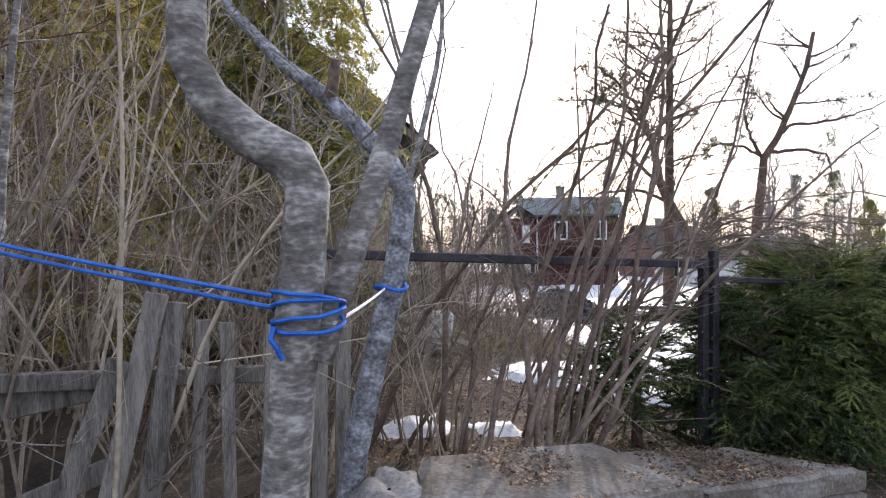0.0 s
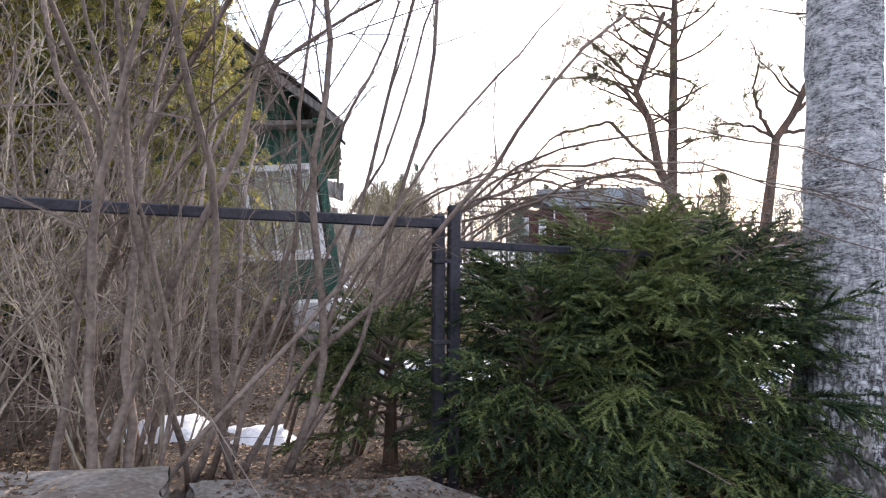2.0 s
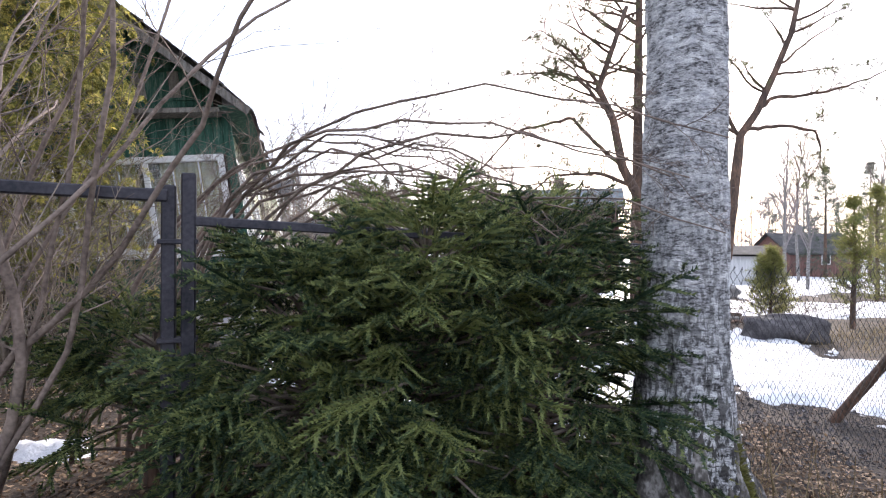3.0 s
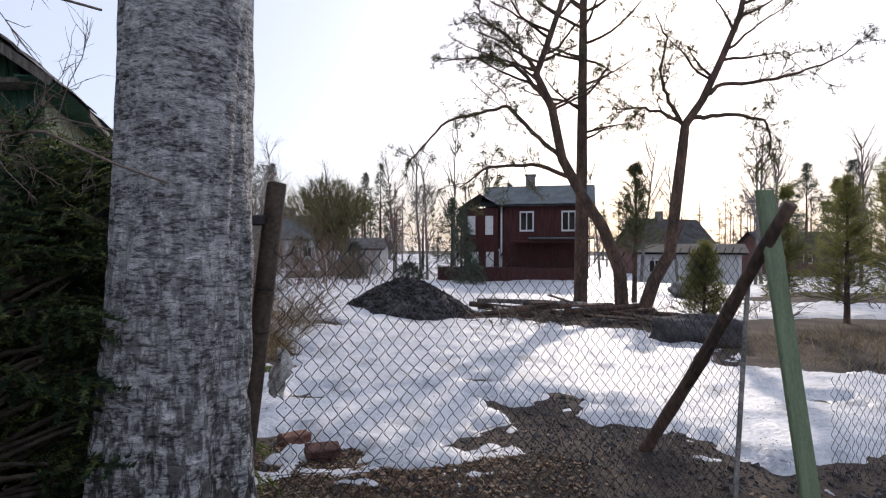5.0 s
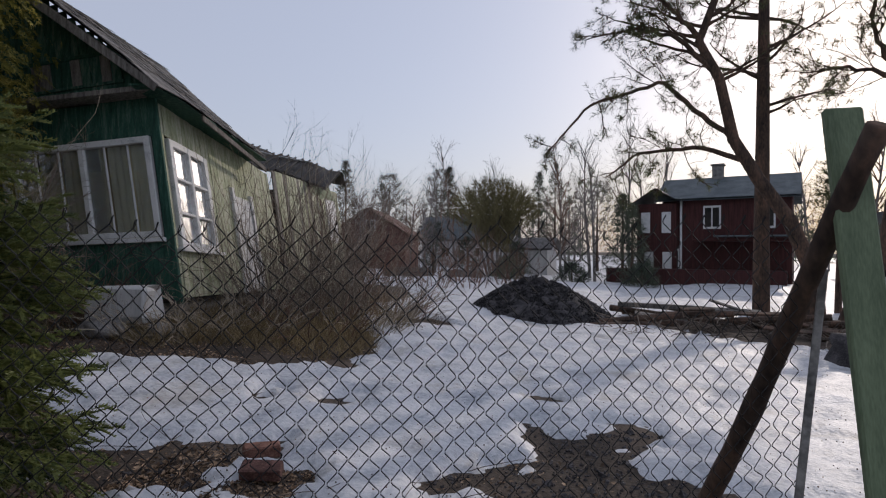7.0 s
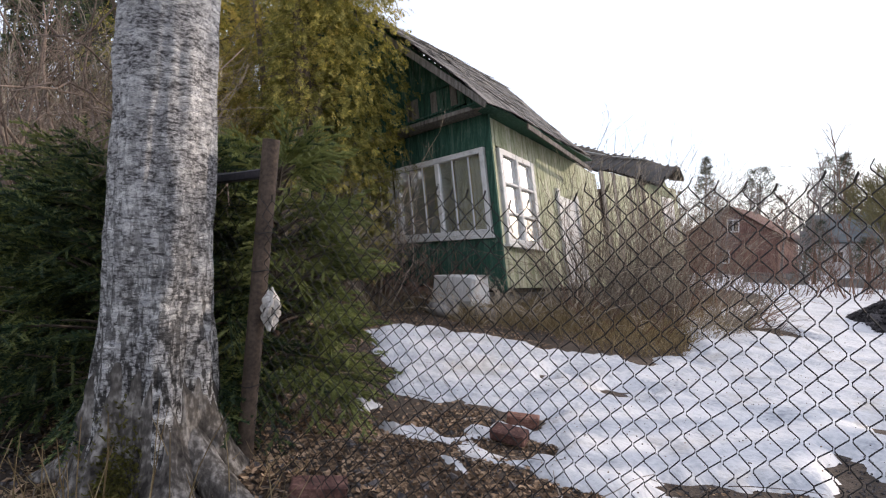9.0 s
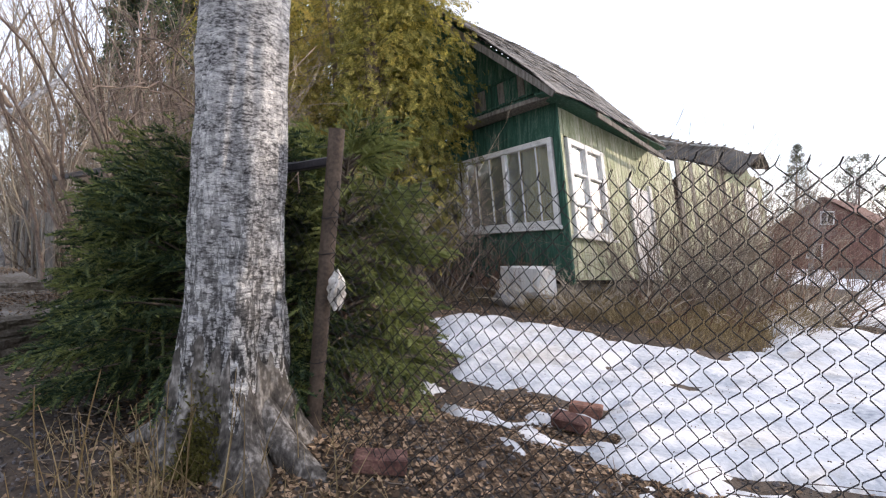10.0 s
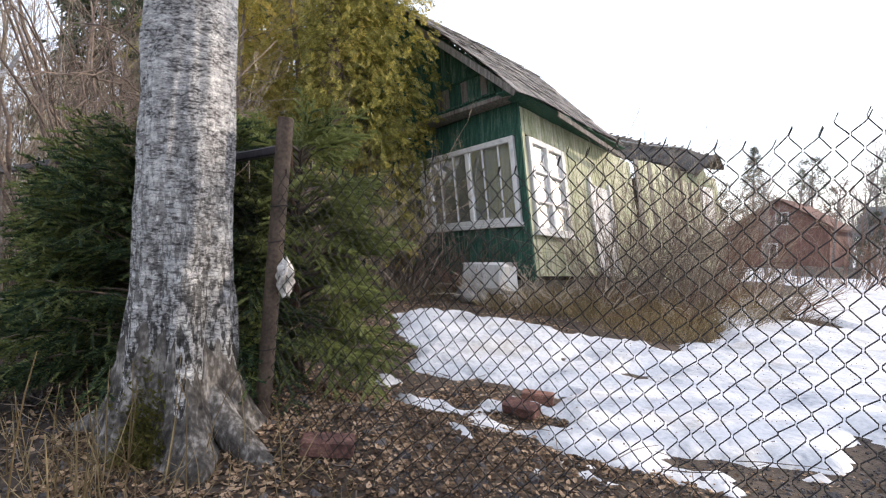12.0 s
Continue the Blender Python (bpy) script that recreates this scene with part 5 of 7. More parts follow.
# ---------------------------------------------------------------- trees at the start of the walk
def grey_tree():
    rng = np.random.default_rng(51)
    x, y = 1.52, 1.46
    g = float(ground_z(x, y))
    t = thing("grey_tree", (x, y, g), "slim grey-barked forked tree tied with blue rope", "tree")
    def P(across, down, depth):
        """A place before the first standpoint: along and below its line of sight, at a depth."""
        a, b = (across - 784) / 982 * depth, (441 - down) / 982 * depth
        return np.array([1.837 - 0.0685 * depth + 0.9975 * a, 0.496 + 0.9975 * depth + 0.0685 * a, 1.789 + 0.004 * depth + b])
    main = [np.array([x - 0.05, y - 0.02, g - 0.05]), P(505, 860, 1.02), P(522, 640, 1.02), P(535, 480, 1.0), P(545, 330, 1.0), P(520, 285, 1.0), P(440, 240, 1.0), P(370, 175, 0.98), P(330, 100, 0.97), P(330, -40, 0.95), P(360, -260, 0.9), P(345, -500, 0.9)]
    b = MB()
    b.tube(main, [0.050, 0.044, 0.042, 0.041, 0.040, 0.043, 0.040, 0.036, 0.034, 0.032, 0.026, 0.016], 14)
    part("trunk", b, M_BARK, t, "smooth grey bark with pale bands", True)
    s2 = [P(560, 640, 1.03), P(590, 540, 1.06), P(625, 440, 1.08), P(665, 320, 1.1), P(690, 240, 1.12), P(720, 130, 1.14), P(765, -20, 1.16), P(800, -220, 1.2)]
    b = MB()
    b.tube(s2, np.linspace(0.032, 0.02, 8), 12)
    part("limb", b, M_BARK, t, "", True)
    b = MB()
    for l, r in ((main[8:], 0.01), (s2[4:], 0.008)):
        twigs(b, np.array(l), r, rng, 8, 0.6, 1, 0.6, 0.1)
    tagged(part("twigwork", b, M_TWIG, t), kind="stuff")
    # rope, several turns and a loose end, then off to the thicket and to the second tree
    rp = thing("rope", tuple(P(535, 530, 1.0) - np.array([0, 0, 0.05])), "bright blue rope wound round a tree, with a white cord", "rope")
    c = (main[2] * 0.4 + main[3] * 0.6)
    for j, dz in enumerate((-0.028, -0.012, 0.006, 0.02)):
        ring = [c + np.array([0.047 * math.cos(a), 0.047 * math.sin(a), dz + 0.012 * math.sin(a + j * 1.3)]) for a in np.linspace(0, 2 * np.pi, 26)]
        ring = [q + (np.array([0.035, 0, 0]) if math.cos(a) > 0.2 else 0) for q, a in zip(ring, np.linspace(0, 2 * np.pi, 26))]
        part("turn", MB().tube(ring, 0.0042, 6), M_BLUE, rp)
    for dz, e in ((0.02, (0.02, 1.80, 1.945)), (0.0, (0.02, 1.83, 1.925))):
        st = c + np.array([-0.05, 0, dz])
        line = [st + (np.array(e) - st) * f - np.array([0, 0, 0.05 * f * (1 - f)]) for f in np.linspace(0, 1, 12)]
        part("strand", MB().tube(line, 0.0045, 6), M_BLUE, rp)
    part("tail", MB().tube([c + np.array([-0.03, -0.045, -0.03]), c + np.array([-0.032, -0.055, -0.05]), c + np.array([-0.02, -0.055, -0.065]), c + np.array([-0.012, -0.05, -0.085])], 0.005, 6), M_BLUE, rp)
    e = np.array([1.46, 2.68, 1.645])
    st = c + np.array([0.06, 0.02, -0.03])
    part("cord", MB().tube([st + (e - st) * f - np.array([0, 0, 0.02 * f * (1 - f)]) for f in np.linspace(0, 1, 8)], 0.004, 6), M_CORD, rp)
    ring = [e + np.array([0.062 * math.cos(a) + 0.02, 0.062 * math.sin(a), 0.01 * math.sin(2 * a)]) for a in np.linspace(0, 2 * np.pi, 20)]
    part("knot", MB().tube(ring, 0.009, 6), M_BLUE, rp)
    # second tree, lichen-grey, leaning
    x2, y2 = 1.25, 2.84
    g2 = float(ground_z(x2, y2))
    t2 = thing("lichen_tree", (x2, y2, g2), "leaning tree with blue-grey lichen bark", "tree")
    l = np.array([(x2, y2, g2 - 0.05), (1.30, 2.83, 0.92), (1.40, 2.77, 1.35), (1.48, 2.73, 1.65), (1.51, 2.76, 1.86), (1.52, 2.80, 2.04), (1.44, 2.84, 2.18), (1.30, 2.88, 2.33), (1.16, 2.92, 2.47), (0.94, 3.0, 2.64), (0.6, 3.2, 2.98), (0.3, 3.3, 3.45)])
    b = MB()
    b.tube(l, [0.064, 0.056, 0.052, 0.05, 0.048, 0.047, 0.043, 0.040, 0.037, 0.032, 0.024, 0.014], 14)
    part("trunk", b, M_LICHEN, t2, "blue-grey lichen bark", True)
    b = MB()
    b.tube([(1.17, 2.91, 2.46), (1.20, 2.86, 2.53), (1.22, 2.82, 2.61)], [0.03, 0.026, 0.022], 10)
    part("stub", b, M_STEM, t2, "dark sawn branch stub")
    b = MB()
    l2 = arc(l[5], (0.3, 0.3, 1), 1.5, 8, rng, 0.25, 0.1)
    limb(b, l2, 0.016, 0.005, 7)
    twigs(b, l2, 0.008, rng, 7, 0.6, 1, 0.6, 0.1)
    twigs(b, l, 0.012, rng, 12, 0.8, 1, 0.6, 0.1, 0.35, 0.5)
    tagged(part("branchwork", b, M_BARK, t2), kind="stuff")
    # saplings at the thicket's edge
    for j, (x3, y3, dx, h, r) in enumerate(((0.06, 1.78, 0.10, 3.6, 0.026), (0.38, 2.15, -0.02, 3.2, 0.014), (-0.1, 2.4, 0.2, 3.4, 0.02), (0.3, 2.7, 0.05, 3.0, 0.013), (0.75, 3.5, 0.1, 3.0, 0.014))):
        s = MB()
        l = arc((x3, y3, float(ground_z(x3, y3)) - 0.04), (dx, 0.03, 1), h, 10, rng, 0.14, 0.2)
        limb(s, l, r, r * 0.35, 9)
        twigs(s, l, r * 0.4, rng, 9, 0.8, 1, 0.6, 0.1, 0.35, 0.2)
        single("sapling", s, M_TWIGP if j % 2 else M_BARK, (x3, y3, float(ground_z(x3, y3))), "thin bare grey sapling at the thicket edge", "sapling", "saplings at the thicket edge", smooth=True)


grey_tree()


# ---------------------------------------------------------------- old picket fence
def picket(x, y, top, wdt, tilt, seed):
    g = float(ground_z(x, y))
    rng = np.random.default_rng(seed)
    h = top - g + 0.1
    m = np.array(Matrix.Translation((x + tilt * h / 2, y, g + h / 2 - 0.08)) @ Euler((0, tilt, 0.5)).to_matrix().to_4x4())
    b = MB().box(None, (wdt, 0.022, h), m=m, bevel=0.004, jitter=0.002, rng=rng)
    single("picket", b, M_GREY_WOOD, (x, y, g), "weathered grey fence picket, broken and leaning", "picket", "old picket fence")


for i, (x, y, top, w, tl) in enumerate(((0.62, 2.6, 1.60, 0.09, 0.2), (0.78, 2.68, 1.55, 0.085, 0.12), (0.97, 2.78, 1.46, 0.06, 0.03), (1.10, 2.86, 1.44, 0.06, -0.02), (1.24, 2.94, 1.42, 0.06, 0.02), (1.40, 3.02, 1.40, 0.07, -0.04),
                                        (1.56, 3.12, 1.88, 0.075, 0.0), (0.42, 2.48, 1.35, 0.08, 0.35), (0.2, 2.38, 1.45, 0.08, -0.2), (0.0, 2.3, 1.4, 0.08, 0.1))):
    picket(x - 0.42, y + 0.14, top, w, tl, i)
single("fence_stringer", slope_box((-0.82, 2.30, 1.28), (1.08, 3.28, 1.18), (0, 0, 1), 0.08, 0.04), M_GREY_WOOD, (-0.4, 2.16, 0.4), "grey wooden stringer of the old picket fence", "fence rail")
single("fence_stringer", slope_box((-0.72, 2.34, 1.05), (0.20, 2.89, 1.20), (0, 0, 1), 0.12, 0.03), M_GREY_WOOD, (-0.3, 2.2, 0.4), "fallen grey board of the old fence", "fence rail")
single("fence_stringer", slope_box((-0.62, 2.44, 0.50), (0.28, 2.89, 0.86), (0, 0, 1), 0.1, 0.03), M_GREY_WOOD, (-0.2, 2.3, 0.4), "fallen grey board of the old fence", "fence rail")


# ---------------------------------------------------------------- tall pines on the snow field
def big_pine(x, y, line, r0, seed, label, branches, dens, name="pine_tree", mat_b=None, limbs=()):
    rng = np.random.default_rng(seed)
    g = float(ground_z(x, y))
    t = thing(name, (x, y, g), label, "pine tree", "tall trees beyond the snow")
    l = np.array(line, float)
    b = MB()
    b.tube(l, np.linspace(r0, r0 * 0.35, len(l)), 14)
    part("trunk", b, mat_b or M_PINEBARK, t, "", True)
    wood, tips = MB(), []
    extra = [(min(f + rng.uniform(-0.05, 0.05), 0.98), a + rng.uniform(-40, 40), ln * rng.uniform(0.5, 0.9), up + rng.uniform(-0.2, 0.3)) for f, a, ln, up in branches]
    for f, ang, ln, up in list(branches) + extra:
        k = f * (len(l) - 1)
        i = min(int(k), len(l) - 2)
        p = l[i] + (l[i + 1] - l[i]) * (k - i)
        a = radians(ang)
        ln = ln * 1.3
        c = arc(p, (math.cos(a), math.sin(a) * 0.5, up * 0.8), ln, 10, rng, 0.36, 0.3 if up > 0.2 else -0.15)
        limb(wood, c, r0 * 0.24, r0 * 0.05, 6)
        twigs(wood, c, r0 * 0.11, rng, 9, ln * 0.42, 2, 0.65, 0.1, 0.5, 0.22, tips)
    for pts in limbs:
        p = np.array(pts, float)
        f = np.linspace(0, len(p) - 1, len(p) * 4)
        c = np.column_stack([np.interp(f, np.arange(len(p)), p[:, k]) for k in range(3)])
        c[1:-1] = (c[:-2] + 2 * c[1:-1] + c[2:]) / 4 + rng.normal(0, 0.025, c[1:-1].shape)
        limb(wood, c, r0 * 0.36, r0 * 0.08, 8)
        twigs(wood, c, r0 * 0.14, rng, 17, 1.25, 2, 0.6, 0.05, 0.5, 0.2, tips)
    tagged(part("limbwork", wood, mat_b or M_PINEBARK, t, "crooked bare limbs"), kind="stuff")
    if dens and tips:
        sel = [q for q in tips if rng.random() < dens]
        pos = np.array([q[0] for q in sel])
        ax = np.array([q[1] for q in sel]) + rng.normal(0, 0.02, (len(sel), 3))
        crown = MB()
        up = rng.normal(0, 1, pos.shape)
        crown.stamp(*TUFT[0], pos, ax, up, rng.uniform(0.13, 0.24, len(sel)))
        part("needles", crown, M_PINE, t, "sparse grey-green needle tufts")


big_pine(8.57, 20.97, [(8.57, 20.97, -0.5), (8.58, 20.97, 2), (8.6, 20.97, 5), (8.62, 21.0, 7.5), (8.64, 21.0, 10), (8.66, 21.0, 12.5)], 0.21, 61, "tall straight pine with orange-brown bark",
         [(0.40, 10, 1.4, 0.15), (0.46, 185, 1.7, 0.3), (0.52, 20, 1.8, 0.4), (0.58, 160, 2.2, 0.3), (0.62, -10, 2.2, 0.3), (0.66, 190, 2.2, 0.5), (0.70, 30, 2.2, 0.5), (0.76, 170, 2.2, 0.6), (0.8, 0, 2.2, 0.5), (0.86, 200, 1.7, 0.7), (0.92, 20, 1.7, 0.7)], 0.28)
big_pine(9.64, 20.0, [(9.64, 20.0, -0.5), (9.56, 20.0, 0.8), (9.1, 19.95, 2.0), (8.42, 19.8, 3.05), (7.9, 19.7, 4.0), (7.6, 19.6, 5.45), (7.15, 19.5, 6.4), (7.5, 19.6, 7.4), (8.0, 19.7, 8.9)], 0.2, 62, "crooked forked pine with dark trunk",
         [(0.62, 20, 1.6, 0.5), (0.70, 185, 2.0, 0.4), (0.76, 165, 2.2, 0.5), (0.82, 20, 1.6, 0.5), (0.88, 180, 2.0, 0.6), (0.94, 160, 1.6, 0.7), (0.97, 10, 1.6, 0.7)], 0.22,
         limbs=[[(7.9, 19.7, 4.0), (7.1, 19.5, 4.65), (6.4, 19.4, 5.5), (5.5, 19.2, 5.25), (4.7, 19.0, 5.05), (3.95, 18.85, 4.25), (3.5, 18.8, 3.7)],
                [(8.2, 19.75, 3.45), (7.0, 19.5, 3.85), (5.8, 19.25, 3.75), (5.0, 19.1, 3.15)],
                [(7.6, 19.6, 5.45), (6.7, 19.4, 6.55), (5.75, 19.2, 6.85), (4.55, 19.0, 6.7)],
                [(7.2, 19.5, 6.4), (6.4, 19.3, 7.4), (5.4, 19.1, 8.1)]])
big_pine(10.03, 19.4, [(10.03, 19.4, -0.5), (10.39, 19.5, 0.55), (10.82, 19.55, 1.3), (11.0, 19.6, 2.8), (11.18, 19.65, 4.25), (11.26, 19.7, 4.9), (11.75, 19.8, 5.6), (12.3, 19.9, 6.8), (12.8, 20.0, 8.0), (13.05, 20.05, 9.2)], 0.19, 63, "leaning bare tree with a wide crown",
         [(0.72, 150, 1.7, 0.8), (0.80, 20, 1.9, 0.35), (0.86, 60, 1.7, 0.8), (0.92, 0, 1.9, 0.3), (0.95, 150, 1.7, 0.8)], 0.14, "leaning_tree", M_PINEBARK,
         limbs=[[(11.75, 19.8, 5.6), (12.2, 19.9, 6.05), (13.6, 20.2, 6.2), (14.5, 20.35, 6.4), (15.5, 20.6, 6.8), (16.3, 20.8, 7.4)],
                [(11.45, 19.7, 5.1), (12.3, 19.9, 5.2), (13.5, 20.15, 5.15), (13.7, 20.2, 4.55), (13.65, 20.2, 3.9)],
                [(11.26, 19.7, 4.9), (10.8, 19.6, 5.5), (10.5, 19.5, 6.3), (10.75, 19.55, 7.2), (10.4, 19.5, 8.0)],
                [(11.26, 19.7, 4.9), (10.7, 19.6, 5.2), (10.0, 19.4, 5.35), (9.2, 19.3, 5.3)]])


# young pines, thuja bush and the fir clump
def young_pine(x, y, height, radius, seed, label, material, n=190, name="young_pine", low=0.25, category="pine tree", bare=0.0):
    rng = np.random.default_rng(seed)
    g = float(ground_z(x, y))
    t = thing(name, (x, y, g), label, category)
    b = MB()
    b.tube(arc((x, y, g - 0.05), (0.03, 0, 1), height, 8, rng, 0.06), np.linspace(0.02 + height * 0.016, 0.01, 9), 8)
    part("trunk", b, M_PINEBARK, t)
    w, pos, ax = MB(), [], []
    for i in range(n):
        f = rng.uniform(0, 1)
        z = height * (low + (1 - low) * f)
        a = rng.uniform(0, 6.28)
        L = radius * ((1 - f) ** 0.8 + 0.08) * rng.uniform(0.6, 1.1)
        l = arc((x, y, g + z), (math.cos(a), math.sin(a), 0.35), L, 5, rng, 0.2, 0.3)
        limb(w, l, 0.012, 0.004, 3)
        for j in range(7):
            h = rng.uniform(0.25, 1)
            k2 = min(int(h * 5), 4)
            pos.append(l[k2] + rng.normal(0, 0.05, 3)), ax.append(l[k2 + 1] - l[k2] + rng.normal(0, 0.05, 3))
    tagged(part("branchwork", w, M_TWIG, t), kind="stuff")
    c = MB()
    pos, ax = np.array(pos), np.array(ax)
    c.stamp(*TUFT[1], pos, ax, rng.normal(0, 1, pos.shape), rng.uniform(0.11, 0.21, len(pos)))
    part("needles", c, material, t)


young_pine(11.9, 15.3, 2.8, 0.7, 71, "slender young pine with yellowish needles", M_YPINE, 75, low=0.2)
young_pine(13.9, 16.9, 3.2, 1.2, 72, "young pine with yellow-green needles", M_YPINE, 150, low=0.12)
young_pine(15.2, 17.5, 3.8, 1.5, 73, "bushy young pine with olive needles", M_YPINE, 150, low=0.1)
young_pine(10.7, 16.4, 1.7, 0.8, 74, "small bright green bushy fir before the boulder", M_YPINE, 150, "fir_bush", 0.05, "fir bush")
young_pine(10.3, 21.6, 4.4, 1.35, 75, "dark olive pine behind the tall trunks", M_PINE, 160, low=0.35)
young_pine(17.5, 24, 4.2, 1.4, 76, "young pine with yellow-green needles", M_YPINE, 130)
rock("boulder", (9.5, 13.0), (1.3, 0.85, 0.62), M_GRAVEL, "dark grey boulder at the edge of the snow", "boulder", 12, 0.22, 0.22)
rock("boulder", (13.4, 27.0), (1.3, 1.0, 0.6), M_STONE, "grey boulder on the snow", "boulder", 13)


# ---------------------------------------------------------------- gravel heap, lumber
def heap(x, y, rx, ry, h, label):
    rng = np.random.default_rng(81)
    g = float(ground_z(x, y))
    t = thing("gravel_heap", (x, y, g), label, "gravel heap")
    a, r = np.meshgrid(np.linspace(0, 2 * np.pi, 80), np.linspace(0, 1.05, 40))
    z = h * (1 - r ** 1.4) * (1 + 0.1 * np.sin(2 * a + 1)) + 0.05 * NA(r * 9 * np.cos(a), r * 9 * np.sin(a)) + 0.04 * NB(r * 20 * np.cos(a), r * 20 * np.sin(a))
    part("mound", MB().grid(np.stack([x + rx * r * np.cos(a), y + ry * r * np.sin(a), g - 0.05 + z], -1)), M_GRAVEL, t, "", True)
    n = 2600
    aa, rr = rng.uniform(0, 6.28, n), np.sqrt(rng.uniform(0, 1.05, n))
    zz = h * (1 - rr ** 1.4) * (1 + 0.1 * np.sin(2 * aa + 1))
    tv = np.array([[1, 0, 0], [-1, 0, 0], [0, 1, 0], [0, -1, 0], [0, 0, 0.8], [0, 0, -0.8]], float)
    tt = np.array([[0, 2, 4], [2, 1, 4], [1, 3, 4], [3, 0, 4], [2, 0, 5], [1, 2, 5], [3, 1, 5], [0, 3, 5]])
    st = MB()
    st.stamp(tv, tt, np.stack([x + rx * rr * np.cos(aa), y + ry * rr * np.sin(aa), g - 0.04 + zz], 1), rng.normal(0, 1, (n, 3)), rng.normal(0, 1, (n, 3)), rng.uniform(0.015, 0.06, n))
    tagged(part("gravel", st, M_GRAVEL, t), kind="stuff")


heap(4.0, 16.4, 1.75, 1.45, 0.84, "big heap of dark grey gravel on the snow")
rng = np.random.default_rng(82)
for i in range(26):
    x, y = rng.uniform(5.7, 9.6), rng.uniform(15.6, 18.2)
    g = float(ground_z(x, y))
    a = rng.normal(0.0, 0.5)
    L = rng.uniform(0.8, 2.6)
    z = g + 0.06 + rng.uniform(0, 0.42) * math.exp(-((x - 7.4) / 1.6) ** 2)
    d = np.array([math.cos(a), math.sin(a) * 0.4, rng.normal(0, 0.08)]) * L / 2
    p = np.array([x, y, z])
    if i % 3:
        single("plank", slope_box(p - d, p + d, (0, 1, 0.2), rng.uniform(0.1, 0.2), 0.035), M_GREY_WOOD if i % 2 else M_PINEBARK, (x, y, g), "dark weathered plank in the scrap pile", "plank", "scrap wood pile")
    else:
        b = MB()
        b.tube([p - d, p, p + d], [0.07, 0.065, 0.06], 8)
        single("log", b, M_PINEBARK, (x, y, g), "dark bark-covered log in the scrap pile", "log", "scrap wood pile")
for i in range(7):
    x, y = rng.uniform(6.3, 10.2), rng.uniform(15.2, 17.2)
    single_brush = shrub("cut_brush", x, y, 24, 0.9, 1.6, 300 + i, M_TWIG, "heap of dark cut branches in the scrap pile", r0=0.016, tw=4, lev=1, lift=-0.6, group="cut branches", base_r=0.5)
    tagged(single_brush, kind="stuff")
single("crate", MB().box((6.5, 17.0, float(ground_z(6.5, 17.0)) + 0.38), (1.7, 0.12, 0.10), rz=-0.1, bevel=0.01), M_GREY_WOOD, (6.5, 17.0, float(ground_z(6.5, 17.0)) + 0.3), "pale plank on the scrap pile", "plank", "scrap wood pile")
for i in range(9):
    x, y = rng.uniform(11.5, 18), rng.uniform(17.5, 22)
    single_brush = shrub("cut_brush", x, y, 20, 0.7, 1.5, 320 + i, M_TWIG, "low dark brush beyond the clearing", r0=0.014, tw=4, lev=1, lift=-0.5, group="cut branches", base_r=0.7)
    tagged(single_brush, kind="stuff")
p = np.array([11.8, 10.3, float(ground_z(11.8, 10.3)) + 0.08])
single("plank", slope_box(p - np.array([0.5, -0.2, 0]), p + np.array([0.5, -0.2, 0.03]), (0, 1, 0), 0.14, 0.06), M_GREY_WOOD, tuple(p - np.array([0, 0, 0.06])), "short grey plank lying in the snow", "plank")


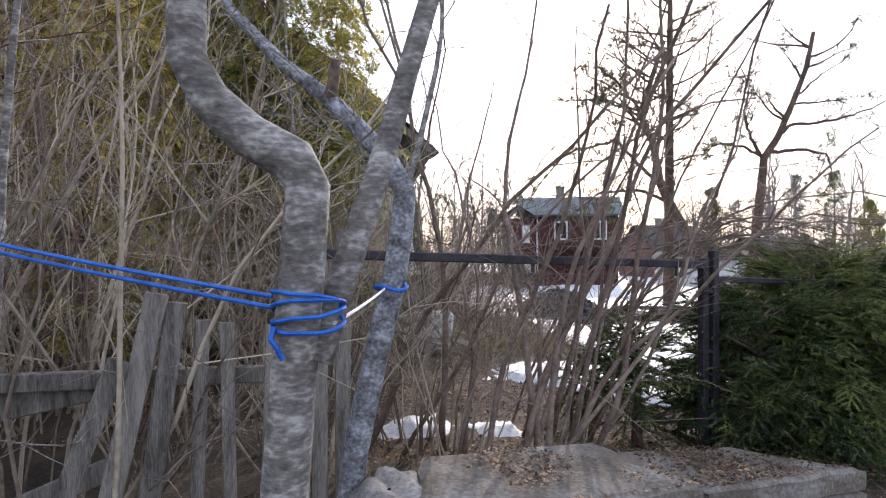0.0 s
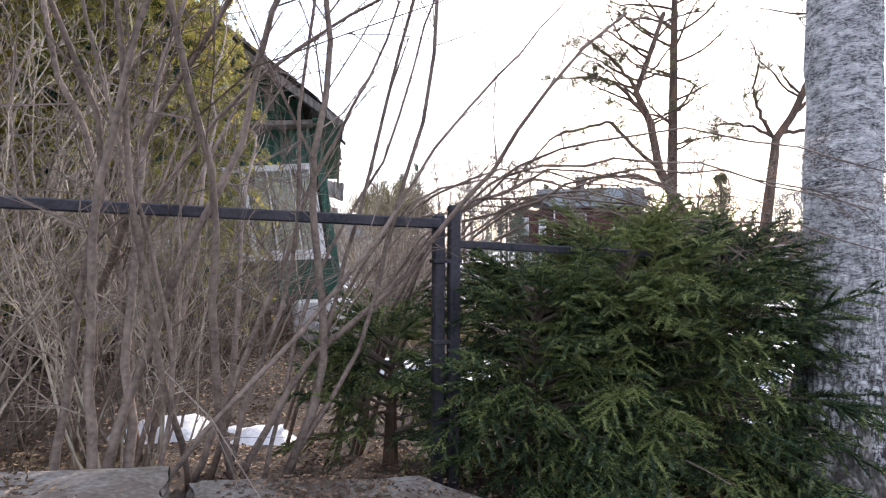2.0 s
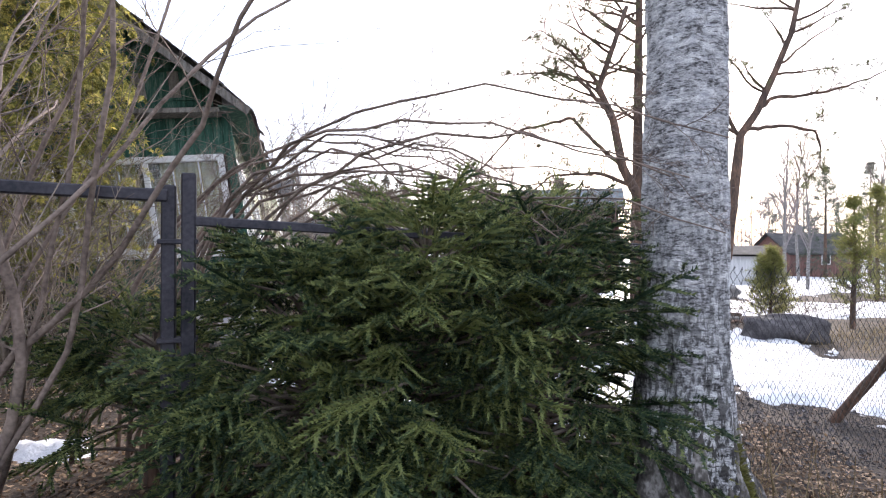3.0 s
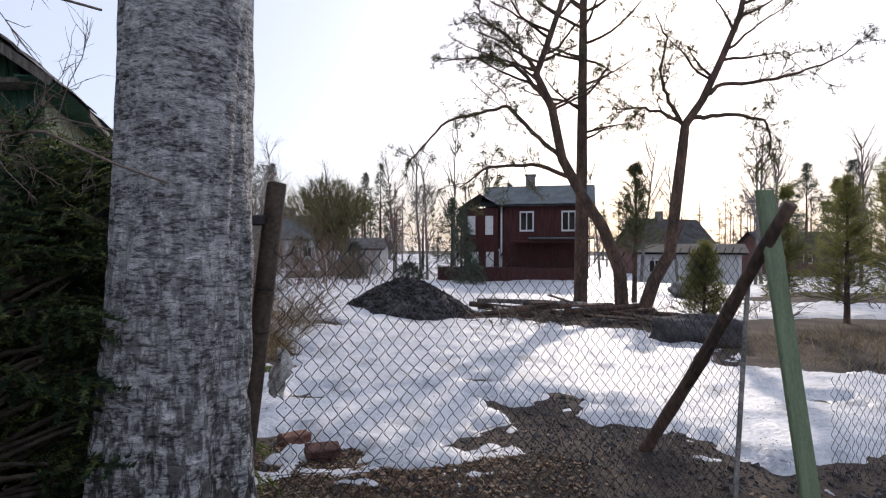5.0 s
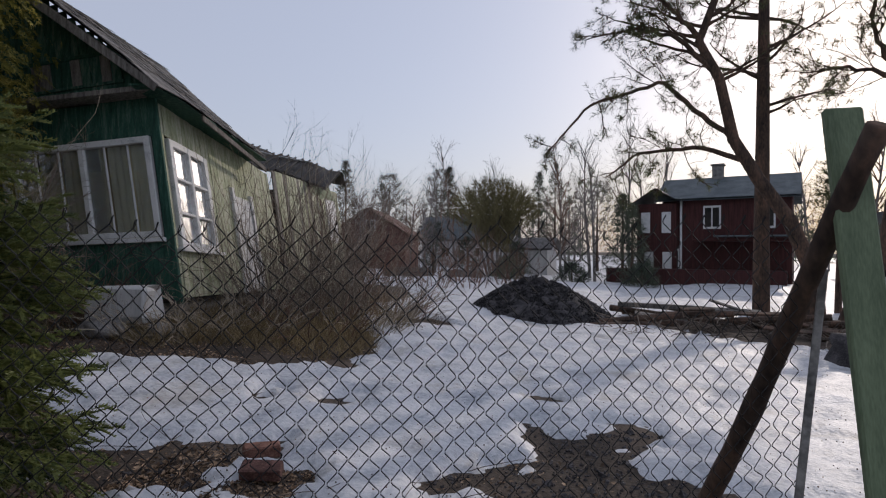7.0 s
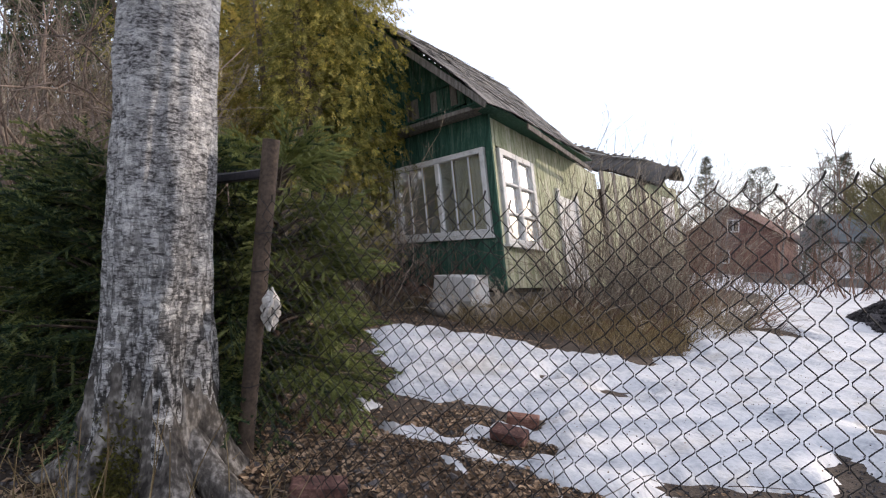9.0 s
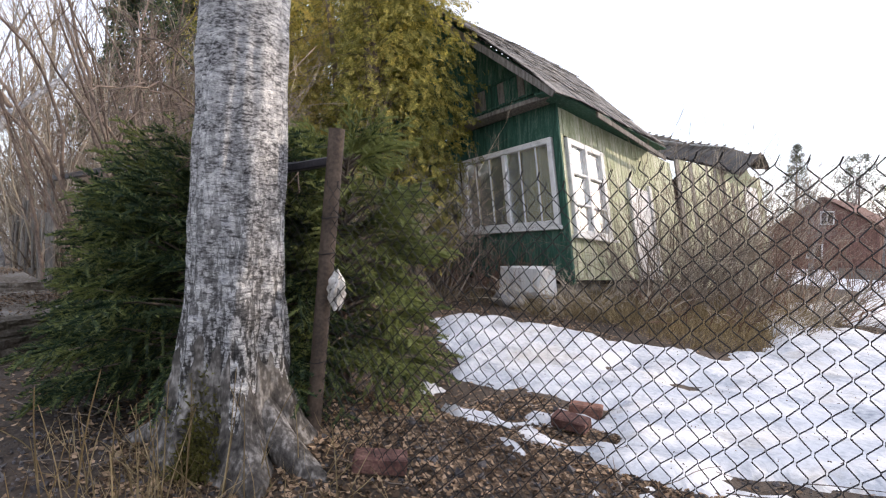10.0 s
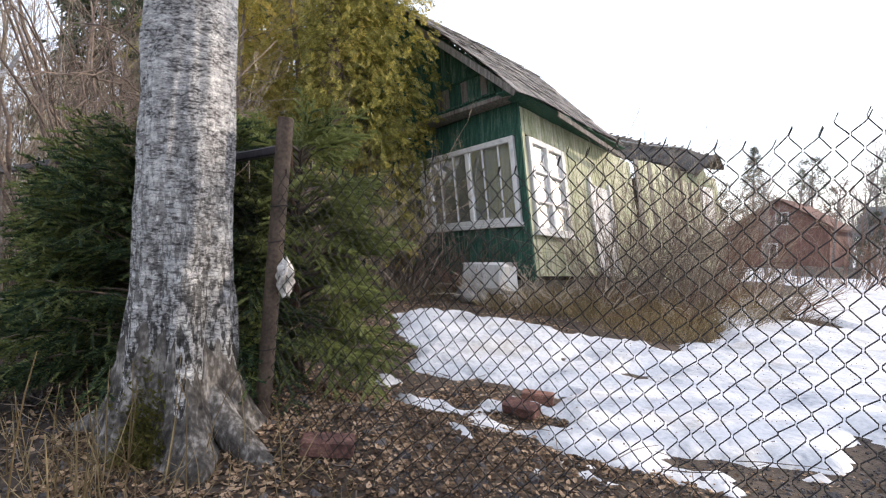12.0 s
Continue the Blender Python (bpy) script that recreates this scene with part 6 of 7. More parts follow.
# ---------------------------------------------------------------- red house and other far buildings
def far_house(name, c, size, rz, wall_m, roof_m, label, ridge, windows, over=0.4, base=None, ridge_dir=0, chimney=True):
    """size: width along local x, depth, wall height; ridge along x (0) or along y (1)."""
    x, y = c
    g = float(ground_z(x, y)) if base is None else base
    t = thing(name, (x, y, g), label, "house")
    W, D, H = size
    cz, sz = math.cos(rz), math.sin(rz)
    def out(v):
        return np.column_stack([x + v[:, 0] * cz - v[:, 1] * sz, y + v[:, 0] * sz + v[:, 1] * cz, g + v[:, 2]])
    body = part("wall", MB().box((0, 0, H / 2), (W, D, H), bevel=0.02).warp(out), wall_m, t)
    roof = MB()
    if ridge_dir == 0:
        for s in (-1, 1):
            for o in (0, 0.12):
                roof.add([(-W / 2 - over, s * (D / 2 + over), H - over * ridge / (D / 2) + o), (W / 2 + over, s * (D / 2 + over), H - over * ridge / (D / 2) + o), (W / 2 + over, 0, H + ridge + o), (-W / 2 - over, 0, H + ridge + o)], [(0, 1, 2, 3)])
        g1 = [(-W / 2 + 0.01, -D / 2, H), (-W / 2 + 0.01, D / 2, H), (-W / 2 + 0.01, 0, H + ridge), (W / 2 - 0.01, -D / 2, H), (W / 2 - 0.01, D / 2, H), (W / 2 - 0.01, 0, H + ridge)]
    else:
        for s in (-1, 1):
            for o in (0, 0.12):
                roof.add([(s * (W / 2 + over), -D / 2 - over, H - over * ridge / (W / 2) + o), (s * (W / 2 + over), D / 2 + over, H - over * ridge / (W / 2) + o), (0, D / 2 + over, H + ridge + o), (0, -D / 2 - over, H + ridge + o)], [(0, 1, 2, 3)])
        g1 = [(-W / 2, -D / 2 + 0.01, H), (W / 2, -D / 2 + 0.01, H), (0, -D / 2 + 0.01, H + ridge), (-W / 2, D / 2 - 0.01, H), (W / 2, D / 2 - 0.01, H), (0, D / 2 - 0.01, H + ridge)]
    part("gable", MB().add(g1[:3], None, [(0, 1, 2)]).warp(out), wall_m, t)
    part("gable", MB().add(g1[3:], None, [(0, 2, 1)]).warp(out), wall_m, t)
    part("roof", roof.warp(out), roof_m, t)
    for wx, wz, ww, wh in windows:
        w = part("window", MB().box((wx, -D / 2 - 0.02, wz), (ww, 0.06, wh), bevel=0.01).warp(out), M_WHITE, t)
        for s in (-1, 1):
            part("pane", MB().box((wx + s * ww * 0.22, -D / 2 - 0.055, wz), (ww * 0.36, 0.02, wh * 0.82), bevel=0.004).warp(out), M_DARK, w)
    if chimney:
        part("chimney", MB().box((-0.6, 0, H + ridge + 0.25), (0.6, 0.6, 1.1), bevel=0.03).warp(out), M_STONE, t)
        part("chimney_cap", MB().box((-0.6, 0, H + ridge + 0.83), (0.75, 0.75, 0.1), bevel=0.02).warp(out), M_STONE, t)
    return t, out


rh, out = far_house("red_house", (8.2, 41.5), (6.4, 5.0, 5.0), -0.12, M_RED, M_METALROOF, "two-storey dark red wooden house with a grey-green roof", 1.25,
                    [(-0.6, 3.85, 0.9, 1.3), (2.0, 3.85, 0.9, 1.3), (-2.6, 1.4, 0.6, 1.4)])
part("porch", MB().box((-3.5, -1.2, 2.35), (2.2, 3.2, 4.7), bevel=0.02).warp(out), M_RED, rh, "red two-storey porch wing")
pr = MB()
for s in (-1, 1):
    for o in (0, 0.1):
        pr.add([(-3.5 + s * 1.5, -3.2, 4.55 + o), (-3.5 + s * 1.5, 0.6, 4.55 + o), (-3.5, 0.6, 5.5 + o), (-3.5, -3.2, 5.5 + o)], [(0, 1, 2, 3)])
part("porch_roof", pr.warp(out), M_METALROOF, rh)
for wx, wz in ((-4.1, 3.6), (-2.95, 3.6), (-3.9, 1.3), (-2.9, 1.3)):
    part("porch_window", MB().box((wx, -2.83, wz), (0.5, 0.06, 1.2), bevel=0.01).warp(out), M_WHITE, rh)
part("balcony", MB().box((0.9, -3.2, 2.55), (4.6, 1.4, 0.14), bevel=0.02).warp(out), M_RED, rh)
part("canopy", MB().box((1.6, -3.6, 2.75), (3.8, 1.6, 0.08), bevel=0.01).warp(out), M_METALROOF, rh)
part("verandah", MB().box((-1.5, -3.4, 0.45), (9.0, 1.6, 1.0), bevel=0.03).warp(out), M_RED, rh, "dark red low verandah wall")
part("down_pipe", MB().tube(out(np.array([(-2.2, -2.6, 0.2), (-2.2, -2.6, 5.0)])), 0.06, 8), M_WHITE, rh)

far_house("white_shed", (18.2, 43.2), (6.2, 4, 2.2), -0.25, M_PLASTER, M_DARKROOF, "low whitish wooden building with a dark roof", 0.5, [(-2, 1.3, 0.8, 0.9)], chimney=False)
far_house("dark_house", (21.5, 62), (7, 6, 2.8), 0.4, M_BROWN, M_DARKROOF, "dark house with a tall dark roof", 2.6, [(0, 1.8, 0.9, 1.1)])
far_house("dark_house", (33, 62), (7, 6, 2.4), 0.2, M_BROWN, M_DARKROOF, "brown house with a dark roof", 1.8, [(0, 1.8, 0.9, 1.1)])
far_house("brown_house", (-18.6, 45), (6.0, 7, 3.0), 0.35, M_BROWN, M_BROWN, "brown-red house with white gable edge", 1.9, [(-0.5, 1.4, 1.0, 1.0), (0.2, 3.6, 0.8, 0.9)], ridge_dir=1, chimney=False)
far_house("grey_house", (-15.5, 58), (9, 6, 3.0), 0.2, M_PLASTER, M_METALROOF, "pale house with a grey roof behind bare trees", 2.2, [(-2, 1.6, 0.9, 1.0), (1.5, 1.6, 0.9, 1.0)])
far_house("white_outhouse", (-4.6, 44), (3.0, 2.5, 2.0), 0.0, M_PLASTER, M_ROOF, "small white outbuilding behind a willow", 0.6, [(-0.6, 1.2, 0.5, 0.9)], chimney=False)
for (x, y, w, h) in ((-7.4, 30.6, 2.2, 0.55), (-5.0, 33, 1.6, 0.5)):
    g = float(ground_z(x, y))
    bed = thing("raised_bed", (x, y, g), "grey wooden raised bed standing in the snow", "raised bed")
    for dx, dy, sx, sy in ((0, -0.6, w, 0.06), (0, 0.6, w, 0.06), (-w / 2, 0, 0.06, 1.2), (w / 2, 0, 0.06, 1.2)):
        part("side_board", MB().box((x + dx, y + dy, g + h / 2), (sx, sy, h), bevel=0.01), M_GREY_WOOD, bed)


# ---------------------------------------------------------------- middle and far trees
def bare_tree(x, y, height, spread, seed, label, material, name="bare_tree", nb=16, r=0.14, droop=0.0):
    rng = np.random.default_rng(seed)
    g = float(ground_z(x, y))
    t = thing(name, (x, y, g), label, "bare tree", "bare trees of the gardens")
    b = MB()
    l = arc((x, y, g - 0.1), (rng.normal(0, 0.05), 0, 1), height, 9, rng, 0.08, 0.2)
    limb(b, l, r, 0.02, 8)
    part("trunk", b, M_BARK, t)
    c = MB()
    for i in range(nb):
        f = rng.uniform(0.22, 0.98)
        k2 = min(int(f * 9), 8)
        a = rng.uniform(0, 6.28)
        q = arc(l[k2] + (l[k2 + 1] - l[k2]) * (f * 9 - k2), (math.cos(a) * spread, math.sin(a) * spread, 0.8), height * 0.42 * (1.15 - f * 0.8), 6, rng, 0.2, 0.3)
        limb(c, q, r * 0.3, 0.008, 4)
        twigs(c, q, r * 0.12, rng, 8, height * 0.15, 1, 0.5, -droop, 0.3, 0.2)
    part("crown", c, material, t)


def willow(x, y, height, rad, seed):
    rng = np.random.default_rng(seed)
    g = float(ground_z(x, y))
    t = thing("round_willow", (x, y, g), "round-crowned bare willow with yellowish twigs", "willow")
    b, c = MB(), MB()
    for i in range(11):
        a = rng.uniform(0, 6.28)
        l = arc((x + 0.4 * math.cos(a), y + 0.4 * math.sin(a), g - 0.1), (0.3 * math.cos(a), 0.3 * math.sin(a), 1), height * 0.55, 6, rng, 0.1)
        limb(b, l, 0.10, 0.04, 6)
        for j in range(34):
            p = l[rng.integers(3, 7)]
            u = np.array([rng.normal(0, 0.8), rng.normal(0, 0.8), rng.uniform(0.25, 1.3)])
            u /= np.linalg.norm(u)
            e = np.array([x, y, g + height * 0.52]) + u * rad * np.array([1, 1, 0.95]) * rng.uniform(0.85, 1.05)
            m = (p + e) / 2 + rng.normal(0, 0.15, 3)
            q = np.array([p, p * 0.3 + m * 0.7, m * 0.4 + e * 0.6, e])
            limb(c, q, 0.02, 0.008, 3)
            twigs(c, q, 0.024, rng, 14, 0.9, 0, 0.5, 0.3, 0.2, 0.3)
    part("stemwork", b, M_BARK, t)
    part("crown", c, M_WILLOW, t, "fine yellowish twigs")


willow(-5.2, 38, 6.6, 3.2, 91)
rng = np.random.default_rng(92)
for i, (x, y, h, sp) in enumerate(((-14.5, 52, 11, 0.35), (2.0, 46, 10.5, 0.4), (0.2, 41, 8.5, 0.5), (14.5, 40, 9, 0.5), (-10.5, 40, 6.5, 0.6), (-19, 46, 7.5, 0.6), (25, 36, 8, 0.5), (19.5, 33, 7, 0.5), (22.5, 42, 9.5, 0.4), (-24, 40, 7, 0.6), (-9, 29, 4.2, 0.8), (-12, 33, 5, 0.7), (27, 50, 11, 0.35), (29, 44, 10, 0.35), (13.5, 50, 9, 0.5), (-1.5, 40, 6.0, 0.7), (1.2, 37.5, 7.0, 0.5), (3.2, 43, 7.5, 0.6), (-2.8, 47, 9, 0.45), (4.4, 48, 9.5, 0.4), (-7.6, 45, 8, 0.5), (-9.2, 34, 4.5, 0.8), (-12.6, 42, 7.5, 0.5), (-6.6, 31, 3.6, 0.9), (16.2, 38, 7, 0.5), (20.5, 38, 8, 0.45))):
    bare_tree(x, y, h, sp, 400 + i, "slender bare birch among the gardens" if sp < 0.45 else "bare garden tree with fine twigs", M_FAR if i % 3 else M_TWIGR, nb=22, r=0.035 + h * 0.009, droop=0.2 if sp < 0.45 else 0)


def conifer(x, y, h, r, seed, label, material=None, name="far_conifer", n=420, col=0.0):
    rng = np.random.default_rng(seed)
    g = float(ground_z(x, y))
    t = thing(name, (x, y, g), label, "conifer", "conifers of the gardens")
    part("trunk", MB().tube([(x, y, g - 0.1), (x, y, g + h * 0.95)], [0.06 + h * 0.012, 0.02], 7), M_PINEBARK, t)
    f = rng.uniform(0, 1, n) ** 0.85
    a = rng.uniform(0, 6.28, n)
    R = r * ((1 - f) ** (0.35 if col else 0.85) + 0.05) * rng.uniform(0.35, 1.05, n)
    pos = np.stack([x + R * np.cos(a), y + R * np.sin(a), g + h * (0.06 + 0.94 * f)], 1)
    ax = np.stack([np.cos(a), np.sin(a), -0.25 + 0.5 * f + (0.8 if col else 0)], 1) + rng.normal(0, 0.3, (n, 3))
    c = MB()
    c.stamp(*TUFT[0], pos, ax, rng.normal(0, 1, pos.shape), (0.25 + 0.1 * r) * rng.uniform(0.6, 1.3, n))
    part("crown", c, material or M_FARCON, t)


for i, (x, y, h, r, col) in enumerate(((-8.6, 36, 3.4, 1.0, 1), (-3.2, 36.5, 2.2, 0.8, 1), (2.6, 38.5, 5.2, 1.6, 0), (3.4, 36.5, 4.4, 1.3, 0), (-28.6, 54, 11.5, 2.6, 0), (-24.3, 56, 10, 2.8, 1), (-22, 66, 12, 3.0, 0), (-11.2, 68, 11, 2.6, 0), (-9.8, 70, 12.5, 2.4, 0), (-27, 74, 13, 3.4, 1), (24, 30, 4.8, 1.6, 0), (28, 34, 6, 1.8, 0), (-2.0, 55, 8, 2.4, 1), (6, 62, 9, 2.6, 0), (32, 56, 10, 2.8, 0), (38, 60, 11, 3, 0), (-1.5, 30, 1.1, 0.8, 1), (-8.4, 41, 2.6, 1.0, 1), (0.8, 33.5, 1.0, 0.9, 1), (4.2, 34.0, 1.2, 0.9, 1))):
    conifer(x, y, h, r, 500 + i, "dark columnar garden thuja" if col and h < 5 else "dark green conifer in the distance", n=int(200 + h * 28), col=col)

for i in range(14):
    x, y = rng.uniform(-24, -9), rng.uniform(-7, 11)
    bare_tree(x, y, rng.uniform(8, 12), 0.5, 800 + i, "tall bare tree behind the thicket", M_TWIG if i % 2 else M_TWIGP, nb=13, r=0.14)
# woods that close the view
woods = MB()
rng = np.random.default_rng(95)
for i in range(420):
    a = radians(rng.uniform(-75, 150))
    R = rng.uniform(75, 150)
    x, y = 6 - R * math.sin(a), 5 + R * math.cos(a)
    g = float(ground_z(x, y))
    h = rng.uniform(5, 11) * (1 + (R - 75) / 150)
    woods.tube([(x, y, g - 0.3), (x, y, g + h)], [0.16, 0.03], 3)
    n = 19
    f, aa = rng.uniform(0.15, 1, n), rng.uniform(0, 6.28, n)
    rr = h * 0.22 * np.sqrt(1 - f * 0.8) * rng.uniform(0.3, 1, n)
    woods.stamp(*TUFT[0], np.stack([x + rr * np.cos(aa), y + rr * np.sin(aa), g + h * f], 1), rng.normal(0, 1, (n, 3)) + np.array([0, 0, 1.0]), rng.normal(0, 1, (n, 3)), rng.uniform(0.8, 1.7, n))
single("far_woods", woods, M_FAR, (0, 0, 0), "hazy grey-brown woods on the horizon", "woods", kind="stuff")
woods = MB()
for i in range(150):
    a = radians(rng.uniform(-75, 150))
    R = rng.uniform(90, 160)
    x, y = 6 - R * math.sin(a), 5 + R * math.cos(a)
    g = float(ground_z(x, y))
    h = rng.uniform(8, 15)
    n = 40
    f, aa = rng.uniform(0.05, 1, n), rng.uniform(0, 6.28, n)
    rr = h * 0.2 * (1 - f) * rng.uniform(0.3, 1, n)
    woods.tube([(x, y, g - 0.3), (x, y, g + h)], [0.16, 0.03], 3)
    woods.stamp(*TUFT[1], np.stack([x + rr * np.cos(aa), y + rr * np.sin(aa), g + h * f], 1), np.stack([np.cos(aa), np.sin(aa), 0.2 + 0 * aa], 1), rng.normal(0, 1, (n, 3)), rng.uniform(0.8, 1.7, n))
single("far_conifer_woods", woods, M_FARCON, (0, 0, 0), "dark conifers standing in the far woods", "woods", kind="stuff")
for i in range(26):
    x, y = rng.uniform(-7.5, 0.0), rng.uniform(2.0, 5.2)
    shrub("bare_shrub", x, y, 14, rng.uniform(3.8, 5.6), 0.28, 700 + i, M_TWIGP if i % 3 else M_TWIGR, "tall bare pale shrub in the thicket", r0=0.014, tw=9, lev=1, group="thicket shrubs", base_r=0.4)
# thicket behind the slabs and on the near side of the lane
for i in range(34):
    x, y = rng.uniform(-16, -3), rng.uniform(-4, 9)
    if y > 7 and x > -6:
        continue
    shrub("bare_shrub", x, y, 13, rng.uniform(2.8, 4.6), 0.35, 600 + i, M_TWIGP if i % 2 else M_TWIG, "tall bare shrub deep in the thicket", r0=0.016, tw=7, lev=1, group="thicket shrubs", base_r=0.5)


# ---------------------------------------------------------------- litter on the ground
def litter():
    rng = np.random.default_rng(99)
    n = 26000
    x = np.concatenate([rng.uniform(0.5, 9.5, n // 2), rng.normal(5.2, 1.3, n // 4), rng.uniform(-1, 4.2, n // 4)])
    y = np.concatenate([rng.uniform(2.5, 8.2, n // 2), rng.normal(5.6, 0.9, n // 4), rng.uniform(6, 14, n // 4)])
    x, y = np.concatenate([x, rng.uniform(-1.5, 3.6, 14000), rng.uniform(4.6, 7.0, 16000)]), np.concatenate([y, rng.uniform(4.3, 9.0, 14000), rng.uniform(4.6, 7.2, 16000)])
    keep = (snow_depth(x, y) < -0.005) & (rng.random(len(x)) < np.interp(x, [-3, 6.0, 7.2, 9.5], [1, 1, 0.25, 0.12]))
    x, y = x[keep], y[keep]
    z = ground_z(x, y) + 0.008
    pos = np.stack([x, y, z], 1)
    m = len(x)
    tv, tt = leaf_tpl()
    b = MB()
    b.stamp(tv, tt, pos, np.stack([rng.normal(0, 1, m), rng.normal(0, 1, m), rng.normal(0, 0.25, m)], 1), np.array([0, 0, 1.0]) + rng.normal(0, 0.35, (m, 3)), rng.uniform(0.014, 0.042, m))
    single("leaf_litter", b, M_LEAF, (0, 0, 0), "layer of curled brown dead leaves on the earth", "dead leaves", kind="stuff")
    n = 2600
    f, h = rng.uniform(0.02, 0.98, (2, n))
    for c, zz in ((np.array(A1), 0.82), (np.array(A2), 0.635)):
        xy = (c[0] * (1 - f)[:, None] + c[1] * f[:, None]) * (1 - h)[:, None] + (c[3] * (1 - f)[:, None] + c[2] * f[:, None]) * h[:, None]
        keep = NA(xy[:, 0] * 3, xy[:, 1] * 3) + rng.normal(0, 0.3, n) > -0.1
        z = np.interp(f, [0, 1], [zz + 0.045, zz - 0.03]) if zz > 0.7 else np.interp(f, [0, 1], [zz + 0.07, zz - 0.012])
        m = int(keep.sum())
        b = MB()
        b.stamp(tv, tt, np.column_stack([xy, z])[keep], np.stack([rng.normal(0, 1, m), rng.normal(0, 1, m), rng.normal(0, 0.2, m)], 1), np.array([0, 0, 1.0]) + rng.normal(0, 0.3, (m, 3)), rng.uniform(0.008, 0.028, m))
        single("slab_litter", b, M_LEAF, (float(c[:, 0].mean()), float(c[:, 1].mean()), zz), "brown needles and leaf crumbs on the concrete slab", "dead leaves", kind="stuff")
    n = 20000
    x, y = rng.uniform(4.5, 11, n), rng.uniform(4.2, 8.9, n)
    keep = (snow_depth(x, y) < -0.01)
    x, y = x[keep], y[keep]
    m = len(x)
    tv = np.array([[1, 0, 0], [-1, 0, 0], [0, 1, 0], [0, -1, 0], [0, 0, 0.7], [0, 0, -0.7]], float)
    tt = np.array([[0, 2, 4], [2, 1, 4], [1, 3, 4], [3, 0, 4], [2, 0, 5], [1, 2, 5], [3, 1, 5], [0, 3, 5]])
    b = MB()
    b.stamp(tv, tt, np.stack([x, y, ground_z(x, y) + 0.002], 1), rng.normal(0, 1, (m, 3)), rng.normal(0, 1, (m, 3)), rng.uniform(0.004, 0.016, m) * (1 + (rng.random(m) < 0.03) * 1.5))
    single("grit", b, M_GRAVEL, (0, 0, 0), "fine dark grit and pebbles on the lane edge", "gravel", kind="stuff")
    # crumbs of bark, needles and soil on the old snow
    n = 7000
    x, y = rng.uniform(2.0, 9.5, n), 6.5 + 7.5 * rng.uniform(0, 1, n) ** 1.8
    sd = snow_depth(x, y)
    keep = (sd > 0.004) & (rng.random(n) < np.exp(-sd / 0.04) + 0.25)
    x, y, sd = x[keep], y[keep], sd[keep]
    m = len(x)
    z = ground_z(x, y) + sd + 0.014 * NB(x * 3.1, y * 3.1) + 0.012 * NA(x * 7.3, y * 7.3) + 0.007 * NC(x * 15, y * 15) + 0.02 * NC(x * 1.1, y * 1.1) + 0.003
    b = MB()
    b.stamp(tv, tt, np.stack([x, y, z], 1), rng.normal(0, 1, (m, 3)) * np.array([1, 1, 0.2]), np.array([0, 0, 1.0]) + rng.normal(0, 0.3, (m, 3)), rng.uniform(0.002, 0.007, m))
    single("snow_debris", b, M_LEAF, (0, 0, 0), "dark crumbs of bark and soil on old snow", "debris", kind="stuff")
    # dry grass: round the birch and along the brush
    P, A, S = [], [], []
    for cx, cy, r, k in ((5.85, 4.8, 0.28, 160), (6.05, 4.95, 0.25, 90), (5.6, 4.65, 0.35, 110), (1.9, 10.4, 1.1, 3000), (2.4, 11.4, 1.1, 3000), (1.9, 12.6, 1.1, 2200), (1.2, 9.2, 0.7, 600), (0.2, 8.4, 0.8, 500), (2.9, 10.2, 0.9, 1600), (1.8, 9.4, 0.8, 1200), (11.5, 12.5, 2.0, 1400), (14, 13.5, 2.5, 1400), (1.2, 3.9, 0.7, 350), (1.6, 2.9, 0.3, 200), (0.8, 14.5, 1.0, 800), (6.1, 5.2, 0.6, 200)):
        a, q = rng.uniform(0, 6.28, k), r * np.sqrt(rng.uniform(0, 1, k))
        xx, yy = cx + q * np.cos(a), cy + q * np.sin(a)
        P.append(np.stack([xx, yy, ground_z(xx, yy) - 0.01], 1))
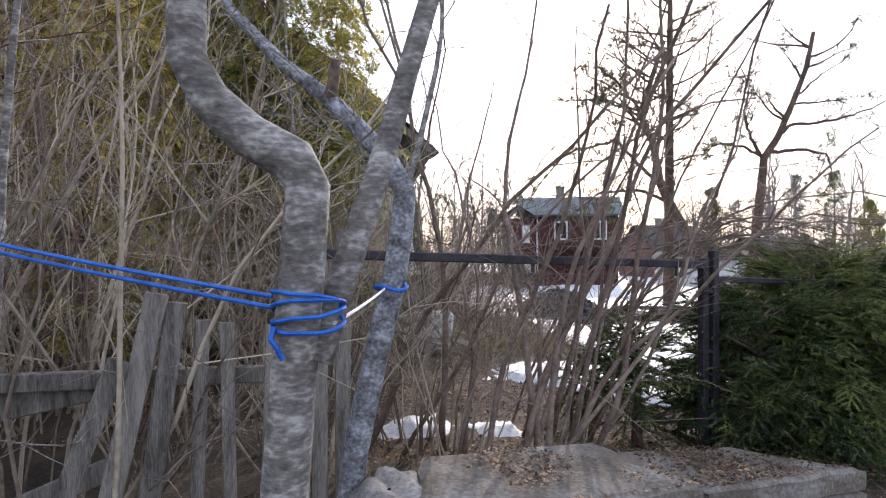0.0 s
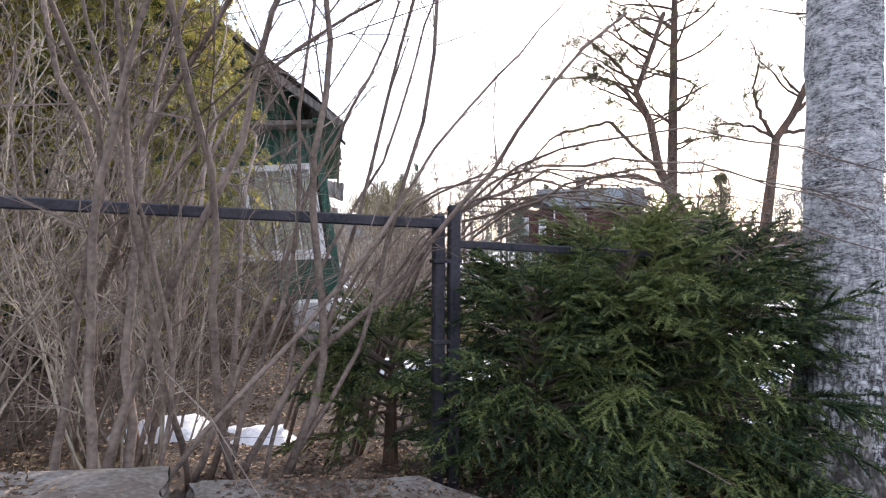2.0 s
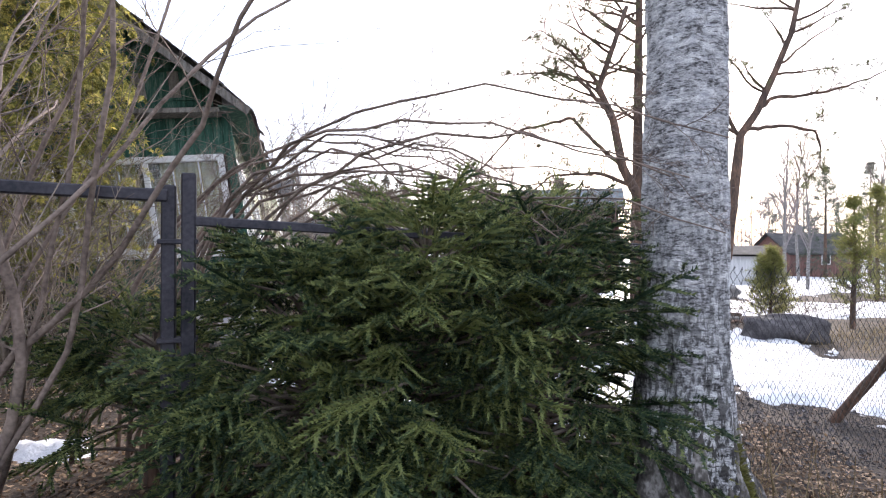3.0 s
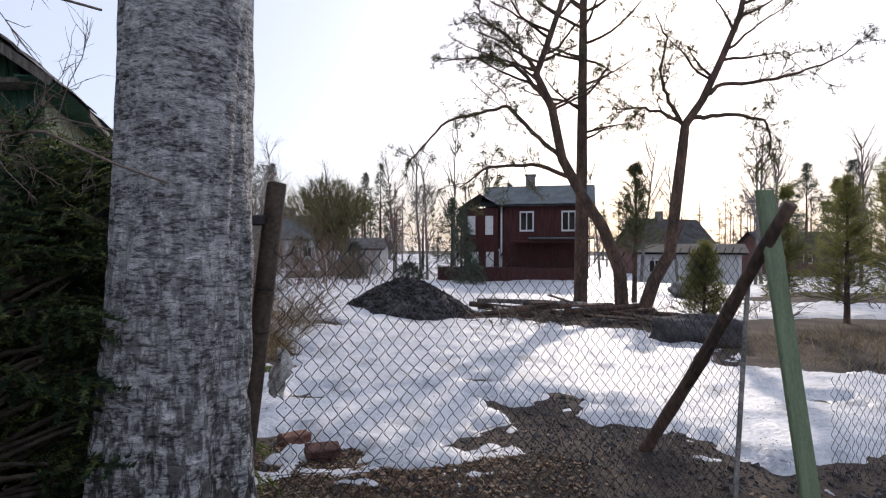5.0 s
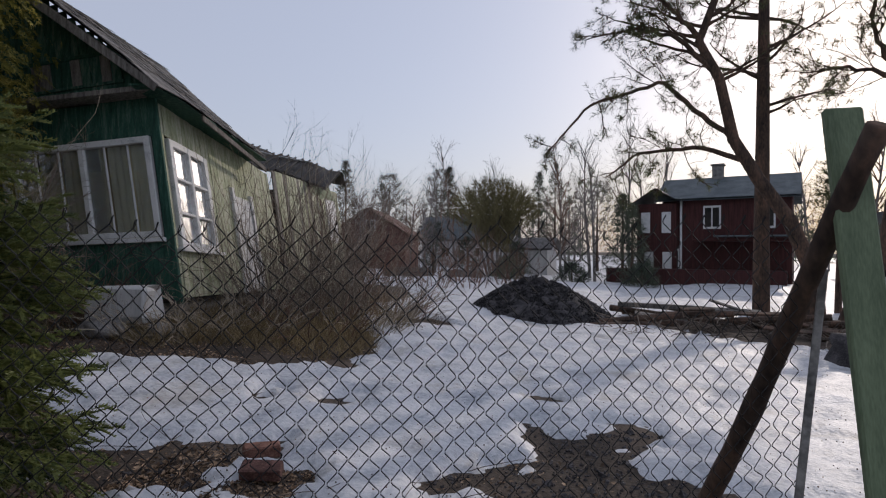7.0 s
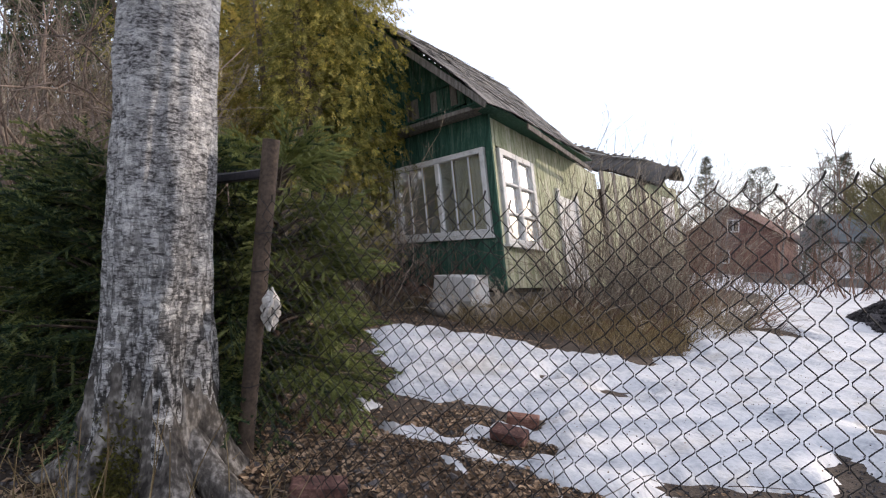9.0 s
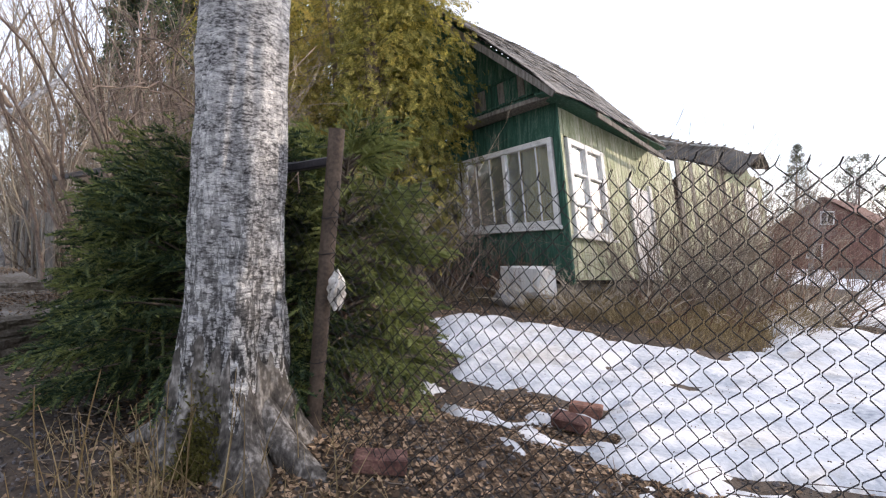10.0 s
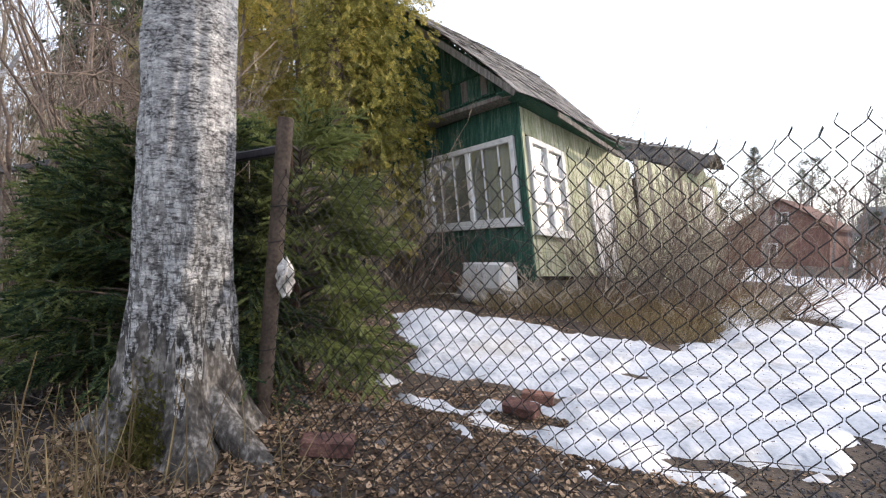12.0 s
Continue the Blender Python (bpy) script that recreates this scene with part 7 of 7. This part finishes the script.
        A.append(np.stack([rng.normal(0, 0.7, k), rng.normal(0, 0.7, k), np.full(k, 1.0)], 1))
        S.append(rng.uniform(0.08, 0.34, k) * (0.7 if r < 0.75 else 1.15))
    P, A, S = np.concatenate(P), np.concatenate(A), np.concatenate(S)
    tv = np.array([[0, -0.011, 0], [0, 0.011, 0], [0.5, -0.008, 0.04], [0.5, 0.008, 0.04], [1, 0, -0.06]], float)
    tt = np.array([[0, 1, 3], [0, 3, 2], [2, 3, 4]])
    b = MB()
    b.stamp(tv, tt, P, A, rng.normal(0, 1, P.shape), S)
    single("dry_grass", b, M_GRASS, (0, 0, 0), "straw-coloured dry grass in loose tufts", "grass", kind="stuff")
    # fallen twigs
    b = MB()
    for i in range(260):
        x, y = rng.uniform(2.5, 8.5), rng.uniform(3.8, 8.0)
        if snow_depth(np.array([x]), np.array([y]))[0] > 0 and i % 3:
            continue
        a = rng.uniform(0, 6.28)
        z = float(ground_z(x, y)) + 0.03
        l = arc((x, y, z), (math.cos(a), math.sin(a), 0.03), rng.uniform(0.1, 0.5), 4, rng, 0.3, -0.05)
        limb(b, l, 0.003, 0.0015, 4)
    single("fallen_twigs", b, M_TWIG, (0, 0, 0), "fallen thin twigs scattered on snow and earth", "twigs", kind="stuff")
    # withered stalks by the birch
    b = MB()
    for i in range(46):
        x, y = rng.normal(6.0, 0.22), rng.normal(4.78, 0.25)
        l = arc((x, y, float(ground_z(x, y)) - 0.02), (rng.normal(0, 0.2), rng.normal(0, 0.2), 1), rng.uniform(0.2, 0.5), 4, rng, 0.12)
        limb(b, l, 0.003, 0.0012, 4)
    for x, y, h in ((6.25, 4.62, 0.62), (6.05, 4.5, 0.5), (6.35, 4.75, 0.42)):
        limb(b, arc((x, y, float(ground_z(x, y)) - 0.02), (0.05, 0.03, 1), h, 5, rng, 0.1), 0.004, 0.002, 5)
    single("withered_stalks", b, M_GRASS, (6.0, 4.8, 0.1), "pale withered stalks at the foot of the birch", "stalks", kind="stuff")


litter()
